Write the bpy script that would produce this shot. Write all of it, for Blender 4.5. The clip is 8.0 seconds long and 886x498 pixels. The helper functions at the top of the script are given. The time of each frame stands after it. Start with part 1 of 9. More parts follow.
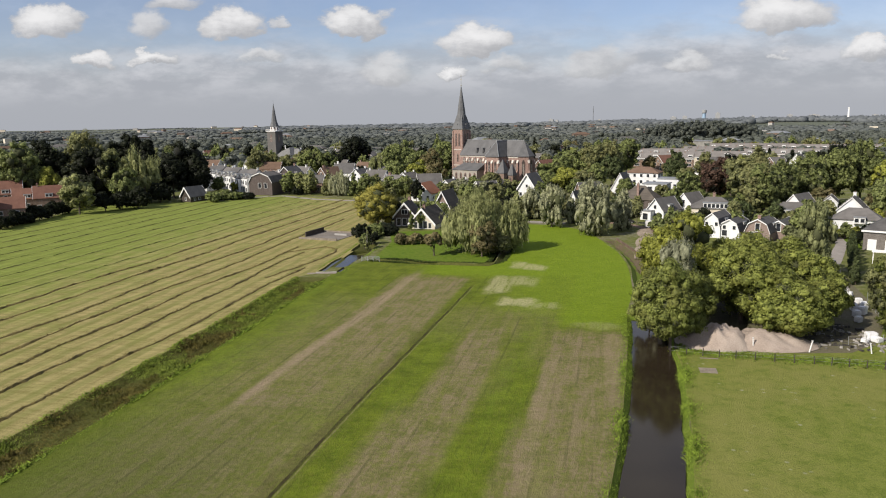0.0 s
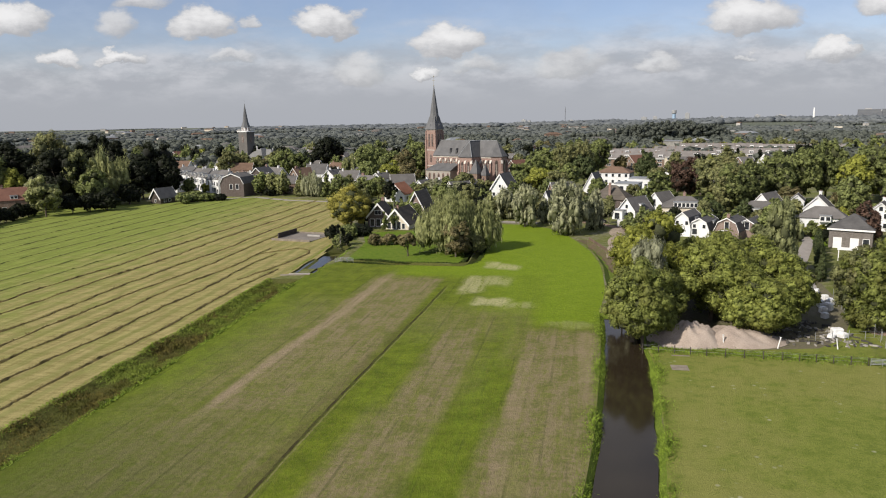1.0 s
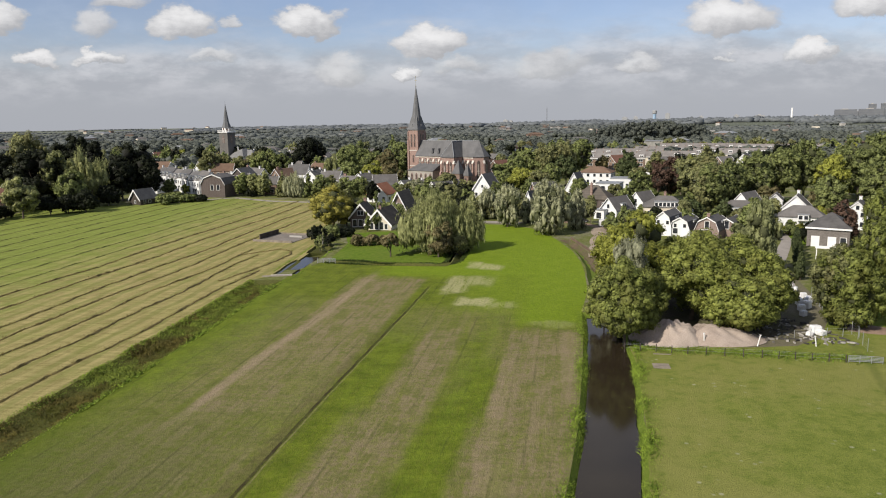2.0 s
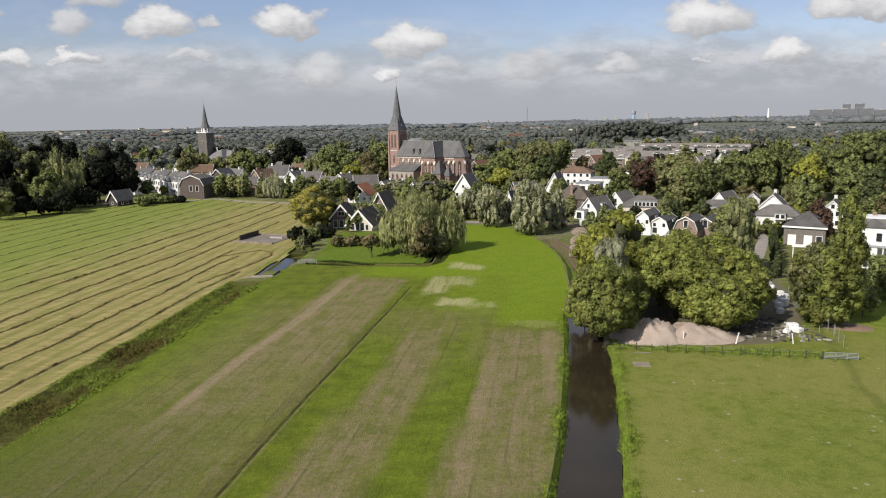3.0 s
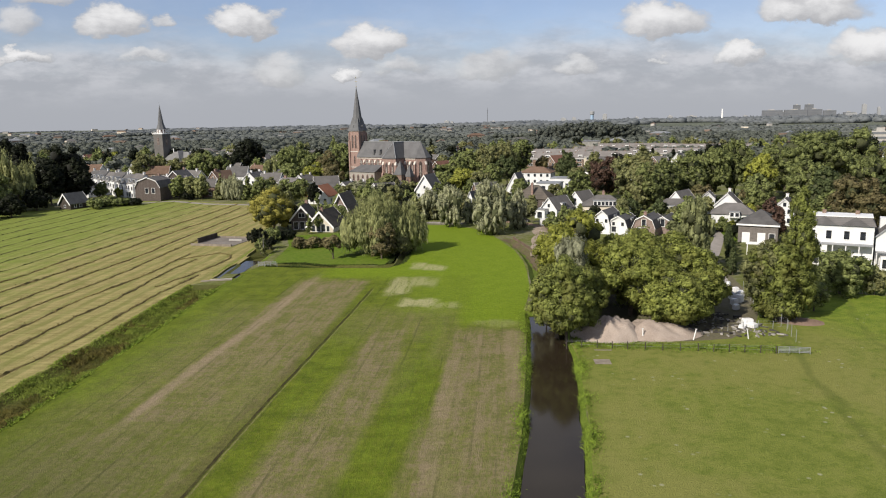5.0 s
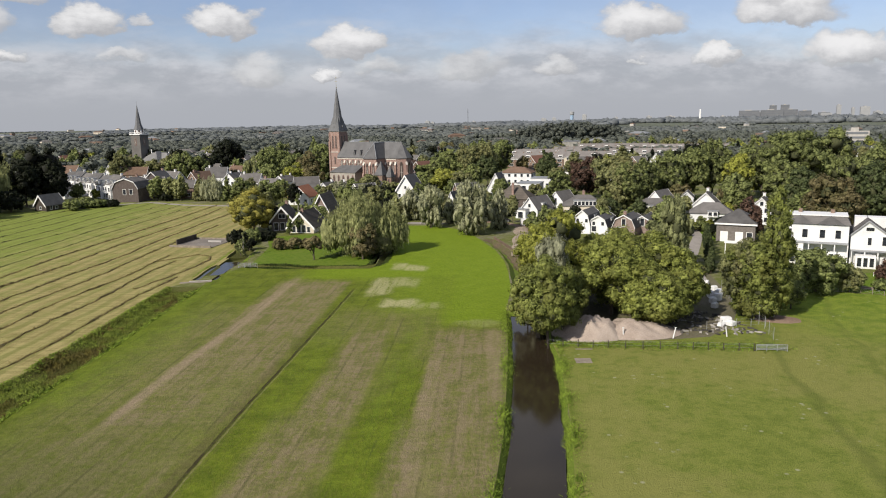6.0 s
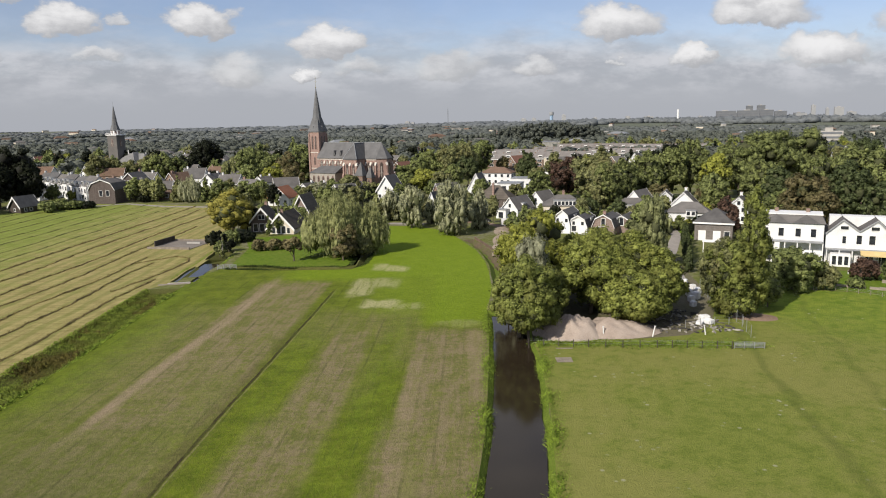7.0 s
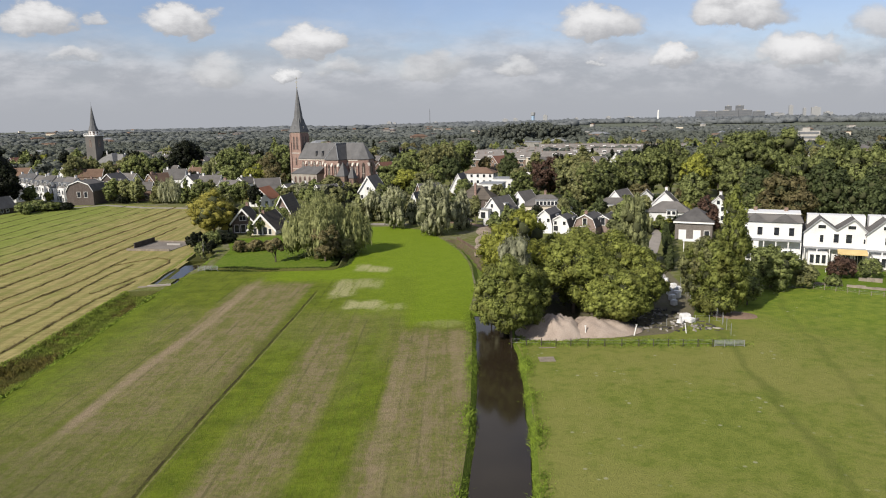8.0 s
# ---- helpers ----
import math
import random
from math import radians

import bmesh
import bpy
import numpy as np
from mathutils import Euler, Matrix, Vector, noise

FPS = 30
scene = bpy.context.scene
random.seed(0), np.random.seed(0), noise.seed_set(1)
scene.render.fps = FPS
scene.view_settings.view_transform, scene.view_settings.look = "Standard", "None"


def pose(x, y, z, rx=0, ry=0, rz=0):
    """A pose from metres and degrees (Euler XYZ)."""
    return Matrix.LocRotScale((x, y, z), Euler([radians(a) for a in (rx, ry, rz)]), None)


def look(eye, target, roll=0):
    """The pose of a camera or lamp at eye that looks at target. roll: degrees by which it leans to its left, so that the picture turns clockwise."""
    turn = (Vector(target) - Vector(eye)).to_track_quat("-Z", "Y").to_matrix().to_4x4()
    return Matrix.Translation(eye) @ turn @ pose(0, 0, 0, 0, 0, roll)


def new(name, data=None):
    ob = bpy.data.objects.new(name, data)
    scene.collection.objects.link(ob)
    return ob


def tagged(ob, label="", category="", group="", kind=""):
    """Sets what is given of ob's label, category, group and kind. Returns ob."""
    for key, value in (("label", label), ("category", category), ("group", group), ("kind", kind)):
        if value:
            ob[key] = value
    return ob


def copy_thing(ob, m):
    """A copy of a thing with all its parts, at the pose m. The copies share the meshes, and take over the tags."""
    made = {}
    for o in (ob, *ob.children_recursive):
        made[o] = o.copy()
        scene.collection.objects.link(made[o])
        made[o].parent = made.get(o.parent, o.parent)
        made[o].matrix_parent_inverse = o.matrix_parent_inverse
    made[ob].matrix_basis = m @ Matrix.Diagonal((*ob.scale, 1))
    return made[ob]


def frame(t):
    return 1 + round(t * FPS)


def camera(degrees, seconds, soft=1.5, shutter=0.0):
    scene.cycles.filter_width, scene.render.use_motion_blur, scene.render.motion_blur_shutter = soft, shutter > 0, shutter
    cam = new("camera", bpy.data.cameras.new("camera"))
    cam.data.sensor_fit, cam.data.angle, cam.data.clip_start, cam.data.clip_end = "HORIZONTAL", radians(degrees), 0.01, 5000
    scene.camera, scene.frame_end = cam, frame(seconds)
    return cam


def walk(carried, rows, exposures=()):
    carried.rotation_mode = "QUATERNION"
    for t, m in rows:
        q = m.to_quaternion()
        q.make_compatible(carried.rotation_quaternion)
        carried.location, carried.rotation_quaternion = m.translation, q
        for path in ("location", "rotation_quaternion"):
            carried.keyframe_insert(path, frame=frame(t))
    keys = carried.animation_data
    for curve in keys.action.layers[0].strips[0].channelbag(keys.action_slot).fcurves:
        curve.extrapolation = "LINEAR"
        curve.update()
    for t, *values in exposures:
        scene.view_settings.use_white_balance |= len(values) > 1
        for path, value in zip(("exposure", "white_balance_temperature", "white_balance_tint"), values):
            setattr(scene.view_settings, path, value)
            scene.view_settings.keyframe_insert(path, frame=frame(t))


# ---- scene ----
# ---- camera and its path: a drone that hovers over the fields and turns to its right ----
EYE = 33.0
TILT = -10.175
cam = camera(62.89, 8.0, soft=1.08)
TURNS = [(0.0, 0.0), (0.5, 1.24), (1.0, 2.102), (1.5, 2.77), (3.0, 4.996), (3.5, 5.71), (4.0, 6.514), (4.5, 7.304),
         (6.0, 9.563), (6.5, 10.363), (7.0, 11.11), (7.5, 11.814), (8.0, 12.515)]
walk(cam, [(t, pose(0, 0, EYE, 0, 0, -a) @ pose(0, 0, 0, 90 + TILT) @ pose(0, 0, 0, 0, 0, -0.85 - 0.19 * t / 8)) for t, a in TURNS],
     exposures=((0.0, 0.17), (8.0, 0.17)))

# ---- sky and sun ----
SUN_AZ, SUN_EL = 233.0, 37.0     # clockwise from +y, degrees


class Nodes:
    """Short ways to write a node tree."""

    def __init__(self, tree):
        self.t = tree
        tree.nodes.clear()

    def add(self, kind):
        return self.t.nodes.new(kind)

    def put(self, socket, value):
        if isinstance(value, bpy.types.NodeSocket):
            self.t.links.new(value, socket)
        elif isinstance(value, (tuple, list)) and len(value) == 3 and socket.type == "RGBA":
            socket.default_value = (*value, 1.0)
        else:
            socket.default_value = value

    def math(self, op, a, b=0.0, c=0.0, clamp=False):
        n = self.add("ShaderNodeMath")
        n.operation, n.use_clamp = op, clamp
        for s, v in zip(n.inputs, (a, b, c)):
            self.put(s, v)
        return n.outputs[0]

    def step(self, x, lo, hi):
        n = self.add("ShaderNodeMapRange")
        n.interpolation_type = "SMOOTHSTEP"
        for s, v in zip(n.inputs, (x, lo, hi, 0.0, 1.0)):
            self.put(s, v)
        return n.outputs[0]

    def mix(self, fac, a, b, blend="MIX"):
        n = self.add("ShaderNodeMix")
        n.data_type, n.blend_type = "RGBA", blend
        self.put(n.inputs[0], fac)
        self.put(n.inputs[6], a)
        self.put(n.inputs[7], b)
        return n.outputs[2]

    def noise(self, vec, scale, detail=4.0, rough=0.55, dist=0.0):
        n = self.add("ShaderNodeTexNoise")
        if vec is not None:
            self.put(n.inputs["Vector"], vec)
        n.inputs["Scale"].default_value = scale
        n.inputs["Detail"].default_value = detail
        n.inputs["Roughness"].default_value = rough
        n.inputs["Distortion"].default_value = dist
        return n.outputs["Fac"]

    def xyz(self, x, y=0.0, z=0.0):
        n = self.add("ShaderNodeCombineXYZ")
        for s, v in zip(n.inputs, (x, y, z)):
            self.put(s, v)
        return n.outputs[0]

    def split(self, vec):
        n = self.add("ShaderNodeSeparateXYZ")
        self.put(n.inputs[0], vec)
        return n.outputs


def make_sky():
    world = bpy.data.worlds.new("sky")
    scene.world = world
    world.use_nodes = True
    N = Nodes(world.node_tree)
    d = N.add("ShaderNodeTexCoord").outputs["Generated"]
    x, y, z = N.split(d)
    ahead = N.math("MAXIMUM", y, 0.08)
    u, v = N.math("DIVIDE", x, ahead), N.math("DIVIDE", z, ahead)
    flat = N.xyz(u, N.math("MULTIPLY", v, 1.6), 0.3)
    n1 = N.math("SUBTRACT", N.noise(flat, 21.0, 7.0, 0.62), 0.5)
    n2 = N.math("SUBTRACT", N.noise(N.xyz(u, N.math("MULTIPLY", v, 1.6), 4.7), 21.0, 7.0, 0.62), 0.5)
    wu = N.math("MULTIPLY_ADD", n1, 0.075, u)
    wv = N.math("MULTIPLY_ADD", n2, 0.050, v)
    sky = N.add("ShaderNodeTexSky")
    sky.sky_type, sky.sun_disc = "NISHITA", False
    sky.sun_elevation, sky.sun_rotation = radians(SUN_EL), radians(SUN_AZ)
    sky.air_density, sky.dust_density, sky.ozone_density = 1.0, 0.7, 3.0
    # heaped clouds: middle, half width, half height
    heaps = [(-0.276, 0.125, 0.044, 0.023), (-0.113, 0.125, 0.050, 0.019), (0.050, 0.099, 0.049, 0.024), (-0.464, 0.082, 0.036, 0.013),
             (-0.385, 0.084, 0.028, 0.011), (0.016, 0.061, 0.020, 0.009), (0.459, 0.127, 0.072, 0.026), (0.576, 0.082, 0.034, 0.016),
             (0.683, 0.146, 0.091, 0.025), (0.799, 0.090, 0.084, 0.028), (0.587, 0.086, 0.034, 0.012), (-0.519, 0.132, 0.047, 0.022)]
    faint = [(-0.385, 0.127, 0.033, 0.022), (-0.218, 0.130, 0.016, 0.009), (-0.241, 0.083, 0.030, 0.011), (-0.068, 0.063, 0.036, 0.022),
             (0.092, 0.069, 0.038, 0.014), (0.331, 0.068, 0.037, 0.012), (0.933, 0.133, 0.064, 0.029), (-0.356, 0.156, 0.038, 0.011),
             (-0.075, 0.066, 0.036, 0.018), (0.457, 0.078, 0.016, 0.006), (0.205, 0.072, 0.055, 0.017), (0.208, 0.071, 0.053, 0.019)]
    cover, shade = 0.0, 0.0
    for cu, cv, ru, rv, amount in [(*h, 1.0) for h in heaps] + [(*h, 0.62) for h in faint]:
        a = N.math("MULTIPLY_ADD", wu, 1 / ru, -cu / ru)
        b = N.math("MULTIPLY_ADD", wv, 0.8 / rv, -0.8 * cv / rv)
        low = N.math("MULTIPLY", N.math("MINIMUM", b, 0.0), 1.5)
        b2 = N.math("ADD", N.math("MAXIMUM", b, 0.0), low)
        r2 = N.math("ADD", N.math("MULTIPLY", a, a), N.math("MULTIPLY", b2, b2))
        m = N.math("MULTIPLY", N.step(r2, 1.55, 0.05), amount)
        lit = N.step(N.math("MULTIPLY_ADD", a, -0.25, b), -0.75, 0.55)
        shade = N.math("MAXIMUM", shade, N.math("MULTIPLY", m, lit))
        cover = N.math("MAXIMUM", cover, m)
    # a grey bank low over the horizon, broken above
    bank = N.noise(N.xyz(u, N.math("MULTIPLY", v, 3.5), 1.9), 6.0, 6.0, 0.6)
    low = N.math("MULTIPLY_ADD", bank, 0.12, v)
    layer = N.math("MULTIPLY", N.step(low, 0.205, 0.115), 0.96)
    puff = N.noise(N.xyz(u, N.math("MULTIPLY", v, 2.6), 8.1), 11.0, 7.0, 0.62)
    wisp = N.math("MULTIPLY", N.step(N.noise(N.xyz(x, y, z), 2.6, 7.0, 0.6), 0.36, 0.60), N.math("MULTIPLY_ADD", N.step(z, 0.15, 0.21), 0.66, 0.18))
    layer = N.math("MAXIMUM", layer, wisp)
    bank_colour = N.mix(N.math("MULTIPLY", N.step(puff, 0.38, 0.66), N.step(v, 0.012, 0.075)), (0.366, 0.382, 0.420), (0.548, 0.556, 0.590))
    heap_colour = N.mix(N.math("MULTIPLY", shade, N.step(puff, 0.15, 0.55)), (0.385, 0.390, 0.41), (0.785, 0.78, 0.785))
    clouds = N.mix(N.step(cover, 0.05, 0.6), bank_colour, heap_colour)
    total = N.math("MAXIMUM", N.step(cover, 0.0, 0.75), layer)
    back = N.add("ShaderNodeBackground")
    N.put(back.inputs[0], N.mix(1.0, sky.outputs[0], (1.09, 0.98, 1.06), "MULTIPLY"))
    back.inputs[1].default_value = 0.095
    veil = N.add("ShaderNodeBackground")
    N.put(veil.inputs[0], clouds)
    veil.inputs[1].default_value = 1.0
    both = N.add("ShaderNodeMixShader")
    N.put(both.inputs[0], total)
    N.put(both.inputs[1], back.outputs[0])
    N.put(both.inputs[2], veil.outputs[0])
    N.put(N.add("ShaderNodeOutputWorld").inputs[0], both.outputs[0])


make_sky()
lamp = bpy.data.lights.new("sun", "SUN")
lamp.energy, lamp.angle, lamp.color = 4.8, radians(0.6), (1.0, 0.92, 0.805)
sun = new("sun", lamp)
a, e = radians(SUN_AZ), radians(SUN_EL)
sun.matrix_world = look((math.sin(a) * math.cos(e) * 300, math.cos(a) * math.cos(e) * 300, math.sin(e) * 300), (0, 0, 0))

# ---- materials ----
def material(name):
    m = bpy.data.materials.new(name)
    m.use_nodes = True
    N = Nodes(m.node_tree)
    shader = N.add("ShaderNodeBsdfPrincipled")
    out = N.add("ShaderNodeOutputMaterial")
    N.put(out.inputs[0], shader.outputs[0])
    return m, N, shader, out


def bump(N, shader, height, strength, distance):
    b = N.add("ShaderNodeBump")
    b.inputs["Strength"].default_value = strength
    b.inputs["Distance"].default_value = distance
    N.put(b.inputs["Height"], height)
    N.put(shader.inputs["Normal"], b.outputs[0])


def grainy(name, dark, light, scale=1.0, rough=0.8, relief=0.3, metal=0.0, stain=0.5, spread=0.25):
    """Two scales of mottling, streaks of dirt, fine relief; each object a shade of its own."""
    m, N, s, _ = material(name)
    at = N.add("ShaderNodeTexCoord").outputs["Object"]
    big = N.noise(at, scale * 0.35, 3.0)
    fine = N.noise(at, scale * 6.0, 5.0, 0.65)
    tone = N.math("ADD", N.math("MULTIPLY", big, stain), N.math("MULTIPLY", fine, 1 - stain))
    one = N.add("ShaderNodeObjectInfo").outputs["Random"]
    tone = N.math("ADD", N.step(tone, 0.3, 0.7), N.math("MULTIPLY_ADD", one, spread, -spread / 2), clamp=True)
    N.put(s.inputs["Base Color"], N.mix(tone, dark, light))
    s.inputs["Roughness"].default_value = rough
    s.inputs["Metallic"].default_value = metal
    bump(N, s, fine, relief, 0.03)
    return m


def masonry(name, dark, light, mortar, wide=0.5, high=0.16):
    """Courses of brick, weathered in large blotches."""
    m, N, s, _ = material(name)
    at = N.add("ShaderNodeTexCoord").outputs["Object"]
    x, y, z = N.split(at)
    t = N.add("ShaderNodeTexBrick")
    N.put(t.inputs["Vector"], N.xyz(N.math("ADD", x, y), z))
    t.inputs["Scale"].default_value = 1.0
    t.inputs["Brick Width"].default_value, t.inputs["Row Height"].default_value = wide, high
    t.inputs["Mortar Size"].default_value = 0.012
    N.put(t.inputs["Color1"], dark)
    N.put(t.inputs["Color2"], light)
    N.put(t.inputs["Mortar"], mortar)
    blotch = N.step(N.noise(at, 0.5, 6.0, 0.65), 0.3, 0.75)
    run = N.step(N.noise(N.xyz(N.math("MULTIPLY", N.math("ADD", x, y), 1.5), N.math("MULTIPLY", z, 0.12)), 1.0, 4.0), 0.45, 0.75)
    c = N.mix(N.math("MULTIPLY", blotch, 0.45), t.outputs["Color"], dark)
    c = N.mix(N.math("MULTIPLY", run, 0.3), c, mortar)
    N.put(s.inputs["Base Color"], c)
    s.inputs["Roughness"].default_value = 0.85
    bump(N, s, t.outputs["Fac"], -0.4, 0.02)
    return m


def tiled(name, dark, light, rough=0.7, course=0.32):
    """Roof covering in courses, with moss and bleached patches."""
    m, N, s, _ = material(name)
    at = N.add("ShaderNodeTexCoord").outputs["Object"]
    x, y, z = N.split(at)
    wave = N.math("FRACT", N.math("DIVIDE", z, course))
    big = N.noise(at, 0.35, 5.0, 0.6)
    fine = N.noise(at, 5.0, 4.0, 0.7)
    one = N.add("ShaderNodeObjectInfo").outputs["Random"]
    tone = N.math("ADD", N.math("MULTIPLY_ADD", N.step(big, 0.3, 0.7), 0.45, N.math("MULTIPLY", fine, 0.4)),
                  N.math("MULTIPLY_ADD", one, 0.3, -0.15), clamp=True)
    c = N.mix(tone, dark, light)
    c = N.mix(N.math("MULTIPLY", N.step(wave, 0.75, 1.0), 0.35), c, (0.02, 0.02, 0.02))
    N.put(s.inputs["Base Color"], c)
    s.inputs["Roughness"].default_value = min(0.95, rough + 0.15)
    s.inputs["Specular IOR Level"].default_value = 0.22
    bump(N, s, N.math("ADD", wave, fine), 0.4, 0.04)
    return m


def leafy(name, dark, light, tint=None, glow=0.34):
    """Leaves: each its own shade, light passing through."""
    m, N, s, out = material(name)
    g = N.add("ShaderNodeNewGeometry")
    leaf = g.outputs["Random Per Island"]
    one = N.add("ShaderNodeObjectInfo").outputs["Random"]
    at = N.add("ShaderNodeTexCoord").outputs["Object"]
    # noise paints sunny tufts and shaded gaps into the leaf colour
    clump_shading = N.step(N.noise(at, 0.8, 4.0, 0.6), 0.38, 0.63)
    tone = N.math("ADD", N.math("MULTIPLY", leaf, 0.16), N.math("MULTIPLY_ADD", clump_shading, 0.62, N.math("MULTIPLY", one, 0.22)), clamp=True)
    c = N.mix(tone, tuple(p + 0.10 * (q - p) for p, q in zip(dark, light)), tuple(q * 1.75 for q in light))
    if tint:
        c = N.mix(N.math("MULTIPLY", N.step(N.noise(at, 0.25, 2.0), 0.45, 0.65), 0.7), c, tint)
    N.put(s.inputs["Base Color"], c)
    s.inputs["Roughness"].default_value = 0.6
    s.inputs["Specular IOR Level"].default_value = 0.18
    through_leaf = N.add("ShaderNodeBsdfTranslucent")
    N.put(through_leaf.inputs[0], c)
    both = N.add("ShaderNodeMixShader")
    both.inputs[0].default_value = glow
    N.put(both.inputs[1], s.outputs[0])
    N.put(both.inputs[2], through_leaf.outputs[0])
    N.put(out.inputs[0], both.outputs[0])
    return m


def plain(name, colour, rough=0.5, metal=0.0):
    return grainy(name, tuple(c * 0.82 for c in colour), colour, 1.5, rough, 0.1, metal, 0.6, 0.1)


def glassy(name, colour):
    m, N, s, _ = material(name)
    at = N.add("ShaderNodeTexCoord").outputs["Object"]
    N.put(s.inputs["Base Color"], N.mix(N.step(N.noise(at, 0.9, 2.0), 0.4, 0.6), colour, tuple(c * 2.2 for c in colour)))
    s.inputs["Roughness"].default_value = 0.08
    return m


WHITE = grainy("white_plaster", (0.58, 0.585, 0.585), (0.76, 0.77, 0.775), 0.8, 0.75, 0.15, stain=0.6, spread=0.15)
CREAM = grainy("cream_plaster", (0.50, 0.44, 0.35), (0.66, 0.60, 0.50), 0.8, 0.8, 0.15)
TRIM = grainy("white_paint", (0.68, 0.68, 0.67), (0.82, 0.82, 0.81), 2.0, 0.45, 0.05, spread=0.05)
GREY_TRIM = grainy("grey_paint", (0.22, 0.23, 0.24), (0.32, 0.33, 0.34), 2.0, 0.5, 0.05)
BRICK = masonry("red_brick", (0.185, 0.105, 0.08), (0.29, 0.185, 0.15), (0.36, 0.31, 0.28))
GREY_BRICK = masonry("grey_brown_brick", (0.10, 0.086, 0.077), (0.17, 0.15, 0.136), (0.24, 0.225, 0.21))
ROSE_BRICK = masonry("rose_brown_brick", (0.165, 0.115, 0.094), (0.25, 0.18, 0.152), (0.33, 0.29, 0.265))
BROWN_BRICK = masonry("brown_brick", (0.14, 0.085, 0.06), (0.22, 0.145, 0.105), (0.30, 0.26, 0.22))
DARK_BRICK = masonry("dark_brick", (0.06, 0.045, 0.04), (0.10, 0.075, 0.065), (0.16, 0.14, 0.13))
CHURCH_BRICK = masonry("church_brick", (0.205, 0.122, 0.098), (0.315, 0.200, 0.165), (0.35, 0.30, 0.27))
STONE_GREY = grainy("grey_stone", (0.24, 0.22, 0.195), (0.38, 0.35, 0.31), 1.0, 0.85, 0.3)
STONE = grainy("pale_stone", (0.42, 0.39, 0.34), (0.62, 0.58, 0.52), 1.2, 0.8, 0.3)
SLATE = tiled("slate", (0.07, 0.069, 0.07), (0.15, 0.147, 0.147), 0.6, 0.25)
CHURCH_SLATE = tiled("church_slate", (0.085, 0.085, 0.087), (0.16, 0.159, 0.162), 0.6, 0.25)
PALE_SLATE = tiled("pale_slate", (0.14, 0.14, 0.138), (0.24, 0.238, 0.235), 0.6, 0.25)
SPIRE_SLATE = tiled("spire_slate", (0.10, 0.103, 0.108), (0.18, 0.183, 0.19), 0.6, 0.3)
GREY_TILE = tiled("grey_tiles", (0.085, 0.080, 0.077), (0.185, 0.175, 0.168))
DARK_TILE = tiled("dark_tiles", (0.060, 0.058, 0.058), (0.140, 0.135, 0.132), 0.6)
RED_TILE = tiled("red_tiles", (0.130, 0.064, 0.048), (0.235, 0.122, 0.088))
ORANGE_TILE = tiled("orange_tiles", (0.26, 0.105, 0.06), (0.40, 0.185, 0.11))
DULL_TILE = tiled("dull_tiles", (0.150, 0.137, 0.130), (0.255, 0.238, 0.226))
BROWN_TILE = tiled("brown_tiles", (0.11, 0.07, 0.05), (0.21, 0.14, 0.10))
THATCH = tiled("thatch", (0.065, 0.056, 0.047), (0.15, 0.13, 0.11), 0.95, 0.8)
LEAD = grainy("lead", (0.22, 0.23, 0.24), (0.34, 0.35, 0.36), 2.0, 0.5, 0.1, 0.3)
GLASS = glassy("window_glass", (0.018, 0.02, 0.024))
TOWER_STONE = grainy("dark_tower_stone", (0.085, 0.08, 0.075), (0.15, 0.142, 0.132), 0.5, 0.9, 0.3)
LEADED = glassy("leaded_glass", (0.062, 0.050, 0.046))
GILT = plain("gilt", (0.55, 0.45, 0.2), 0.4, 0.8)
BARK = grainy("bark", (0.05, 0.04, 0.03), (0.13, 0.105, 0.08), 3.0, 0.95, 0.8)
PALE_BARK = grainy("pale_bark", (0.16, 0.15, 0.13), (0.34, 0.32, 0.29), 3.0, 0.9, 0.5)
TIMBER = grainy("weathered_timber", (0.14, 0.115, 0.09), (0.30, 0.26, 0.21), 3.0, 0.9, 0.5)
DARK_TIMBER = grainy("dark_timber", (0.03, 0.025, 0.02), (0.075, 0.06, 0.05), 3.0, 0.9, 0.5)
GALVANISED = grainy("galvanised_steel", (0.32, 0.33, 0.34), (0.5, 0.51, 0.52), 4.0, 0.45, 0.1, 0.6)
CONCRETE = grainy("concrete", (0.28, 0.27, 0.25), (0.46, 0.44, 0.41), 1.0, 0.9, 0.4)
CLAMP_FLOOR = grainy("muddy_concrete", (0.10, 0.085, 0.07), (0.21, 0.185, 0.16), 0.5, 0.9, 0.5)
PAVING = grainy("paving", (0.20, 0.18, 0.16), (0.33, 0.30, 0.27), 0.6, 0.9, 0.3)
SAND = grainy("sand_heap", (0.24, 0.19, 0.155), (0.43, 0.36, 0.305), 1.1, 0.95, 1.0, stain=0.4)
EARTH = grainy("bare_earth", (0.13, 0.085, 0.055), (0.26, 0.18, 0.13), 0.5, 0.95, 0.8)
SHEET = grainy("white_sheeting", (0.62, 0.62, 0.62), (0.84, 0.84, 0.84), 1.5, 0.5, 0.5)
CAR_BLACK = plain("black_car_paint", (0.02, 0.02, 0.022), 0.25)
CAR_WHITE = plain("white_car_paint", (0.78, 0.78, 0.77), 0.3)
CAR_SILVER = plain("silver_car_paint", (0.35, 0.36, 0.38), 0.3, 0.5)
RUBBER = plain("tyre_rubber", (0.025, 0.025, 0.025), 0.8)
AWNING = plain("yellow_awning_cloth", (0.62, 0.47, 0.22), 0.85)

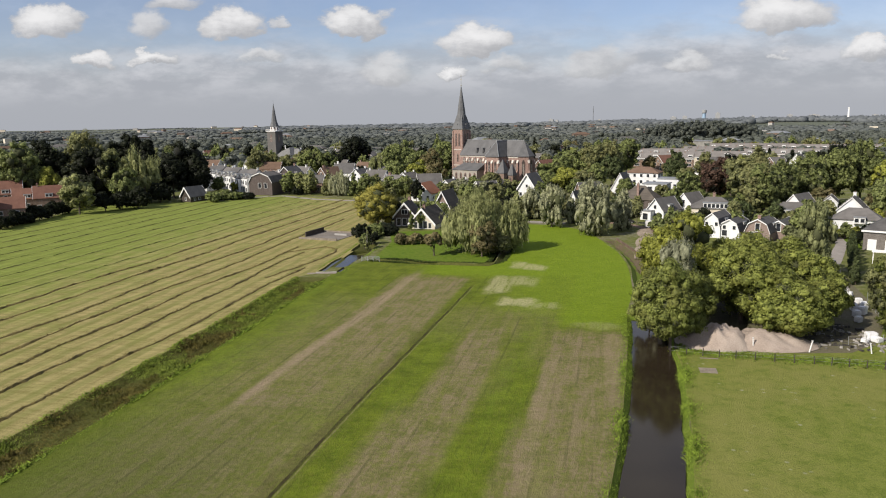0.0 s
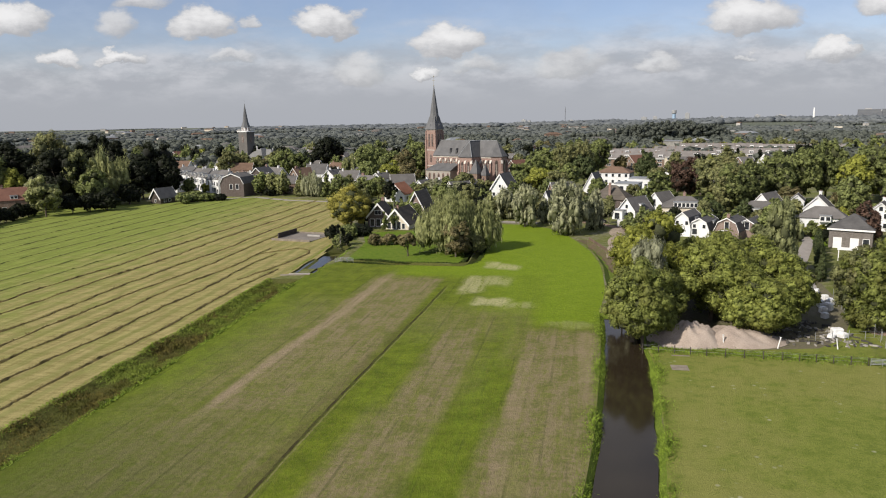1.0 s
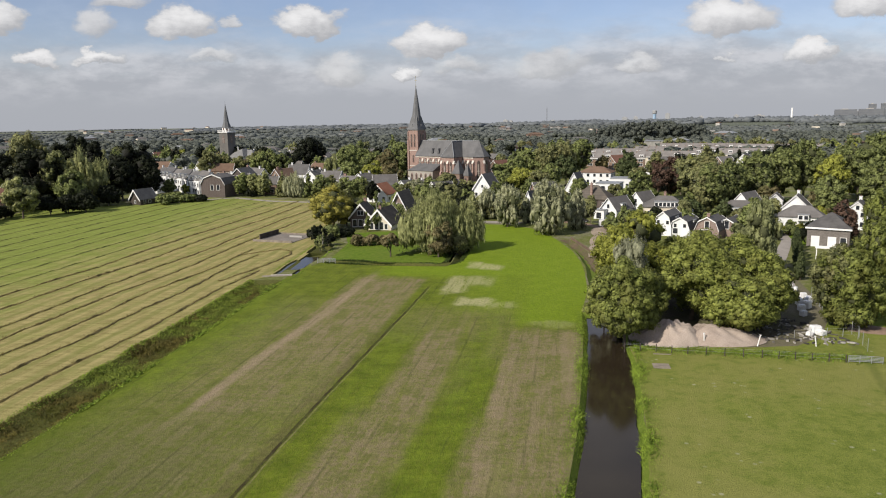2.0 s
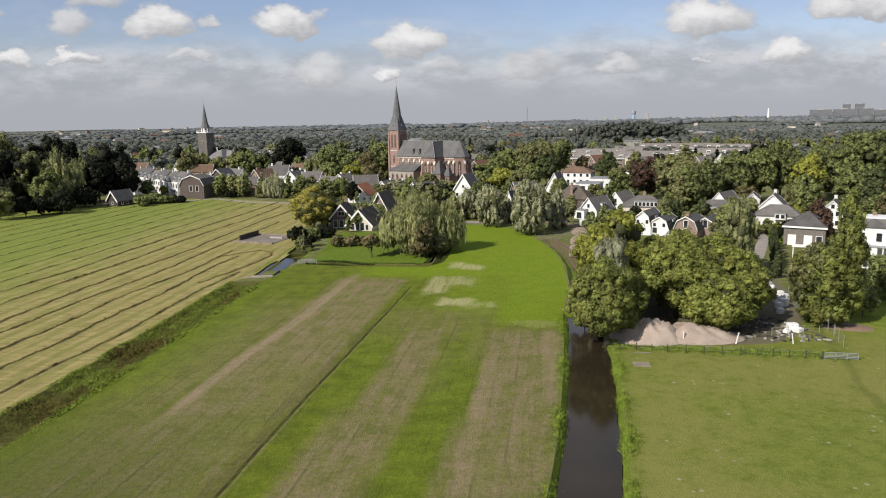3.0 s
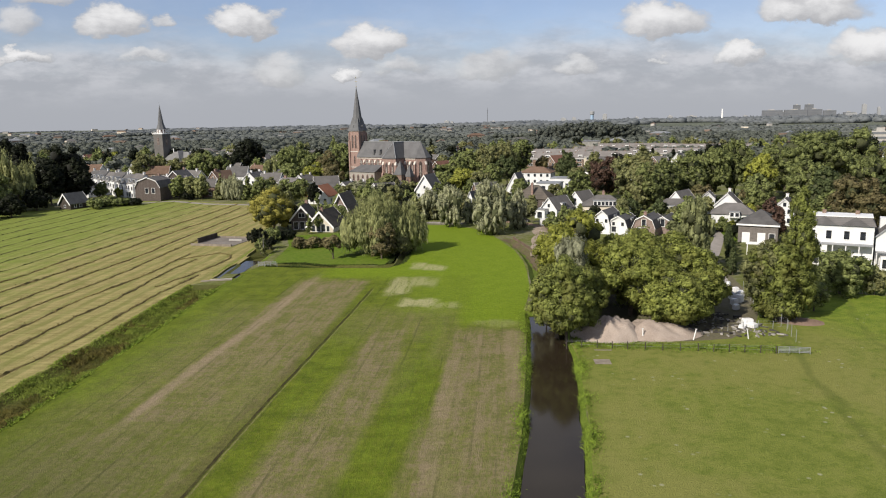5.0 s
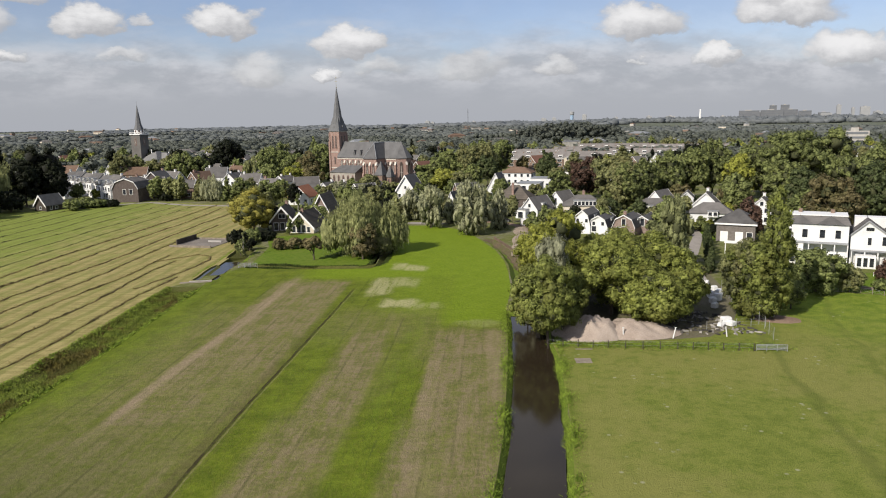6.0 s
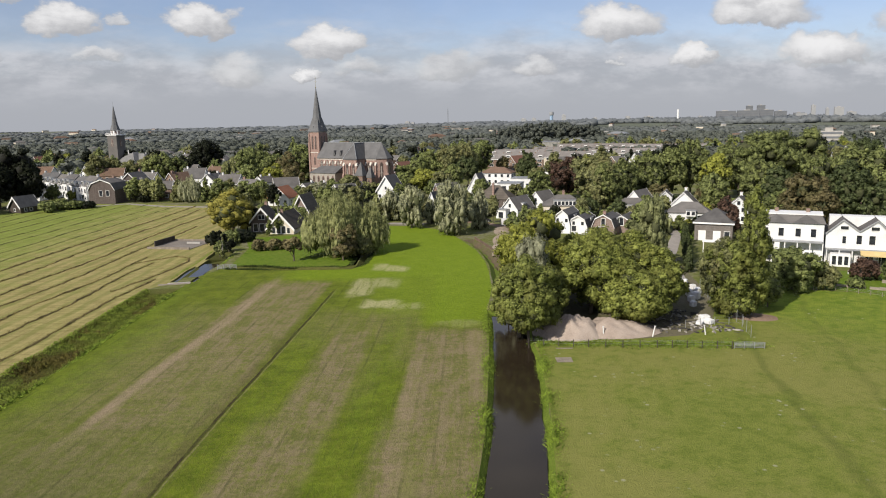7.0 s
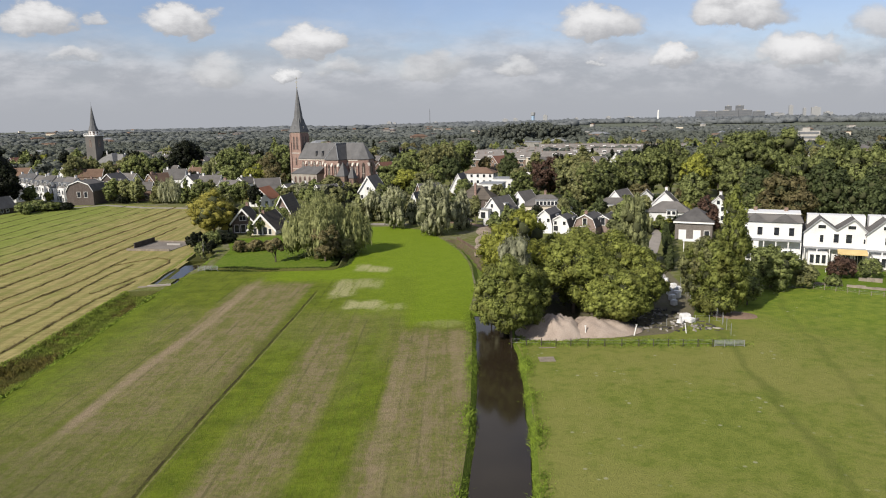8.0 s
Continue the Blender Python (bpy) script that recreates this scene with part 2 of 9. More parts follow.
# village greens below are partly greyed: some haze painted into the leaf colour
LEAF_MID = leafy("leaves_green", (0.030, 0.045, 0.014), (0.186, 0.210, 0.074), glow=0.28)
LEAF_WOOD = leafy("leaves_wood", (0.016, 0.026, 0.010), (0.085, 0.104, 0.042))
# blades coloured dark to stand in for the ditch's shade
SHADE_SEDGE = leafy("ditch_sedge", (0.012, 0.020, 0.005), (0.042, 0.060, 0.012))
LEAF_PARK = leafy("leaves_park", (0.032, 0.046, 0.015), (0.182, 0.204, 0.074))
LEAF_ALDER = leafy("leaves_alder", (0.016, 0.027, 0.006), (0.160, 0.180, 0.046), (0.125, 0.128, 0.034), glow=0.22)
LEAF_OLIVE = leafy("leaves_olive", (0.024, 0.038, 0.006), (0.222, 0.244, 0.060), (0.170, 0.178, 0.044), glow=0.25)
LEAF_DARK = leafy("leaves_dark", (0.004, 0.006, 0.004), (0.018, 0.022, 0.010))
LEAF_FRESH = leafy("leaves_fresh", (0.080, 0.092, 0.014), (0.275, 0.285, 0.060))
LEAF_SILVER = leafy("leaves_silver_willow", (0.085, 0.092, 0.056), (0.228, 0.234, 0.155))
LEAF_YELLOW = leafy("leaves_turning", (0.130, 0.120, 0.022), (0.300, 0.275, 0.066), (0.25, 0.235, 0.052))
LEAF_WILLOW = leafy("leaves_willow", (0.070, 0.084, 0.030), (0.265, 0.275, 0.120))
LEAF_GREYISH = leafy("leaves_grey_willow", (0.100, 0.108, 0.064), (0.295, 0.300, 0.180))
LEAF_COPPER = leafy("leaves_copper", (0.040, 0.024, 0.018), (0.105, 0.066, 0.048))
LEAF_RUST = leafy("leaves_rust", (0.062, 0.054, 0.024), (0.175, 0.150, 0.074), (0.125, 0.122, 0.048))
# leaves by distance: haze painted in as greyer, bluer base colours
FAR_HAZED_LEAF = leafy("hazed_distant_leaves", (0.048, 0.056, 0.047), (0.086, 0.094, 0.078), glow=0.2)
HAZE_LEAF = leafy("hazed_remote_leaves", (0.078, 0.087, 0.082), (0.098, 0.107, 0.100), glow=0.2)
LEAF_DULL = leafy("leaves_dull", (0.052, 0.063, 0.025), (0.215, 0.220, 0.096), (0.18, 0.17, 0.070))
LEAF_BIRCH = leafy("leaves_birch", (0.060, 0.072, 0.030), (0.215, 0.228, 0.105))
# the palest and bluest step of the painted haze
HORIZON_HAZED_LEAF = leafy("hazed_horizon_leaves", (0.104, 0.115, 0.122), (0.120, 0.131, 0.138), glow=0.2)
REED = leafy("reed_blades", (0.046, 0.042, 0.009), (0.105, 0.090, 0.022), (0.075, 0.085, 0.014))
SEDGE = leafy("sedge_blades", (0.042, 0.064, 0.009), (0.118, 0.150, 0.022), (0.095, 0.088, 0.020))
BANK_GRASS = leafy("bank_grass", (0.055, 0.098, 0.010), (0.165, 0.225, 0.030))
# crown cores: the shade between boughs, put into a dark colour
DARK_CORE_SHADE = grainy("dark_crown_core_shade", (0.005, 0.006, 0.004), (0.014, 0.015, 0.008), 4.0, 0.95, 0.8)
CORE_SHADE = grainy("crown_core_shade", (0.030, 0.036, 0.014), (0.075, 0.082, 0.032), 4.0, 0.95, 0.8)
HAY = grainy("hay", (0.060, 0.048, 0.012), (0.175, 0.135, 0.042), 1.2, 0.95, 1.0, stain=0.25)
GREEN_HAY = grainy("wilting_hay", (0.085, 0.092, 0.018), (0.150, 0.155, 0.034), 1.2, 0.95, 1.0, stain=0.25)
HAY_WISPS = leafy("hay_wisps", (0.050, 0.040, 0.010), (0.165, 0.130, 0.042))


# ---- ground materials ----
FIELD_P, FIELD_D = Vector((-15.6, 59.6)), Vector((0.2329, 0.9725))   # a wheel track in the field, and its run


def field_axes(N):
    """Metres across and along the field, from the wheel track."""
    at = N.add("ShaderNodeTexCoord").outputs["Object"]
    x, y, z = N.split(at)
    px, py = N.math("SUBTRACT", x, FIELD_P.x), N.math("SUBTRACT", y, FIELD_P.y)
    u = N.math("SUBTRACT", N.math("MULTIPLY", px, FIELD_D.y), N.math("MULTIPLY", py, FIELD_D.x))
    v = N.math("ADD", N.math("MULTIPLY", px, FIELD_D.x), N.math("MULTIPLY", py, FIELD_D.y))
    return at, u, v


def patch(N, u, v, u0, u1, v0, v1, soft=0.7, soft_v=3.0):
    a = N.math("MULTIPLY", N.step(u, u0 - soft, u0 + soft), N.step(u, u1 + soft, u1 - soft))
    b = N.math("MULTIPLY", N.step(v, v0 - soft_v, v0 + soft_v), N.step(v, v1 + soft_v, v1 - soft_v))
    return N.math("MULTIPLY", a, b)


def make_sown_field():
    """Young grass over bare soil, in drilled strips."""
    m, N, s, _ = material("sown_field")
    at, u, v = field_axes(N)
    wob = N.math("SUBTRACT", N.noise(at, 0.25, 4.0), 0.5)
    uu = N.math("MULTIPLY_ADD", wob, 1.6, u)
    vv = N.math("MULTIPLY_ADD", wob, 7.0, v)
    streak = N.noise(N.xyz(N.math("MULTIPLY", u, 0.8), N.math("MULTIPLY", v, 0.09), 2.0), 1.0, 6.0, 0.66)
    fine = N.noise(N.xyz(N.math("MULTIPLY", u, 3.0), N.math("MULTIPLY", v, 1.1)), 1.0, 6.0, 0.75)
    cross = N.noise(N.xyz(N.math("MULTIPLY", u, 0.35), N.math("MULTIPLY", v, 1.2), 5.0), 1.0, 6.0, 0.7)
    mottle = N.noise(at, 0.32, 6.0, 0.62)
    grit = N.noise(at, 7.0, 4.0, 0.7)
    soil = 0.0
    for u0, u1, v0, v1, soft, soft_v, k in SOIL_STRIPS:
        soil = N.math("MAXIMUM", soil, N.math("MULTIPLY", patch(N, uu, vv, u0, u1, v0, v1, soft, soft_v), k))
    lush = 0.0
    for u0, u1, v0, v1, soft, soft_v, k in LUSH_STRIPS:
        lush = N.math("MAXIMUM", lush, N.math("MULTIPLY", patch(N, uu, vv, u0, u1, v0, v1, soft, soft_v), k))
    lush = N.math("MULTIPLY", lush, N.math("MULTIPLY_ADD", N.step(N.math("ADD", N.math("MULTIPLY", mottle, 0.5), N.math("MULTIPLY", streak, 0.5)), 0.41, 0.60), 0.85, 0.12))
    rough = N.math("ADD", N.math("MULTIPLY", streak, 0.34), N.math("ADD", N.math("MULTIPLY", mottle, 0.22), N.math("ADD", N.math("MULTIPLY", fine, 0.24), N.math("MULTIPLY", cross, 0.20))))
    rough = N.step(rough, 0.43, 0.57)
    bare = N.math("MULTIPLY", soil, N.math("MULTIPLY_ADD", rough, 0.72, 0.34), clamp=True)
    bare = N.math("MULTIPLY", bare, N.math("SUBTRACT", 1.0, N.math("MULTIPLY", lush, 0.85)))
    green = N.mix(N.step(mottle, 0.3, 0.7), (0.078, 0.112, 0.006), (0.140, 0.178, 0.012))
    green = N.mix(N.math("MULTIPLY", N.step(fine, 0.40, 0.62), 0.35), green, (0.150, 0.142, 0.030))
    green = N.mix(N.math("MULTIPLY", lush, 0.85), green, N.mix(N.step(N.math("ADD", N.math("MULTIPLY", mottle, 0.6), N.math("MULTIPLY", fine, 0.4)), 0.3, 0.7), (0.086, 0.140, 0.008), (0.150, 0.196, 0.016)))
    fresh = 0.0
    for u0, u1, v0, v1, soft, soft_v, k in FRESH_STRIPS:
        fresh = N.math("MAXIMUM", fresh, N.math("MULTIPLY", patch(N, uu, vv, u0, u1, v0, v1, soft, soft_v), k))
    sward = N.mix(N.step(N.math("ADD", N.math("MULTIPLY", mottle, 0.6), N.math("MULTIPLY", fine, 0.4)), 0.3, 0.7), (0.132, 0.196, 0.008), (0.172, 0.238, 0.015))
    green = N.mix(fresh, green, sward)
    earth = N.mix(N.math("ADD", N.math("MULTIPLY", grit, 0.6), N.math("MULTIPLY", streak, 0.4)), (0.124, 0.098, 0.046), (0.292, 0.242, 0.138))
    # the raked strip bears away towards the ditch
    veer = N.math("MULTIPLY_ADD", N.math("MULTIPLY", N.step(v, 62.0, 36.0), N.step(u, 8.0, -4.0)), 1.5, N.math("MULTIPLY_ADD", wob, 0.5, u))
    pink = 0.0
    for u0, u1, v0, v1, soft, soft_v, k in BARE_STRIPS:
        pink = N.math("MAXIMUM", pink, N.math("MULTIPLY", patch(N, veer, vv, u0, u1, v0, v1, soft, soft_v), k))
    c = N.mix(bare, green, earth)
    c = N.mix(N.math("MULTIPLY", pink, N.math("MULTIPLY_ADD", rough, 0.35, 0.6)), c, (0.285, 0.222, 0.142))
    dead = 0.0
    for u0, u1, v0, v1, soft, soft_v, k in DEAD_PATCHES:
        dead = N.math("MAXIMUM", dead, N.math("MULTIPLY", patch(N, uu, vv, u0, u1, v0, v1, soft, soft_v), k))
    c = N.mix(N.math("MULTIPLY", dead, N.math("MULTIPLY", N.step(N.math("ADD", N.math("MULTIPLY", fine, 0.5), N.math("MULTIPLY", streak, 0.5)), 0.36, 0.54), 0.92), clamp=True), c, (0.40, 0.375, 0.20))
    # darker grass towards the near end of the ditch
    dark_grass = patch(N, uu, vv, -44.0, -4.0, -90.0, 14.0, 7.0, 16.0)
    c = N.mix(N.math("MULTIPLY", dark_grass, N.math("MULTIPLY_ADD", N.step(mottle, 0.3, 0.65), 0.30, 0.22)), c, (0.055, 0.078, 0.010))
    # fine drill lines
    drill = N.step(N.math("SINE", N.math("MULTIPLY", N.math("MULTIPLY_ADD", wob, 0.12, u), 2 * math.pi / 2.7)), 0.86, 0.99)
    c = N.mix(N.math("MULTIPLY", drill, N.math("MULTIPLY", N.step(streak, 0.45, 0.60), N.math("MULTIPLY_ADD", fresh, -0.42, 0.42))), c, (0.05, 0.062, 0.012))
    # the wheel track itself
    bent = N.math("SUBTRACT", N.math("MULTIPLY_ADD", wob, 0.5, u), N.math("MULTIPLY", N.step(v, 2.0, 90.0), 1.9))
    rut = N.math("MULTIPLY", patch(N, bent, v, -0.48, -0.06, -80, 84, 0.08, 4.0), N.math("MULTIPLY_ADD", N.step(mottle, 0.35, 0.6), 0.40, 0.50))
    worn = N.math("MULTIPLY", patch(N, bent, v, -2.0, -0.3, -80, 60, 0.6, 20.0), N.math("MULTIPLY_ADD", N.step(streak, 0.40, 0.58), 0.40, 0.15))
    c = N.mix(worn, c, (0.088, 0.080, 0.026))
    c = N.mix(rut, c, (0.034, 0.026, 0.012))
    lip = patch(N, bent, v, 0.06, 0.20, -80, 84, 0.08, 3.0)
    c = N.mix(N.math("MULTIPLY", lip, N.math("MULTIPLY_ADD", N.step(fine, 0.4, 0.6), 0.35, 0.20)), c, (0.28, 0.23, 0.14))
    tilth = N.noise(at, 1.7, 7.0, 0.78)
    tone = N.math("MULTIPLY_ADD", tilth, 1.25, 0.30)
    N.put(s.inputs["Base Color"], N.mix(1.0, c, N.xyz(tone, tone, tone), "MULTIPLY"))
    s.inputs["Roughness"].default_value = 0.95
    s.inputs["Specular IOR Level"].default_value = 0.15
    bump(N, s, N.math("ADD", grit, N.math("ADD", fine, tilth)), 0.8, 0.12)
    return m


def make_mown_field():
    """Cut meadow: straw-coloured stubble, greener away from the ditch, in swaths."""
    m, N, s, _ = material("mown_field")
    at, u, v = field_axes(N)
    side = N.math("MULTIPLY_ADD", v, 0.045, u)
    side = N.math("MULTIPLY_ADD", N.noise(at, 0.12, 4.0), 2.4, side)
    swath = N.math("SINE", N.math("MULTIPLY", side, 2 * math.pi / 3.6))
    streak = N.noise(N.xyz(N.math("MULTIPLY", u, 0.9), N.math("MULTIPLY", v, 0.10), 3.0), 1.0, 6.0, 0.68)
    cross = N.noise(N.xyz(N.math("MULTIPLY", u, 0.2), N.math("MULTIPLY", v, 1.3), 3.0), 1.0, 5.0, 0.65)
    mottle = N.noise(at, 0.16, 6.0, 0.62)
    grit = N.noise(at, 5.0, 5.0, 0.7)
    dry = N.step(N.math("MULTIPLY_ADD", N.math("SUBTRACT", mottle, 0.5), 70.0, N.math("MULTIPLY_ADD", v, 0.10, u)), -98.0, -52.0)
    dry = N.math("MULTIPLY", dry, N.math("MULTIPLY_ADD", N.step(mottle, 0.2, 0.6), 0.4, 0.6))
    tone = N.math("ADD", N.math("MULTIPLY", streak, 0.32), N.math("ADD", N.math("MULTIPLY", grit, 0.38), N.math("MULTIPLY", cross, 0.30)))
    straw = N.mix(N.step(tone, 0.38, 0.62), (0.165, 0.142, 0.046), (0.368, 0.312, 0.136))
    grass = N.mix(N.step(tone, 0.38, 0.62), (0.115, 0.150, 0.022), (0.235, 0.272, 0.060))
    c = N.mix(dry, grass, straw)
    c = N.mix(N.math("MULTIPLY", N.step(swath, 0.0, 0.9), 0.46), c, (0.138, 0.158, 0.036))
    N.put(s.inputs["Base Color"], c)
    s.inputs["Roughness"].default_value = 0.95
    s.inputs["Specular IOR Level"].default_value = 0.15
    bump(N, s, N.math("ADD", grit, streak), 0.7, 0.10)
    return m


def make_turf(name, dark, light, worn, scale=0.25, wear=0.5):
    m, N, s, _ = material(name)
    at = N.add("ShaderNodeTexCoord").outputs["Object"]
    big = N.noise(at, scale * 0.3, 5.0, 0.6)
    mid = N.noise(at, scale * 2.4, 6.0, 0.65)
    grit = N.noise(at, 6.0, 4.0, 0.7)
    c = N.mix(N.step(N.math("ADD", N.math("MULTIPLY", mid, 0.55), N.math("MULTIPLY", grit, 0.45)), 0.32, 0.68), dark, light)
    c = N.mix(N.math("MULTIPLY", N.step(N.math("ADD", N.math("MULTIPLY", big, 0.6), N.math("MULTIPLY", mid, 0.4)), 0.45, 0.64), wear), c, worn)
    N.put(s.inputs["Base Color"], c)
    s.inputs["Roughness"].default_value = 0.95
    s.inputs["Specular IOR Level"].default_value = 0.15
    bump(N, s, N.math("ADD", grit, mid), 0.6, 0.10)
    return m


def make_pasture():
    """Grazed grass: worn yellowish patches, trodden tracks, thistle flecks, lusher by the gardens."""
    m, N, s, _ = material("pasture")
    at = N.add("ShaderNodeTexCoord").outputs["Object"]
    x, y, z = N.split(at)
    big = N.noise(at, 0.055, 5.0, 0.6)
    mid = N.noise(at, 0.45, 6.0, 0.65)
    clod = N.noise(at, 1.5, 5.0, 0.7)
    grit = N.noise(at, 6.0, 4.0, 0.7)
    wob = N.math("SUBTRACT", N.noise(at, 0.12, 3.0), 0.5)
    c = N.mix(N.step(N.math("ADD", N.math("MULTIPLY", mid, 0.4), N.math("ADD", N.math("MULTIPLY", grit, 0.3), N.math("MULTIPLY", clod, 0.3))), 0.34, 0.66), (0.096, 0.128, 0.017), (0.200, 0.222, 0.046))
    c = N.mix(N.math("MULTIPLY", N.step(N.math("ADD", N.math("MULTIPLY", big, 0.65), N.math("MULTIPLY", mid, 0.35)), 0.42, 0.60), 0.62), c, (0.215, 0.205, 0.062))
    c = N.mix(N.math("MULTIPLY", N.step(N.math("ADD", N.math("MULTIPLY", mid, 0.6), N.math("MULTIPLY", clod, 0.4)), 0.54, 0.68), 0.45), c, (0.075, 0.105, 0.014))
    # lusher strip towards the gardens
    far = N.math("ADD", N.math("MULTIPLY", x, 0.52), N.math("MULTIPLY_ADD", y, 0.62, N.math("MULTIPLY", wob, 14.0)))
    lush = N.math("MULTIPLY", N.step(far, 92.0, 108.0), N.step(x, 58.0, 70.0))
    c = N.mix(N.math("MULTIPLY", lush, 0.75), c, N.mix(N.step(mid, 0.35, 0.65), (0.098, 0.160, 0.010), (0.165, 0.222, 0.020)))
    # trodden tracks
    for px, dx, k in ((61.0, 0.36, 0.45), (74.0, 0.50, 0.3)):
        off = N.math("ABSOLUTE", N.math("SUBTRACT", N.math("MULTIPLY_ADD", wob, 5.0, x), N.math("MULTIPLY_ADD", y, dx, px - 86 * dx)))
        c = N.mix(N.math("MULTIPLY", N.step(off, 1.1, 0.2), k), c, (0.085, 0.105, 0.020))
    # pale thistle flecks, in drifts
    cell = N.add("ShaderNodeTexVoronoi")
    N.put(cell.inputs["Vector"], at)
    cell.inputs["Scale"].default_value = 0.8
    spot = N.math("MULTIPLY", N.step(cell.outputs["Distance"], 0.24, 0.10), N.step(N.noise(N.xyz(x, y, 7.0), 0.16, 3.0), 0.54, 0.64))
    c = N.mix(N.math("MULTIPLY", spot, 0.6), c, (0.36, 0.36, 0.25))
    N.put(s.inputs["Base Color"], c)
    s.inputs["Roughness"].default_value = 0.95
    s.inputs["Specular IOR Level"].default_value = 0.15
    bump(N, s, N.math("ADD", grit, clod), 0.8, 0.12)
    return m


def make_far_land():
    """Far farmland and village ground: dull meadows, greyed to paint in haze, with darker plots."""
    m, N, s, _ = material("far_land")
    at = N.add("ShaderNodeTexCoord").outputs["Object"]
    cell = N.add("ShaderNodeTexVoronoi")
    N.put(cell.inputs["Vector"], at)
    cell.inputs["Scale"].default_value = 0.006
    tone = N.split(cell.outputs["Color"])[0]
    mid = N.noise(at, 0.03, 6.0, 0.65)
    c = N.mix(N.step(tone, 0.2, 0.9), (0.085, 0.098, 0.058), (0.14, 0.15, 0.095))
    c = N.mix(N.step(mid, 0.35, 0.65), c, (0.070, 0.080, 0.052))
    N.put(s.inputs["Base Color"], c)
    s.inputs["Roughness"].default_value = 1.0
    return m


def make_water():
    m, N, s, _ = material("ditch_water")
    at = N.add("ShaderNodeTexCoord").outputs["Object"]
    murk = N.noise(at, 0.15, 3.0)
    N.put(s.inputs["Base Color"], N.mix(murk, (0.016, 0.012, 0.007), (0.032, 0.024, 0.015)))
    s.inputs["Roughness"].default_value = 0.10
    s.inputs["IOR"].default_value = 1.33
    bump(N, s, N.noise(at, 1.2, 3.0), 0.05, 0.05)
    return m


# across from, across to, along from, along to, soft edges, weight
SOIL_STRIPS = [
    (-15.0, -0.4, 18.0, 92.0, 0.9, 2.5, 0.95), (-24.0, -14.0, -40.0, 70.0, 3.5, 10.0, 0.60), (-19.0, -0.5, -60.0, 22.0, 2.0, 8.0, 0.74),
    (4.4, 13.0, -60.0, 22.0, 1.2, 6.0, 0.92), (6.8, 13.4, 16.0, 57.0, 1.2, 6.0, 0.95), (2.0, 19.5, 50.0, 68.0, 2.0, 6.0, 0.50), (12.5, 16.5, 26.0, 46.0, 1.0, 5.0, 0.30),
    (18.6, 31.4, -60.0, 20.0, 0.9, 6.0, 1.0), (20.2, 31.4, 16.0, 56.5, 0.8, 3.5, 1.0), (17.0, 21.0, 40.0, 62.0, 1.0, 6.0, 0.45)]
LUSH_STRIPS = [
    (0.8, 3.6, -60.0, 24.0, 1.2, 8.0, 0.55), (1.4, 6.0, 18.0, 58.0, 1.6, 8.0, 0.72), (13.2, 18.0, -14.0, 18.0, 1.2, 6.0, 0.9), (14.4, 19.4, 14.0, 44.0, 1.0, 6.0, 1.0),
    (15.2, 18.4, 42.0, 66.0, 1.0, 6.0, 0.9), (-38.0, -26.5, -60.0, 92.0, 3.0, 6.0, 1.0), (-28.0, -19.5, 22.0, 68.0, 2.2, 7.0, 0.95), (-25.0, -20.5, -20.0, 24.0, 2.0, 7.0, 0.55),
    (-6.4, -1.2, 12.0, 38.0, 1.2, 8.0, 0.60), (-11.0, -7.0, 24.0, 42.0, 1.5, 7.0, 0.35), (21.6, 24.4, -8.0, 15.0, 1.0, 5.0, 0.45), (2.0, 22.0, 74.0, 120.0, 3.0, 8.0, 0.5)]
FRESH_STRIPS = [(20.0, 70.0, 60.5, 190.0, 3.0, 3.5, 1.0), (-12.0, 30.0, 94.0, 190.0, 5.0, 4.0, 1.0), (10.0, 30.0, 66.0, 120.0, 5.0, 6.0, 0.7)]
BARE_STRIPS = [(-13.4, -11.6, 17.0, 92.5, 0.6, 9.0, 0.95), (28.3, 31.5, 34.0, 56.8, 0.5, 0.8, 0.55), (20.3, 22.2, 5.0, 44.0, 0.6, 4.0, 0.4)]
DEAD_PATCHES = [(4.5, 9.5, 80.0, 94.5, 0.8, 2.0, 0.75), (8.5, 14.0, 87.0, 94.5, 1.0, 2.0, 0.65), (9.0, 15.5, 71.0, 76.5, 1.2, 1.5, 0.85), (15.0, 20.0, 69.5, 73.5, 1.2, 1.5, 0.45),
                (6.5, 9.5, 104.0, 111.0, 0.7, 2.0, 0.8), (9.5, 14.5, 102.5, 108.0, 0.8, 2.0, 0.8), (23.0, 30.5, 59.0, 62.0, 1.5, 1.0, 0.3)]
SOWN = make_sown_field()
MOWN = make_mown_field()
PASTURE = make_pasture()
LAWN = make_turf("lawn", (0.060, 0.110, 0.007), (0.130, 0.185, 0.015), (0.13, 0.16, 0.028), 0.4)
YARD = make_turf("yard_soil", (0.080, 0.072, 0.046), (0.185, 0.164, 0.112), (0.10, 0.11, 0.035), 0.8)
VILLAGE = make_turf("village_ground", (0.07, 0.085, 0.018), (0.16, 0.17, 0.045), (0.19, 0.17, 0.13), 0.3, wear=0.8)
MUD = make_turf("ditch_mud", (0.05, 0.055, 0.012), (0.11, 0.11, 0.03), (0.07, 0.09, 0.015), 0.8)
BANK_TURF = make_turf("bank_turf", (0.06, 0.095, 0.010), (0.14, 0.185, 0.022), (0.10, 0.12, 0.03), 0.8)
BANK_EARTH = make_turf("bank_earth", (0.07, 0.052, 0.034), (0.15, 0.115, 0.075), (0.075, 0.095, 0.02), 0.8, wear=0.9)
FAR_LAND = make_far_land()
WATER = make_water()


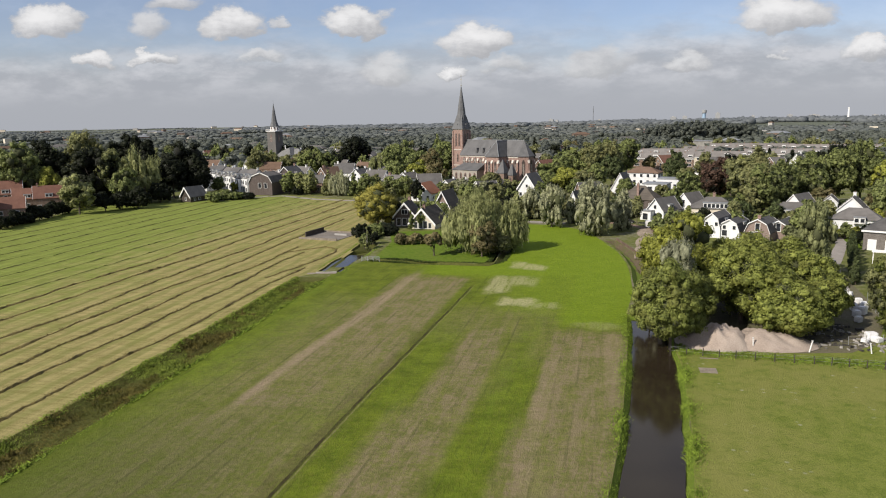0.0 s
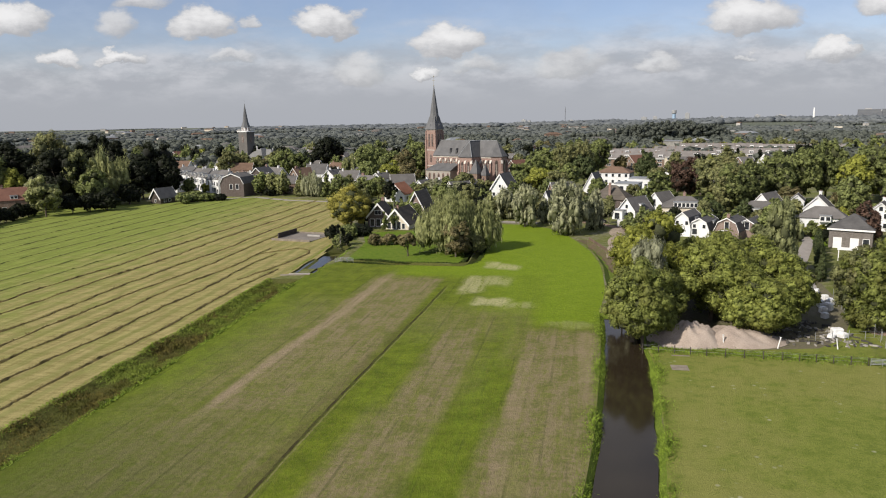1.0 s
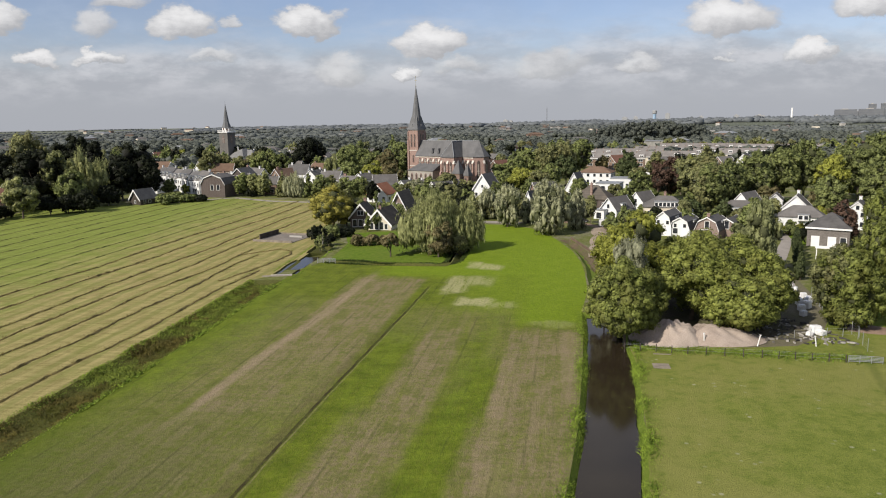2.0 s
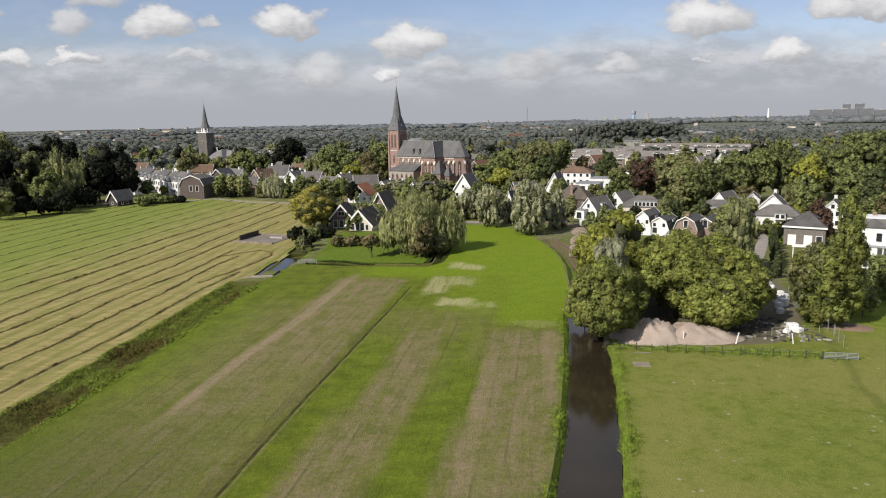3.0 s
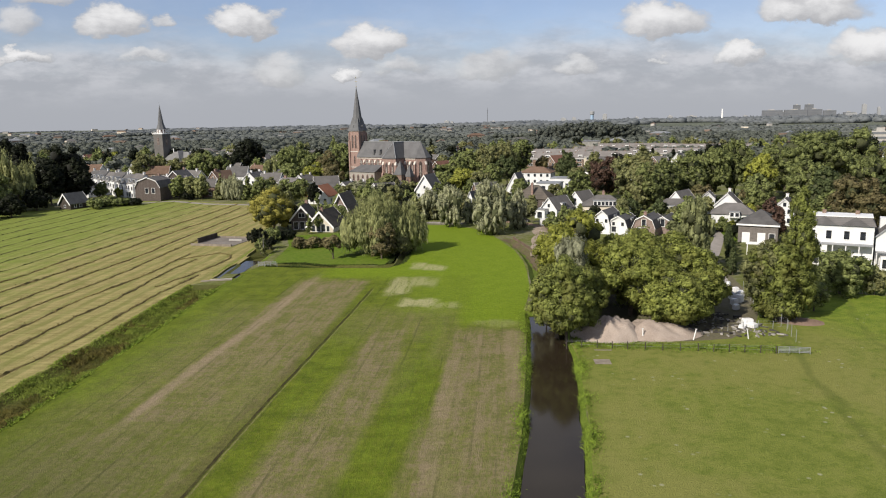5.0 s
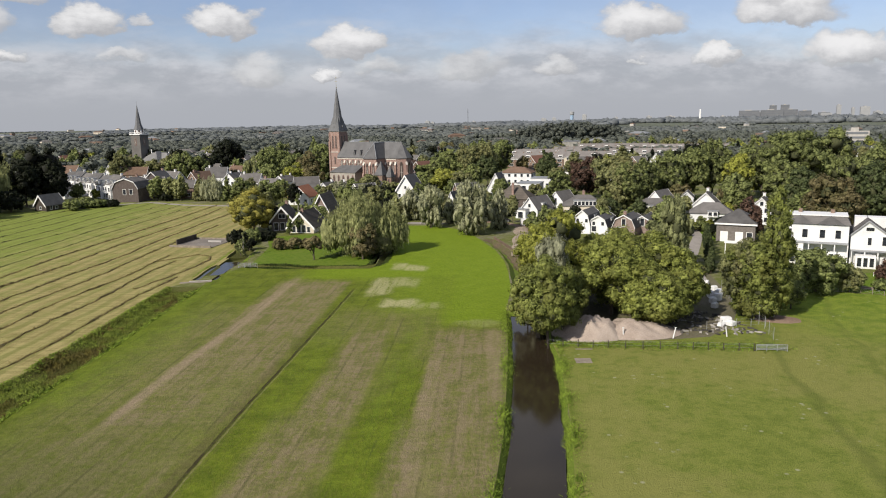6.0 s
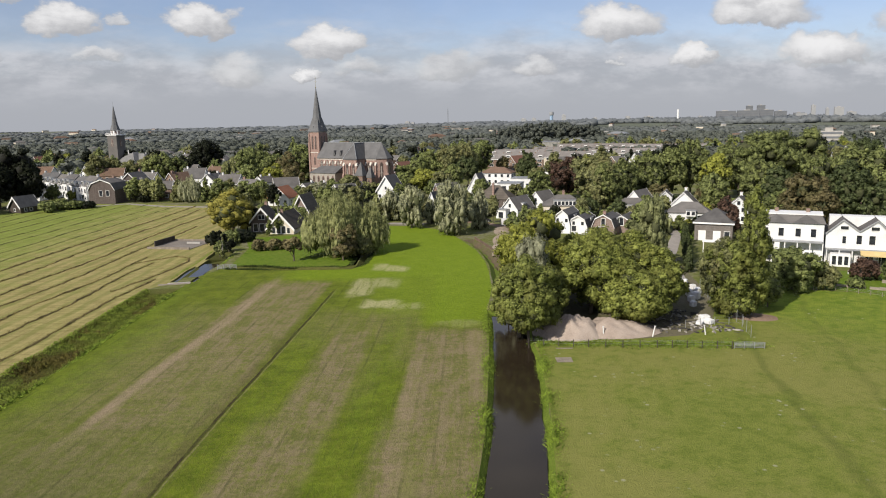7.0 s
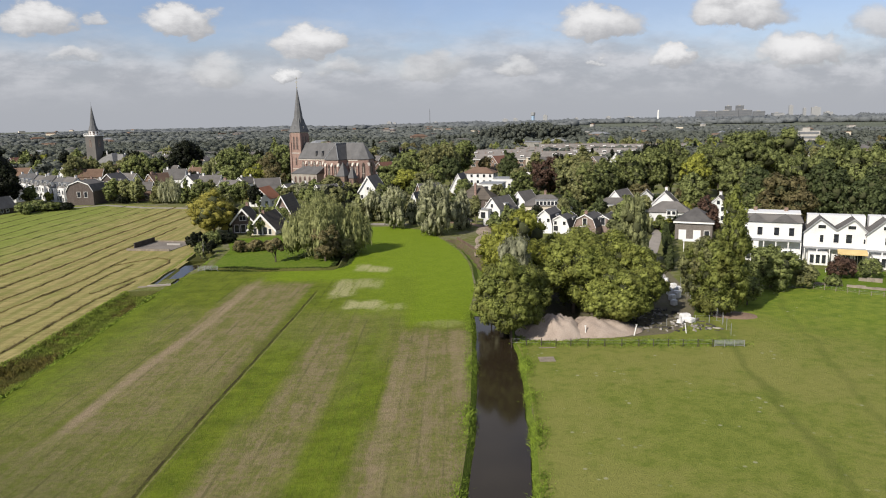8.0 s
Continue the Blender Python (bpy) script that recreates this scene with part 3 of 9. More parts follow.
# ---- mesh helpers ----
def mesh_of(name, verts, faces, mats=(), smooth=False):
    me = bpy.data.meshes.new(name)
    me.from_pydata([tuple(v) for v in verts], [], [tuple(f) for f in faces])
    for m in mats:
        me.materials.append(m)
    if smooth:
        me.shade_smooth()
    me.update()
    return me


def part(name, bm, mat, parent, label="", smooth=False):
    """Links a bmesh as one mesh under a thing or a part."""
    me = bpy.data.meshes.new(name)
    bmesh.ops.recalc_face_normals(bm, faces=bm.faces)
    bm.to_mesh(me)
    bm.free()
    me.materials.append(mat)
    if smooth:
        me.shade_smooth()
    return attach(name, me, parent, label)


def attach(name, me, parent, label="", m=None):
    ob = new(name, me)
    ob.parent = parent
    if m is not None:
        ob.matrix_basis = m
    if label:
        tagged(ob, label)
    return ob


def thing(name, label, category, m, group="", kind=""):
    ob = new(name)
    ob.empty_display_size = 0.5
    ob.matrix_basis = m
    return tagged(ob, label, category, group, kind)


def box(bm, x0, x1, y0, y1, z0, z1, m=None):
    vs = [bm.verts.new((x, y, z)) for z in (z0, z1) for x, y in ((x0, y0), (x1, y0), (x1, y1), (x0, y1))]
    for f in ((3, 2, 1, 0), (4, 5, 6, 7), (0, 1, 5, 4), (1, 2, 6, 5), (2, 3, 7, 6), (3, 0, 4, 7)):
        bm.faces.new([vs[i] for i in f])
    if m is not None:
        bmesh.ops.transform(bm, matrix=m, verts=vs)
    return vs


def prism(bm, outline, y0, y1, m=None):
    """A solid of an outline in x, z, drawn out along y."""
    a = [bm.verts.new((x, y0, z)) for x, z in outline]
    b = [bm.verts.new((x, y1, z)) for x, z in outline]
    n = len(outline)
    bm.faces.new(a)
    bm.faces.new(b[::-1])
    for i in range(n):
        bm.faces.new((a[i], b[i], b[(i + 1) % n], a[(i + 1) % n]))
    if m is not None:
        bmesh.ops.transform(bm, matrix=m, verts=a + b)


def tower(bm, rings, sides=4, turn=45.0, m=None):
    """Stacked rings (radius to the corner, height), closed at both ends."""
    rows = []
    for r, z in rings:
        rows.append([bm.verts.new((r * math.cos(radians(turn + 360 * i / sides)), r * math.sin(radians(turn + 360 * i / sides)), z)) for i in range(sides)])
    bm.faces.new(rows[0][::-1])
    bm.faces.new(rows[-1])
    for p, q in zip(rows, rows[1:]):
        for i in range(sides):
            j = (i + 1) % sides
            bm.faces.new((p[i], p[j], q[j], q[i]))
    vs = [v for r in rows for v in r]
    if m is not None:
        bmesh.ops.transform(bm, matrix=m, verts=vs)


# ---- the ground: one sheet to the horizon, with sunken ditches ----
def offset_line(points, side):
    out = []
    for i, p in enumerate(points):
        a, b = Vector(points[max(i - 1, 0)]), Vector(points[min(i + 1, len(points) - 1)])
        d = (b - a).normalized()
        out.append((p[0] + d.y * side, p[1] - d.x * side))
    return out


def wander(points, step, amount, seed):
    """A line resampled at even steps, with small wandering."""
    out = []
    for a, b in zip(points, points[1:]):
        n = max(1, round((Vector(b) - Vector(a)).length / step))
        for i in range(n):
            p = Vector(a).lerp(Vector(b), i / n)
            out.append((p.x + amount * noise.noise((p.x * 0.25, p.y * 0.25, seed)), p.y + amount * noise.noise((p.x * 0.25, p.y * 0.25, seed + 9))))
    return out + [tuple(points[-1])]


# middle lines and half widths: of the rims and of the bottoms
CANAL = [(-12, -40), (0.0, 7.0), (10.5, 38.0), (18.3, 59.6), (22.1, 71.2), (28.1, 92.6), (31.0, 103.5), (34.5, 118)]
HEAD_DITCH = [(34.6, 119), (38.2, 135), (41.6, 150), (43.8, 162), (45.2, 176), (45.0, 193)]
REED_DITCH = [(-62.5, -20), (-51.5, 34), (-44.2, 70), (-40.4, 87), (-36.6, 106), (-32.5, 128), (-29.9, 142), (-28.2, 152.0)]
POND = [(-25.4, 157.5), (-24.0, 167), (-22.6, 174), (-21.9, 178), (-20.8, 186), (-20.0, 194)]
HEDGE_DITCH = [(-17.0, 170.8), (-4.0, 166.0), (9.5, 163.0), (12.5, 166.5), (15.5, 180), (18.5, 194)]
DITCHES = [(CANAL, 3.7, 2.3, -1.5, 1.0), (HEAD_DITCH, 1.5, 0.4, -0.9, 5.0), (REED_DITCH, 3.4, 1.7, -0.55, 2.0), (POND, 2.6, 1.8, -0.9, 3.0), (HEDGE_DITCH, 2.0, 1.5, -1.3, 4.0)]


def inside(p, ring):
    x, y = p
    hit = False
    for (x0, y0), (x1, y1) in zip(ring, ring[1:] + ring[:1]):
        if (y0 > y) != (y1 > y) and x < (x1 - x0) * (y - y0) / (y1 - y0) + x0:
            hit = not hit
    return hit


def make_ground():
    from mathutils.geometry import delaunay_2d_cdt
    verts, edges, height = [], [], {}
    rings = {}

    def ring(points, z=0.0, closed=True):
        first = len(verts)
        for p in points:
            height[len(verts)] = z
            verts.append(Vector(p))
        n = len(points)
        edges.extend((first + i, first + (i + 1) % n) for i in range(n if closed else n - 1))
        return points

    pits = []
    for line, rim, floor_half, depth, seed in DITCHES:
        mid = wander(line, 4.0, 0.5, seed)
        out = [(x, y) for x, y in offset_line(mid, rim)] + offset_line(mid, -rim)[::-1]
        low = offset_line(mid[1:-1], floor_half) + offset_line(mid[1:-1], -floor_half)[::-1]
        pits.append((ring(out), ring(low, depth), 8 if line is HEAD_DITCH else 9 if line is CANAL else 7))
    canal_left, canal_right = offset_line(CANAL, -3.6), offset_line(CANAL, 3.6)
    reed_left, reed_right = offset_line(REED_DITCH, -3.3), offset_line(REED_DITCH, 3.3)
    mown = [*reed_left, (-26.5, 158), (-24, 176), (-20, 200), (-17, 225), (-26, 250), (-30, 272), (-38, 305), (-55, 316), (-72, 329), (-86, 331), (-101, 312),
            (-115, 304), (-139, 305), (-146, 290), (-142, 262), (-142, 227), (-150, 180), (-170, 60), (-170, -20)]
    sown = [*reed_right, (-23, 162), (-17, 172), (8, 164), (12, 165), (18, 196), (24, 226), (34, 224), (42, 212), (43.0, 194), (43.2, 176), (41.8, 162), (39.6, 150), (36.2, 135), *canal_left[::-1]]
    pasture = [*canal_right[:6], (33, 99.5), (50, 97), (57, 97), (63, 101), (68, 108), (76, 121), (89, 121), (108, 108), (140, 84), (150, 40), (120, -60), (10, -60)]
    yard = [(33, 99.5), (50, 97), (57, 97), (63, 101), (68, 108), (74, 120), (84, 150), (78, 156), (60, 150), (46, 158), (40, 125)]
    garden = [(-17, 172), (8, 164.5), (12, 166), (17, 194), (16, 218), (-16, 214), (-14, 196)]
    villa_lawn = [(90.5, 121.5), (108.5, 107.8), (135, 90), (150, 100), (118, 128), (100, 134)]
    side_lawn = [(101, 177), (107, 191), (119, 197), (113, 180), (105, 171)]
    for r in (mown, sown, pasture, yard, garden, villa_lawn, side_lawn):
        ring(r)
    for radius, n in ((450, 40), (1200, 40), (4900, 64)):
        ring([(radius * math.cos(2 * math.pi * i / n), radius * math.sin(2 * math.pi * i / n)) for i in range(n)])
    vo, eo, fo, vsrc, esrc, fsrc = delaunay_2d_cdt(verts, edges, [], 0, 0.02)
    pts = [(v.x, v.y, min([height[i] for i in src], default=0.0)) for v, src in zip(vo, vsrc)]
    mats = [FAR_LAND, VILLAGE, MOWN, SOWN, PASTURE, YARD, LAWN, MUD, BANK_EARTH, BANK_TURF]
    me = mesh_of("ground", pts, fo, mats)
    for poly in me.polygons:
        c = poly.center
        p = (c.x, c.y)
        k = 0 if math.hypot(*p) > 700 else 1
        for i, r in ((2, mown), (3, sown), (4, pasture), (5, yard), (6, garden), (6, villa_lawn), (6, side_lawn)):
            if inside(p, r):
                k = i
        for out, low, bed in pits:
            if inside(p, out) and c.z < -0.05:
                k = bed
                if bed == 8 and (c.y < 153 or c.x < np.interp(c.y, [q[1] for q in HEAD_DITCH], [q[0] for q in HEAD_DITCH])):
                    k = 9
        poly.material_index = k
    flip = sum(p.normal.z for p in me.polygons) < 0
    if flip:
        me.flip_normals()
    tagged(new("ground", me), "flat Dutch meadows, sown field and village ground with ditches", "ground", kind="structure")
    for line, half, z, seed, name, label in ((CANAL, 2.9, -0.6, 1.0, "water", "still brown water in a straight field canal"), (POND[:4], 2.2, -0.22, 3.0, "water", "still grey water in a short ditch"),
                                             (HEDGE_DITCH[:4], 1.6, -1.0, 4.0, "water", "dark narrow ditch water round a garden")):
        mid = wander(line, 4.0, 0.5, seed)
        l, r = offset_line(mid, -half), offset_line(mid, half)
        vs = [(x, y, z) for x, y in l] + [(x, y, z) for x, y in r]
        n = len(l)
        ob = new(name, mesh_of(name, vs, [(i, n + i, n + i + 1, i + 1) for i in range(n - 1)], [WATER]))
        tagged(ob, label, "water", kind="structure")


make_ground()


# ---- plants ----
def unit_ball(level):
    bm = bmesh.new()
    bmesh.ops.create_icosphere(bm, subdivisions=level, radius=1.0)
    v = np.array([p.co[:] for p in bm.verts])
    f = np.array([[q.index for q in p.verts] for p in bm.faces])
    bm.free()
    return v, f


BALL_1 = unit_ball(1)


def lumps(rng, balls, ball, rough):
    """Knobbly cores of a crown: balls are rows of x, y, z, rx, ry, rz."""
    v, f = ball
    out_v, out_f = [], []
    for i, b in enumerate(balls):
        k = 1 + rough * rng.standard_normal((len(v), 1))
        out_v.append(b[:3] + v * b[3:] * k)
        out_f.append(f + i * len(v))
    return np.concatenate(out_v), np.concatenate(out_f)


def leaves(rng, balls, count, size, hang=0.0, slim=0.55, spread=(0.66, 1.16), rise=0.0):
    """Small bent leaf sprays on and just under the skin of the balls."""
    area = (balls[:, 3] * balls[:, 5]) ** 1.0
    pick = rng.choice(len(balls), count, p=area / area.sum())
    d = rng.standard_normal((count, 3)) + (0, 0, rise)
    d /= np.linalg.norm(d, axis=1)[:, None]
    p = balls[pick, :3] + d * balls[pick, 3:] * rng.uniform(*spread, (count, 1))
    nrm = d + 0.38 * rng.standard_normal((count, 3)) + (0, 0, 0.35)
    nrm /= np.linalg.norm(nrm, axis=1)[:, None]
    nrm *= np.where((nrm * d).sum(1) < 0, -1.0, 1.0)[:, None]
    t = rng.standard_normal((count, 3)) * (1 - 0.8 * hang) + np.array((0, 0, -2.2 * hang))
    t -= nrm * (t * nrm).sum(1)[:, None] * (1 - hang)
    t /= np.linalg.norm(t, axis=1)[:, None]
    s = np.cross(nrm, t)
    s /= np.linalg.norm(s, axis=1)[:, None] + 1e-9
    a = size * rng.uniform(0.6, 1.35, (count, 1))
    b = a * slim
    if not hang:      # three-cornered sprays
        a, b = a * 1.15, b * 1.35
        v = np.stack([p + t * a, p - t * a * 0.7 + s * b, p - t * a * 0.7 - s * b], 1).reshape(-1, 3)
        return v, np.arange(count * 3).reshape(-1, 3), d
    v = np.stack([p + t * a, p + s * b - nrm * b * 0.35, p - t * a, p - s * b - nrm * b * 0.35], 1).reshape(-1, 3)
    f = np.arange(count * 4).reshape(-1, 4)
    return v, f, d


def soften(me, rng, first, lv, out, balls):
    """Turns the leaves' normals outwards, so that boughs shade as rounded masses."""
    mid = balls[:, :3].mean(0)
    k = len(lv) // len(out)
    far = np.repeat(lv.reshape(-1, k, 3).mean(1) - mid, k, 0)
    far /= np.linalg.norm(far, axis=1)[:, None] + 1e-9
    nrm = 0.66 * np.repeat(out, k, 0) + 0.34 * far + 0.14 * np.repeat(rng.standard_normal((len(out), 3)), k, 0)
    nrm /= np.linalg.norm(nrm, axis=1)[:, None] + 1e-9
    me.update()
    core = np.zeros(len(me.vertices) * 3)
    me.vertex_normals.foreach_get("vector", core)
    core = core.reshape(-1, 3)
    core[first:first + len(nrm)] = nrm
    me.normals_split_custom_set_from_vertices(core.tolist())


def crown_mesh(name, rng, balls, tufts, count, size, mat, hang=0.0, slim=0.55, core=0.74, ball=BALL_1, spread=(0.80, 1.10)):
    inner = balls.copy()
    inner[:, 3:] *= core
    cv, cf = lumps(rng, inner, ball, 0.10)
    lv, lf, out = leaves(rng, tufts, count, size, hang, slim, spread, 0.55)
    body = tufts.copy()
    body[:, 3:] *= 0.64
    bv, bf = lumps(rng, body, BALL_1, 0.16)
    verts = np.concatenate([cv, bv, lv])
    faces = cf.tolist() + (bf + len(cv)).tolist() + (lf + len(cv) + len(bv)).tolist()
    # second slot: cores coloured dark as the shade deep in the crown
    me = mesh_of(name, verts.tolist(), faces, [mat, DARK_CORE_SHADE if mat in (LEAF_DARK, LEAF_COPPER) else CORE_SHADE])
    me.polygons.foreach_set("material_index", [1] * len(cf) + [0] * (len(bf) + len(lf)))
    soften(me, rng, len(cv) + len(bv), lv, out, balls)
    return me


def clumps(rng, balls, per, size=(0.34, 0.56), drop=0.0):
    """Small tufts of foliage on the outer side of each bough."""
    mid = np.average(balls[:, :3], axis=0)
    n = len(balls) * per
    base = np.repeat(balls, per, 0)
    out = base[:, :3] - mid
    out /= np.linalg.norm(out, axis=1)[:, None] + 1e-6
    d = rng.standard_normal((n, 3)) + 0.8 * out + (0, 0, 0.75)
    d /= np.linalg.norm(d, axis=1)[:, None]
    k = rng.uniform(*size, (n, 1))
    p = base[:, :3] + d * base[:, 3:] * rng.uniform(0.62, 1.02, (n, 1))
    r = base[:, 3:] * k
    r[:, 2] *= 1.0 + drop
    p[:, 2] = np.maximum(p[:, 2] - r[:, 2] * drop * 0.4, r[:, 2] * 0.9)
    return np.concatenate([p, r], 1)


def strand_mesh(name, rng, balls, count, mat, base):
    """A willow's crown: the leafy base mesh, with long hanging switches over it."""
    pick = rng.choice(len(balls), count, p=balls[:, 3] ** 2 / (balls[:, 3] ** 2).sum())
    d = rng.standard_normal((count, 3))
    d[:, 2] = np.abs(d[:, 2]) - 0.35
    d /= np.linalg.norm(d, axis=1)[:, None]
    p = balls[pick, :3] + d * balls[pick, 3:] * rng.uniform(0.85, 1.12, (count, 1))
    out = d * (1, 1, 0)
    side = np.stack([-out[:, 1], out[:, 0], np.zeros(count)], 1)
    side /= np.linalg.norm(side, axis=1)[:, None] + 1e-6
    long = np.minimum(rng.uniform(0.4, 1.7, (count, 1)), np.maximum(0.4, p[:, 2:] - 0.4))
    wide = rng.uniform(0.06, 0.13, (count, 1))
    rows = []
    for k, w in ((0.0, 0.5), (0.3, 1.0), (0.7, 0.9), (1.0, 0.15)):
        c = p + out * 0.35 * math.sin(k * 2.2) - np.array((0, 0, 1.0)) * long * k
        rows += [c - side * wide * w, c + side * wide * w]
    v = np.stack(rows, 1).reshape(-1, 3)
    o = np.arange(count)[:, None] * 8
    f = np.concatenate([o + np.array((2 * k, 2 * k + 1, 2 * k + 3, 2 * k + 2)) for k in range(3)])
    old_v = [tuple(q.co) for q in base.vertices]
    old_f = [tuple(q.vertices) for q in base.polygons]
    me = mesh_of(name, old_v + v.tolist(), old_f + (f + len(old_v)).tolist(), [mat, CORE_SHADE])
    me.polygons.foreach_set("material_index", [q.material_index for q in base.polygons] + [0] * len(f))
    bpy.data.meshes.remove(base)
    return me


def limb(bm, a, b, r0, r1, sides=7):
    a, b = Vector(a), Vector(b)
    q = (b - a).to_track_quat("Z", "Y").to_matrix().to_4x4()
    rows = []
    for p, r in ((a, r0), (a.lerp(b, 0.5) + Vector((0, 0, 0.05)), (r0 + r1) / 2), (b, r1)):
        rows.append([bm.verts.new(p + (q @ Vector((r * math.cos(2 * math.pi * i / sides), r * math.sin(2 * math.pi * i / sides), 0)))) for i in range(sides)])
    for x, y in zip(rows, rows[1:]):
        for i in range(sides):
            bm.faces.new((x[i], x[(i + 1) % sides], y[(i + 1) % sides], y[i]))
    bm.faces.new(rows[0][::-1])
    bm.faces.new(rows[-1])


def crown_balls(rng, shape, h, w, n):
    """Where the boughs of a crown bulge, by the habit of the tree."""
    small = min(1.0, (36 / n) ** 0.4)
    rows = []
    for i in range(n):
        az, k = rng.uniform(0, 2 * math.pi), rng.uniform(0, 1)
        if shape == "round":
            e = math.asin(rng.uniform(-0.95, 1.0))
            r = rng.uniform(0.45, 0.78)
            c = (w / 2 * r * math.cos(e) * math.cos(az), w / 2 * r * math.cos(e) * math.sin(az), h * (0.55 + 0.46 * r * math.sin(e)))
            s = w * rng.uniform(0.12, 0.225) * small
            rows.append((*c, s, s, s * rng.uniform(0.75, 1.05) * min(1.3, max(0.75, h / w))))
        elif shape == "column":
            z = h * (0.07 + 0.86 * k)
            r = w / 2 * (1.0 - 0.8 * max(0.0, k - 0.35) / 0.65) * rng.uniform(0.2, 0.72) * (0.7 + 0.3 * min(1, k / 0.2))
            s = w * rng.uniform(0.13, 0.22) * (1.15 - 0.5 * k)
            rows.append((r * math.cos(az), r * math.sin(az), z, s, s, s * 1.7))
        elif shape == "plume":
            r = w / 2 * (0.5 + 0.5 * math.sin(math.pi * (0.12 + 0.78 * k))) * rng.uniform(0.15, 0.75)
            s = w * rng.uniform(0.13, 0.21)
            rows.append((r * math.cos(az), r * math.sin(az), h * (0.14 + 0.74 * k), s, s, min(s * 1.8, h * 0.13 + s)))
        elif shape == "cone":
            z = h * (0.05 + 0.9 * k)
            r = w / 2 * (1.0 - k) * rng.uniform(0.4, 0.85)
            s = w * (0.21 - 0.15 * k)
            rows.append((r * math.cos(az), r * math.sin(az), z, s, s, s * 1.1))
        elif shape in ("pollard", "low"):
            e = math.asin(rng.uniform(-1.0, 1.0))
            r = rng.uniform(0.2, 0.76)
            s = w * rng.uniform(0.17, 0.26) * small
            rows.append((w / 2 * r * math.cos(e) * math.cos(az), w / 2 * r * math.cos(e) * math.sin(az), h * (0.5 + 0.44 * r * math.sin(e)), s, s, s * max(0.8, 0.9 * h / w)))
        elif shape == "orchard":
            e = math.asin(rng.uniform(-0.35, 1.0))
            r = rng.uniform(0.35, 0.75)
            s = w * rng.uniform(0.14, 0.22)
            rows.append((w / 2 * r * math.cos(e) * math.cos(az), w / 2 * r * math.cos(e) * math.sin(az), h * (0.58 + 0.40 * r * math.sin(e)), s, s, s * 0.8))
        elif shape == "willow":
            e = math.asin(rng.uniform(-0.6, 1.0))
            r = rng.uniform(0.4, 0.82)
            c = (w / 2 * r * math.cos(e) * math.cos(az), w / 2 * r * math.cos(e) * math.sin(az), h * (0.52 + 0.40 * r * math.sin(e)))
            s = w * rng.uniform(0.13, 0.21)
            rows.append((*c, s, s, min(s * rng.uniform(1.1, 1.9), c[2] * 0.85)))
        else:    # bush, down to the ground
            e = math.asin(rng.uniform(-0.2, 1.0))
            r = rng.uniform(0.35, 0.7)
            s = w * rng.uniform(0.17, 0.26)
            rows.append((w / 2 * r * math.cos(e) * math.cos(az), w / 2 * r * math.cos(e) * math.sin(az), h * (0.38 + 0.62 * r * math.sin(e)), s, s, min(s, h * 0.36)))
    return np.array(rows)


def plant(name, label, category, m, shape, h, w, mat, count=2500, size=0.5, seed=1, n=26, bark=BARK, trunk=0.3, lean=0.0, group=""):
    rng = np.random.default_rng(seed)
    root = thing(name, label, category, m, group)
    balls = crown_balls(rng, shape, h, w, min(n, 36))
    if lean:
        balls[:, 0] += lean * (balls[:, 2] / h) ** 2
    hang = 0.8 if shape == "willow" else 0.0 if shape == "low" else 0.5 if shape in ("pollard", "plume") else 0.25 if shape == "column" else 0.0
    slim = 0.26 if shape == "willow" else 0.32 if shape in ("pollard", "plume") else 0.5
    tufts = clumps(rng, balls, (10 if count > 12000 else 6) if h > 6 else 4, drop=1.3 if shape == "willow" else 0.35 if shape in ("plume", "column") else 0.0)
    crown = crown_mesh("crown", rng, balls, tufts, count, size, mat, hang, slim, 0.45 if shape == "willow" else 0.62)
    if shape == "willow":
        crown = strand_mesh("crown", rng, tufts, int(count * 0.16), mat, crown)
    bm = bmesh.new()
    foot = 0.62 * h
    limb(bm, (0, 0, -0.2), (lean * 0.15, 0, foot), trunk, trunk * 0.45, 9)
    for b in balls[:8]:
        limb(bm, (lean * 0.08, 0, h * rng.uniform(0.12, 0.4)), b[:3], trunk * 0.42, trunk * 0.1, 6)
    part("trunk", bm, bark, root)
    attach("crown", crown, root)
    return root


def strew(name, label, points, mat, tall, wide, seed, lean=0.35):
    """Upright blades at many places, as one mesh of stuff. points: rows of x, y, z, scale."""
    rng = np.random.default_rng(seed)
    p = np.asarray(points)
    n = len(p)
    az = rng.uniform(-0.45 * np.pi, 0.45 * np.pi, n)
    s = p[:, 3:4]
    side = np.stack([np.cos(az), np.sin(az), np.zeros(n)], 1) * wide * s * rng.uniform(0.6, 1.4, (n, 1))
    tip = np.concatenate([rng.standard_normal((n, 2)) * lean * tall, np.full((n, 1), tall)], 1) * s * rng.uniform(0.5, 1.25, (n, 1))
    base = p[:, :3]
    v = np.stack([base - side, base + side, base + tip * 0.6 + side * 0.7, base + tip, base + tip * 0.55 - side * 0.8], 1).reshape(-1, 3)
    me = mesh_of(name, v.tolist(), np.arange(5 * n).reshape(-1, 5).tolist(), [mat])
    up = np.repeat(rng.standard_normal((n, 3)) * 0.25 + (0, -0.35, 1.0), 5, 0)
    up /= np.linalg.norm(up, axis=1)[:, None]
    me.normals_split_custom_set_from_vertices(up.tolist())
    ob = new(name, me)
    return tagged(ob, label, name.replace("_", " "), kind="stuff")


# ---- buildings ----
MESHES = {}


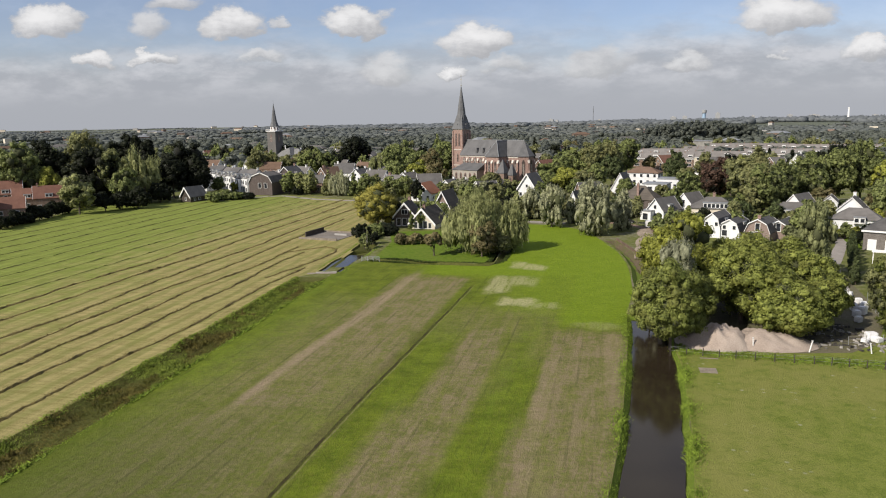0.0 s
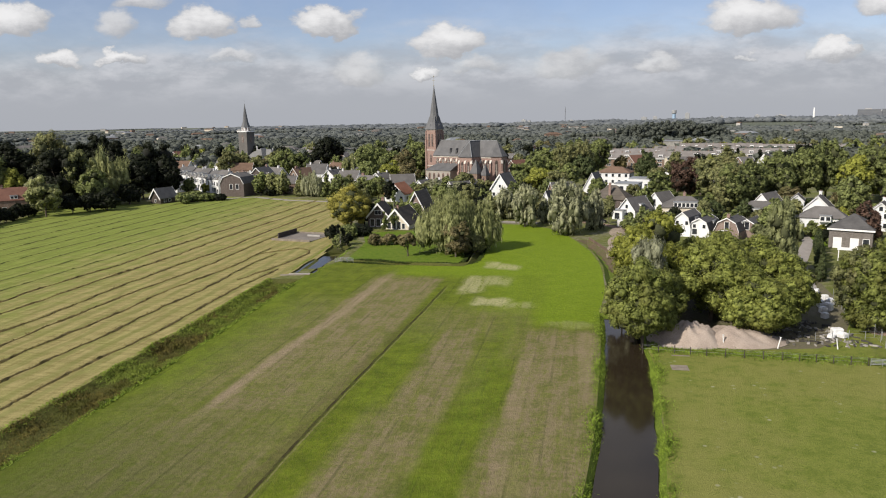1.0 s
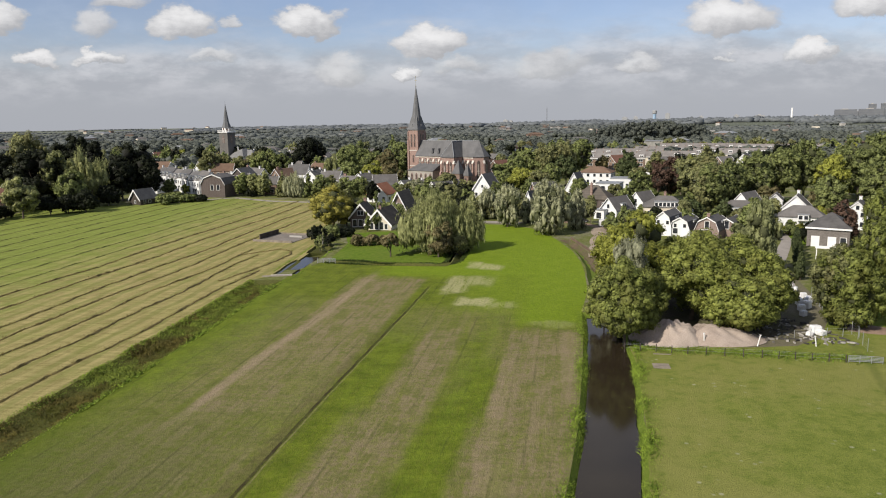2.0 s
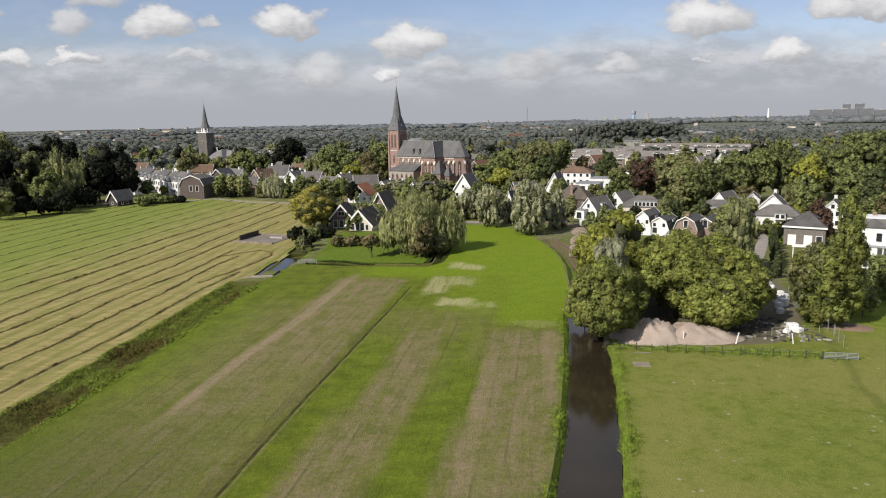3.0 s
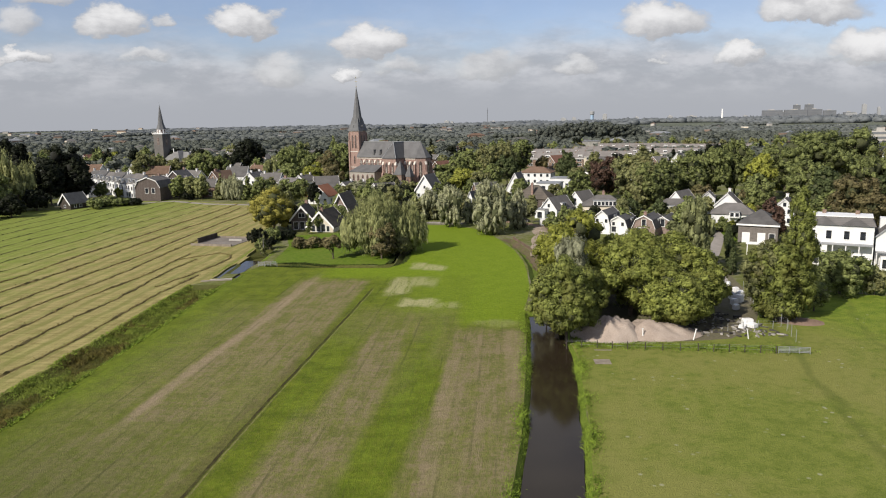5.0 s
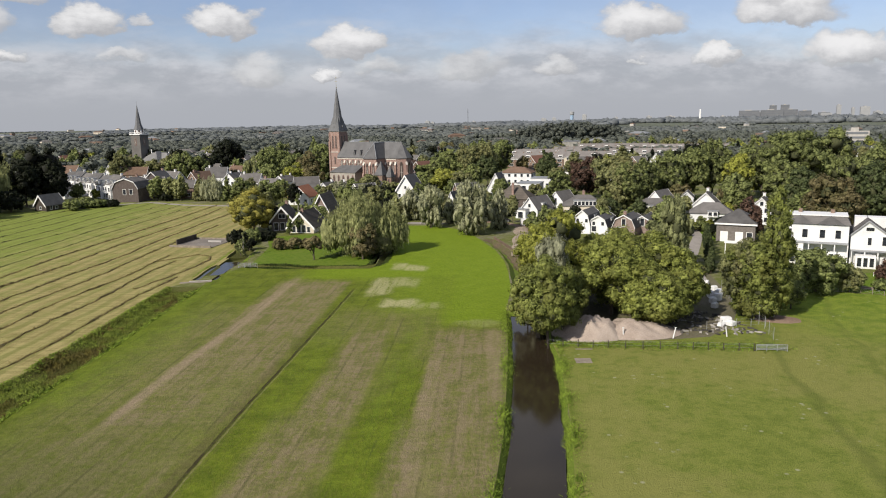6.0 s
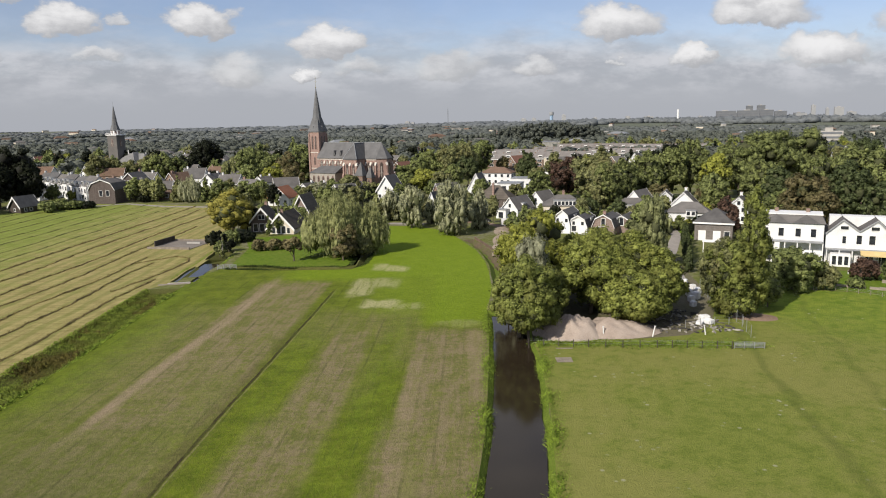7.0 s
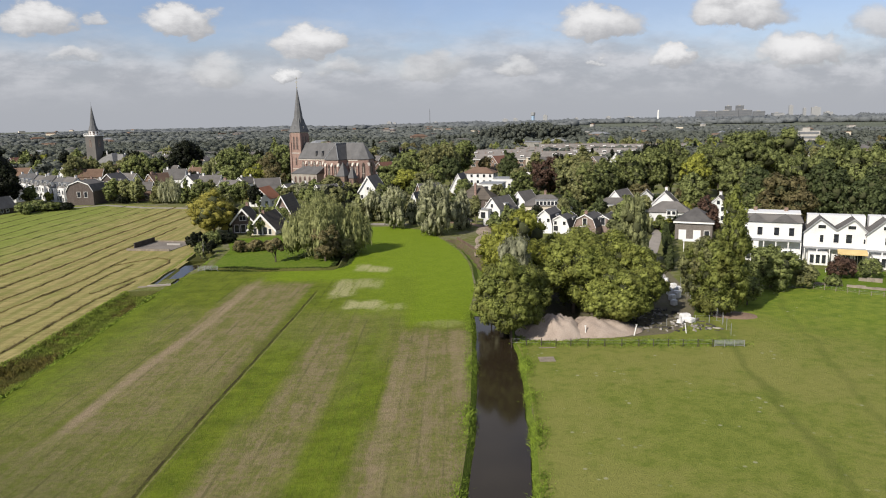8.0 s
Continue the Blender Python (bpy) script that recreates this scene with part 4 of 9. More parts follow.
def window_mesh(w, h, frame_mat, bars):
    key = ("frame", round(w, 2), round(h, 2), frame_mat.name, bars)
    if key not in MESHES:
        bm = bmesh.new()
        t, d = 0.11, 0.07
        box(bm, -w / 2 - t, -w / 2, -d, 0.02, -t, h + t)
        box(bm, w / 2, w / 2 + t, -d, 0.02, -t, h + t)
        box(bm, -w / 2, w / 2, -d, 0.02, h, h + t)
        box(bm, -w / 2, w / 2, -d - 0.05, 0.02, -t, 0)
        for i in range(bars):
            x = -w / 2 + w * (i + 1) / (bars + 1)
            box(bm, x - 0.04, x + 0.04, -d * 0.7, 0.02, 0, h)
        me = bpy.data.meshes.new("window_frame")
        bm.to_mesh(me)
        bm.free()
        me.materials.append(frame_mat)
        MESHES[key] = me
    glass = ("pane", round(w, 2), round(h, 2))
    if glass not in MESHES:
        bm = bmesh.new()
        box(bm, -w / 2, w / 2, -0.025, 0.0, 0, h)
        me = bpy.data.meshes.new("pane")
        bm.to_mesh(me)
        bm.free()
        me.materials.append(GLASS)
        MESHES[glass] = me
    return MESHES[key], MESHES[glass]


FACING = {"front": 0, "right": 90, "back": 180, "left": 270}


def window(root, size, side, along, z, w=1.0, h=1.3, mat=None, bars=0, name="window"):
    """A framed pane on one wall of a building whose plan is size = (w, l)."""
    reach = size[1] / 2 if side in ("front", "back") else size[0] / 2
    f, g = window_mesh(w, h, mat or TRIM, bars)
    ob = attach(name, f, root, m=pose(0, 0, 0, 0, 0, FACING[side]) @ pose(along, -reach - 0.004, z))
    attach("pane", g, ob)
    return ob


def door(root, size, side, along, w=1.0, h=2.1, mat=None):
    reach = size[1] / 2 if side in ("front", "back") else size[0] / 2
    bm = bmesh.new()
    box(bm, -w / 2, w / 2, -0.06, 0.0, 0, h)
    box(bm, -w / 2 + 0.15, w / 2 - 0.15, -0.075, -0.055, h * 0.55, h - 0.2)
    ob = part("door", bm, mat or TRIM, root)
    ob.matrix_basis = pose(0, 0, 0, 0, 0, FACING[side]) @ pose(along, -reach - 0.004, 0.02)


def roof_outline(style, w, eave, ridge):
    if style == "gambrel":
        return [(-w / 2, eave), (-w * 0.37, eave + (ridge - eave) * 0.62), (0, ridge), (w * 0.37, eave + (ridge - eave) * 0.62), (w / 2, eave)]
    if style == "arched":
        return [(-w / 2, eave), (-w * 0.42, eave + (ridge - eave) * 0.55), (-w * 0.2, eave + (ridge - eave) * 0.88), (0, ridge),
                (w * 0.2, eave + (ridge - eave) * 0.88), (w * 0.42, eave + (ridge - eave) * 0.55), (w / 2, eave)]
    return [(-w / 2, eave), (0, ridge), (w / 2, eave)]


def hip_roof(bm, w, l, eave, ridge, over=0.4, cut=None):
    """A hipped roof, solid, its ridge along the longer side."""
    a, b = w / 2 + over, l / 2 + over
    k = min(a, b) if cut is None else cut
    low = [bm.verts.new((x, y, z)) for z in (eave - 0.12, eave + 0.06) for x, y in ((-a, -b), (a, -b), (a, b), (-a, b))]
    bm.faces.new(low[:4][::-1])
    for i in range(4):
        j = (i + 1) % 4
        bm.faces.new((low[i], low[j], low[4 + j], low[4 + i]))
    if l >= w:
        p, q = bm.verts.new((0, -b + k, ridge)), bm.verts.new((0, b - k, ridge))
        bm.faces.new((low[4], low[5], p))
        bm.faces.new((low[5], low[6], q, p))
        bm.faces.new((low[6], low[7], q))
        bm.faces.new((low[7], low[4], p, q))
    else:
        p, q = bm.verts.new((-a + k, 0, ridge)), bm.verts.new((a - k, 0, ridge))
        bm.faces.new((low[4], low[5], q, p))
        bm.faces.new((low[5], low[6], q))
        bm.faces.new((low[6], low[7], p, q))
        bm.faces.new((low[7], low[4], p))


def house(label, x, y, turn, w, l, eave, ridge, wall, roof, style="gable", barge=True, chimneys=None, wins=None, dormers=(), name="house", over=0.35, seed=0, group="village houses", verge=0.31):
    """A house with its gable to the front (local -y). dormers: rows of (side, along, width, height, z)."""
    rng = random.Random(int(x * 31 + y * 17 + seed))
    root = thing(name, label, "house", pose(x, y, 0, 0, 0, turn), group)
    size = (w, l)
    if chimneys is None:
        chimneys = 1 if rng.random() < 0.4 else 0
    bm = bmesh.new()
    if style in ("hip", "flat"):
        box(bm, -w / 2, w / 2, -l / 2, l / 2, -0.3, eave)
    else:
        prism(bm, [(-w / 2, -0.3), (w / 2, -0.3)] + [(px, pz - 0.05) for px, pz in roof_outline(style, w, eave, ridge)[::-1]], -l / 2, l / 2)
    part("wall", bm, wall, root)
    bm = bmesh.new()
    t = 0.2
    if style == "hip":
        hip_roof(bm, w, l, eave, ridge, over)
        part("roof", bm, roof, root)
    elif style == "flat":
        box(bm, -w / 2 - 0.2, w / 2 + 0.2, -l / 2 - 0.2, l / 2 + 0.2, eave, eave + 0.35)
        part("roof", bm, roof, root)
    else:
        line = roof_outline(style, w, eave, ridge)
        d = Vector((line[1][0] - line[0][0], line[1][1] - line[0][1])).normalized() * over
        line = [(line[0][0] - d.x, line[0][1] - d.y)] + line[1:-1] + [(line[-1][0] + d.x, line[-1][1] - d.y)]
        prism(bm, line + [(px * 1.0, pz + t) for px, pz in line[::-1]], -l / 2 - over, l / 2 + over)
        part("roof", bm, roof, root)
        if barge:
            for end in (-1, 1):
                bm = bmesh.new()
                yy = end * (l / 2 + over + 0.03)
                prism(bm, [(px, pz + t + 0.05 - verge) for px, pz in line] + [(px, pz + t + 0.05) for px, pz in line[::-1]], yy - 0.04, yy + 0.04)
                part("bargeboard", bm, TRIM, root)
    for i in range(chimneys):
        bm = bmesh.new()
        cy = (0.36 if i == 0 else -0.3) * l * (1 if rng.random() < 0.7 else -1)
        top = ridge + (0.2 if style == "flat" else 0.9)
        box(bm, -0.4, 0.4, cy - 0.35, cy + 0.35, eave, top)
        box(bm, -0.48, 0.48, cy - 0.43, cy + 0.43, top, top + 0.12)
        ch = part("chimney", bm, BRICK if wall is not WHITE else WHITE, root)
        bm = bmesh.new()
        tower(bm, [(0.16, top + 0.1), (0.13, top + 0.5)], 8, 0, Matrix.Translation((0, cy, 0)))
        part("chimney_pot", bm, BROWN_TILE, ch)
    for side, along, dw, dh, dz in dormers:
        reach = size[0] / 2 if side in ("left", "right") else size[1] / 2
        m = pose(0, 0, 0, 0, 0, FACING[side])
        slope = (ridge - eave) / max(0.5, (w if side in ("left", "right") else l) / 2)
        back = reach - (dz + dh - eave) / max(0.2, slope) - 0.5
        face = reach - (dz - eave) / max(0.2, slope) + 0.15
        bm = bmesh.new()
        box(bm, along - dw / 2, along + dw / 2, -face, -max(0.2, back), dz - 0.2, dz + dh, m)
        dm = part("dormer", bm, TRIM, root)
        bm = bmesh.new()
        box(bm, along - dw / 2 - 0.15, along + dw / 2 + 0.15, -face - 0.2, -max(0.2, back), dz + dh, dz + dh + 0.12, m)
        part("dormer_roof", bm, LEAD, dm)
        k = max(1, round(dw / 1.3))
        for j in range(k):
            f, g = window_mesh(min(0.95, dw / k - 0.3), dh - 0.45, TRIM, 0)
            ob = attach("dormer_window", f, root, m=m @ pose(along - dw / 2 + dw * (j + 0.5) / k, -face - 0.004, dz + 0.2))
            attach("pane", g, ob)
    if wins is None:
        wins = []
        n = max(1, int(w // 2.7))
        storeys = max(1, int((eave + 0.4) // 2.7))
        for s in range(storeys):
            for i in range(n):
                wins.append(("front", -w / 2 + w * (i + 0.5) / n, 0.9 + 2.75 * s, 1.1, 1.35))
        if style != "hip" and style != "flat" and ridge - eave > 2.2:
            wins.append(("front", 0, eave + 0.35, 0.9, 1.2))
        for s in range(storeys):
            for i in range(max(1, int(l // 3.2))):
                for side in ("left", "right"):
                    wins.append((side, -l / 2 + l * (i + 0.5) / max(1, int(l // 3.2)), 0.9 + 2.75 * s, 1.2, 1.3))
    for wn in wins:
        window(root, size, *wn)
    return root


# ---- the large church ----
def lancet_outline(w, h, n=5):
    """A pointed arch: its foot at 0, its springing at h - 0.9 w."""
    s = h - 0.87 * w
    right = [(w / 2 - w * (1 - math.cos(k)), s + w * math.sin(k)) for k in [math.pi / 3 * i / n for i in range(n + 1)]]
    return [(-w / 2, 0), (w / 2, 0)] + right + [(-x, z) for x, z in right[-2::-1]]


def lancet(parent, m, w, h, mullion=True):
    bm = bmesh.new()
    prism(bm, lancet_outline(w + 0.44, h + 0.4), -0.10, 0.0, Matrix.Translation((0, 0, -0.15)))
    ob = part("window", bm, CHURCH_BRICK, parent, "pointed church window in a moulded brick arch")
    ob.matrix_basis = m
    bm = bmesh.new()
    prism(bm, lancet_outline(w, h), -0.13, -0.104)
    part("pane", bm, LEADED, ob)
    if mullion:
        bm = bmesh.new()
        for x in ((-w / 6, w / 6) if w > 1.6 else (0,)):
            box(bm, x - 0.07, x + 0.07, -0.19, -0.132, 0, h * 0.78)
        box(bm, -w / 2, w / 2, -0.18, -0.132, h * 0.40, h * 0.40 + 0.1)
        part("mullion", bm, STONE, ob)


def buttress(parent, m, h, depth=1.3, w=0.9):
    bm = bmesh.new()
    prism(bm, [(-depth, -0.3), (0, -0.3), (0, h), (-depth * 0.5, h - 0.9), (-depth * 0.5, h * 0.62), (-depth, h * 0.62 - 0.9)], -w / 2, w / 2, m @ pose(0, 0, 0, 0, 0, 90))
    ob = part("buttress", bm, CHURCH_BRICK, parent)
    bm = bmesh.new()
    prism(bm, [(-depth * 0.56, h - 1.0), (-depth * 0.56, h - 1.25), (0.02, h - 0.2), (0.02, h + 0.35)], -w / 2 - 0.06, w / 2 + 0.06, m @ pose(0, 0, 0, 0, 0, 90))
    part("coping", bm, STONE, ob, "pale stone coping")
    return ob


def make_church(x, y, turn):
    root = thing("church", "neo-Gothic red brick church with a tall slate spire", "church", pose(x, y, 0, 0, 0, turn))
    hw, eave, ridge = 5.0, 14.6, 22.2
    # tower
    t = 3.15
    bm = bmesh.new()
    box(bm, -t, t, -t, t, -0.3, 27.8)
    body = part("tower", bm, CHURCH_BRICK, root)
    bm = bmesh.new()
    for sx in (-1, 1):
        for sy in (-1, 1):
            box(bm, sx * t - 0.5, sx * t + 0.5, sy * t - 0.5, sy * t + 0.5, -0.3, 22.5)
            box(bm, sx * t - 0.3, sx * t + 0.3, sy * t - 0.3, sy * t + 0.3, 22.5, 26.8)
    part("corner_pier", bm, CHURCH_BRICK, body)
    for z in (9.0, 17.0, 27.4):
        bm = bmesh.new()
        box(bm, -t - 0.14, t + 0.14, -t - 0.14, t + 0.14, z, z + 0.35)
        part("string_course", bm, STONE, body)
    for k in range(4):
        for s in (-1.05, 1.05):
            lancet(body, pose(0, 0, 0, 0, 0, 90 * k) @ pose(s, -t, 19.0), 1.0, 6.6, False)
        for z, h in ((11.0, 4.0), (4.0, 3.4)):
            lancet(body, pose(0, 0, 0, 0, 0, 90 * k) @ pose(0, -t, z), 0.9, h, False)
    bm = bmesh.new()
    r2 = math.sqrt(2)
    tower(bm, [((t + 0.55) * r2, 27.75), ((t + 0.5) * r2, 28.0), ((t - 0.5) * r2, 31.0), (1.9 * r2, 34.0), (0.5, 38.5)], 4, 45)
    spire = part("spire", bm, SPIRE_SLATE, root, "tall octagonal slate spire")
    bm = bmesh.new()
    tower(bm, [(2.95, 29.5), (2.55, 33.0), (2.05, 37.0), (0.14, 49.6)], 8, 22.5)
    part("spire_shaft", bm, SPIRE_SLATE, spire)
    bm = bmesh.new()
    tower(bm, [(0.07, 49.3), (0.05, 54.4)], 6)
    box(bm, -0.85, 0.85, -0.05, 0.05, 52.6, 52.75)
    tower(bm, [(0.05, 49.6), (0.30, 49.9), (0.05, 50.2)], 8)
    tower(bm, [(0.04, 54.3), (0.22, 54.6), (0.04, 55.0)], 6)
    part("cross", bm, GILT, spire, "thin gilt cross with a weathercock")
    for k in range(4):
        bm = bmesh.new()
        prism(bm, [(-0.6, 28.4), (0.6, 28.4), (0, 30.6)], -t - 0.1, -t + 1.6, pose(0, 0, 0, 0, 0, 90 * k))
        part("spire_gablet", bm, SPIRE_SLATE, spire)
    # nave and choir with a three-sided end
    end = 40.0
    bm = bmesh.new()
    plan = [(t, -hw), (end, -hw), (end + 4.2, -hw * 0.45), (end + 4.2, hw * 0.45), (end, hw), (t, hw)]
    lo, hi = [bm.verts.new((px, py, -0.3)) for px, py in plan], [bm.verts.new((px, py, eave)) for px, py in plan]
    bm.faces.new(lo[::-1])
    bm.faces.new(hi)
    for i in range(6):
        bm.faces.new((lo[i], lo[(i + 1) % 6], hi[(i + 1) % 6], hi[i]))
    nave = part("nave", bm, CHURCH_BRICK, root)
    bm = bmesh.new()
    o = 0.4
    rim = [(t, -hw - o), (end + 0.1, -hw - o), (end + 4.7, -hw * 0.45 - o * 0.4), (end + 4.7, hw * 0.45 + o * 0.4), (end + 0.1, hw + o), (t, hw + o)]
    lo, hi = [bm.verts.new((px, py, eave - 0.15)) for px, py in rim], [bm.verts.new((px, py, eave + 0.1)) for px, py in rim]
    p, q = bm.verts.new((t, 0, ridge)), bm.verts.new((end, 0, ridge))
    bm.faces.new(lo[::-1])
    for i in range(5):
        bm.faces.new((lo[i], lo[i + 1], hi[i + 1], hi[i]))
    bm.faces.new((hi[0], hi[1], q, p))
    for i in (1, 2, 3):
        bm.faces.new((hi[i], hi[i + 1], q))
    bm.faces.new((hi[4], hi[5], p, q))
    bm.faces.new((lo[5], lo[0], hi[0], p, hi[5]))
    roof = part("nave_roof", bm, CHURCH_SLATE, root)
    bm = bmesh.new()
    box(bm, t, end, -0.14, 0.14, ridge - 0.05, ridge + 0.16)
    part("ridge_capping", bm, LEAD, roof)
    bm = bmesh.new()
    box(bm, t, end, -hw - 0.12, hw + 0.12, eave - 0.75, eave - 0.4)
    part("cornice", bm, STONE, nave)
    # transept arms with hipped ends
    x0, x1, reach, apex = 25.8, 33.4, 12.0, 8.4
    mid = (x0 + x1) / 2
    for s in (-1, 1):
        bm = bmesh.new()
        box(bm, x0, x1, min(s * reach, s * 4.6), max(s * reach, s * 4.6), -0.3, eave - 0.03)
        arm = part("transept", bm, CHURCH_BRICK, root)
        bm = bmesh.new()
        w2 = (x1 - x0) / 2 + o
        a = [bm.verts.new((mid + dx, s * yy, z)) for dx, yy, z in ((-w2, reach + o, eave + 0.05), (w2, reach + o, eave + 0.05), (w2, 0.3, eave + 0.05), (-w2, 0.3, eave + 0.05))]
        b = [bm.verts.new((v.co.x, v.co.y, eave - 0.2)) for v in a]
        p, q = bm.verts.new((mid, s * apex, ridge - 0.02)), bm.verts.new((mid, s * 0.3, ridge - 0.02))
        bm.faces.new((a[0], a[1], p))
        bm.faces.new((a[1], a[2], q, p))
        bm.faces.new((a[3], a[0], p, q))
        bm.faces.new((a[2], a[3], q))
        bm.faces.new(b)
        for i in range(4):
            bm.faces.new((a[i], a[(i + 1) % 4], b[(i + 1) % 4], b[i]))
        troof = part("transept_roof", bm, CHURCH_SLATE, root)
        bm = bmesh.new()
        for dx in (-w2, w2):
            limb(bm, (mid + dx, s * (reach + o), eave + 0.1), (mid, s * apex, ridge), 0.16, 0.14, 5)
        limb(bm, (mid, s * apex, ridge), (mid, 0, ridge), 0.14, 0.14, 5)
        part("hip_capping", bm, LEAD, troof, "pale lead hip capping")
        if s < 0:
            for dx in (-1.9, 1.9):
                lancet(arm, pose(mid + dx, -reach, 3.5), 1.5, 9.0)
            for yy in (-10.2, -7.2):
                lancet(arm, pose(x1, yy, 3.5, 0, 0, 90), 1.3, 9.0)
            for px, r in ((x0, 0), (mid, 0), (x1, 0)):
                buttress(arm, pose(px, -reach, 0, 0, 0, r), 12.6)
            for yy in (-reach + 0.2, -8.7):
                buttress(arm, pose(x1, yy, 0, 0, 0, 90), 12.6)
            buttress(arm, pose(x0, -reach + 0.3, 0, 0, 0, -90), 12.6)
    # nave and choir windows, buttresses
    for px in (6.0, 9.6, 13.2, 16.8, 20.4, 23.6):
        lancet(nave, pose(px, -hw, 10.6), 1.7, 3.0)
        buttress(nave, pose(px + 1.8, -hw, 0), 13.0, 0.9, 0.7)
    for px in (35.4, 38.4):
        lancet(nave, pose(px, -hw, 4.0), 1.5, 9.0)
    for px in (33.9, 36.9, 39.8):
        buttress(nave, pose(px, -hw, 0), 12.6)
    lancet(nave, pose(end + 2.1, -hw * 0.725, 4.0, 0, 0, 90 - math.degrees(math.atan2(4.2, 2.75)) + 0), 1.5, 9.0)
    lancet(nave, pose(end + 4.2, 0, 4.0, 0, 0, 90), 1.5, 9.0)
    for px, py, r in ((end + 4.2, -hw * 0.45, 60), (end + 4.2, hw * 0.45, 120)):
        buttress(nave, pose(px, py, 0, 0, 0, r), 12.6)
    for px in (14.0, 18.0):
        bm = bmesh.new()
        prism(bm, [(-0.55, 15.9), (0.55, 15.9), (0.55, 16.9), (0, 18.4), (-0.55, 16.9)], -4.9, -2.4, Matrix.Translation((px, 0, 0)))
        part("roof_dormer", bm, CHURCH_SLATE, roof)
    # stair turret west of the transept, low side building at the foot
    bm = bmesh.new()
    tower(bm, [(1.5, -0.3), (1.5, 14.2)], 8, 22.5, Matrix.Translation((24.4, -hw - 1.6, 0)))
    turret = part("stair_turret", bm, CHURCH_BRICK, root)
    bm = bmesh.new()
    tower(bm, [(1.75, 14.0), (1.7, 14.3), (0.06, 19.5)], 8, 22.5, Matrix.Translation((24.4, -hw - 1.6, 0)))
    part("turret_roof", bm, CHURCH_SLATE, turret)
    bm = bmesh.new()
    box(bm, 3.4, 19.5, -11.5, -5.0, -0.3, 7.6)
    low = part("side_chapel", bm, STONE_GREY, root, "low pale side chapel with a slate roof")
    bm = bmesh.new()
    a = [bm.verts.new(c) for c in ((3.0, -11.9, 7.5), (19.9, -11.9, 7.5), (19.9, -5.02, 10.9), (6.2, -5.02, 10.9), (3.0, -5.02, 7.5), (19.9, -5.02, 7.5))]
    for f in ((0, 1, 2, 3), (0, 3, 4), (1, 5, 2), (0, 4, 5, 1), (4, 3, 2, 5)):
        bm.faces.new([a[i] for i in f])
    part("chapel_roof", bm, CHURCH_SLATE, low)
    for px in (6, 9, 12, 15, 18):
        lancet(low, pose(px, -11.5, 3.2), 1.1, 3.0, False)
    # sacristy with pointed roofs beside the choir
    for px, py, w, h, top in ((36.5, -12.5, 4.4, 7.0, 13.5), (40.5, -10.5, 3.0, 6.0, 11.5)):
        bm = bmesh.new()
        box(bm, px - w / 2, px + w / 2, py - w / 2, py + w / 2, -0.3, h)
        sac = part("sacristy", bm, BROWN_BRICK, root)
        bm = bmesh.new()
        tower(bm, [((w / 2 + 0.3) * r2, h - 0.05), ((w / 2 + 0.28) * r2, h + 0.12), (0.1, top)], 4, 45, Matrix.Translation((px, py, 0)))
        part("sacristy_roof", bm, CHURCH_SLATE, sac)
        for k in (0, 90):
            lancet(sac, pose(px, py, 2.5, 0, 0, k) @ pose(0, -w / 2, 0), 1.0, 3.0, False)


make_church(10.6, 382.9, -42.0)


# ---- the small church farther off ----
def make_village_church(x, y, turn):
    root = thing("village_church", "grey village church with a white gallery and thin spire", "church", pose(x, y, 0, 0, 0, turn))
    bm = bmesh.new()
    box(bm, -4.1, 4.1, -4.1, 4.1, -0.3, 25.5)
    body = part("tower", bm, TOWER_STONE, root)
    bm = bmesh.new()
    box(bm, -4.7, 4.7, -4.7, 4.7, 25.5, 26.1)
    for s in (-1, 1):
        box(bm, -4.7, 4.7, s * 4.6 - 0.1, s * 4.6 + 0.1, 27.0, 27.25)
        box(bm, s * 4.6 - 0.1, s * 4.6 + 0.1, -4.5, 4.5, 27.0, 27.25)
        for k in range(9):
            box(bm, -4.6 + k * 1.15 - 0.09, -4.6 + k * 1.15 + 0.09, s * 4.6 - 0.09, s * 4.6 + 0.09, 26.1, 27.0)
    part("gallery", bm, TRIM, root, "white timber gallery")
    bm = bmesh.new()
    tower(bm, [(3.4, 26.0), (3.4, 29.2)], 8, 22.5)
    lan = part("lantern", bm, TRIM, root, "white octagonal lantern")
    for k in range(8):
        lancet(lan, pose(0, 0, 0, 0, 0, 45 * k) @ pose(0, -3.12, 26.5), 0.9, 2.2, False)
    bm = bmesh.new()
    tower(bm, [(3.8, 29.1), (3.3, 30.2), (2.2, 33.0), (0.12, 46.5)], 8, 22.5)
    tower(bm, [(0.06, 46.0), (0.05, 49.0)], 5)
    part("spire", bm, SPIRE_SLATE, root)
    for k in range(4):
        lancet(body, pose(0, 0, 0, 0, 0, 90 * k) @ pose(0, -4.1, 18), 1.4, 5.0)
    for w, l, ridge, m in ((13.0, 26.0, 12.6, pose(15, 2, 0, 0, 0, 90)), (12.0, 17.0, 13.6, pose(16, 0, 0))):
        bm = bmesh.new()
        box(bm, -w / 2, w / 2, -l / 2, l / 2, -0.3, 6.5)
        wall = part("hall", bm, BROWN_BRICK, root)
        wall.matrix_basis = m
        bm = bmesh.new()
        hip_roof(bm, w, l, 6.5, ridge)
        part("hall_roof", bm, PALE_SLATE, wall)
        for s in (-0.3, 0.3):
            lancet(wall, pose(s * w, -l / 2, 1.5), 1.2, 4.0)
    bm = bmesh.new()
    box(bm, 8, 8.5, 1.6, 2.1, 10, 15.0)
    part("finial", bm, TRIM, root)


make_village_church(-127.2, 560.8, -30.0)


# ---- houses ----
HOMES = []


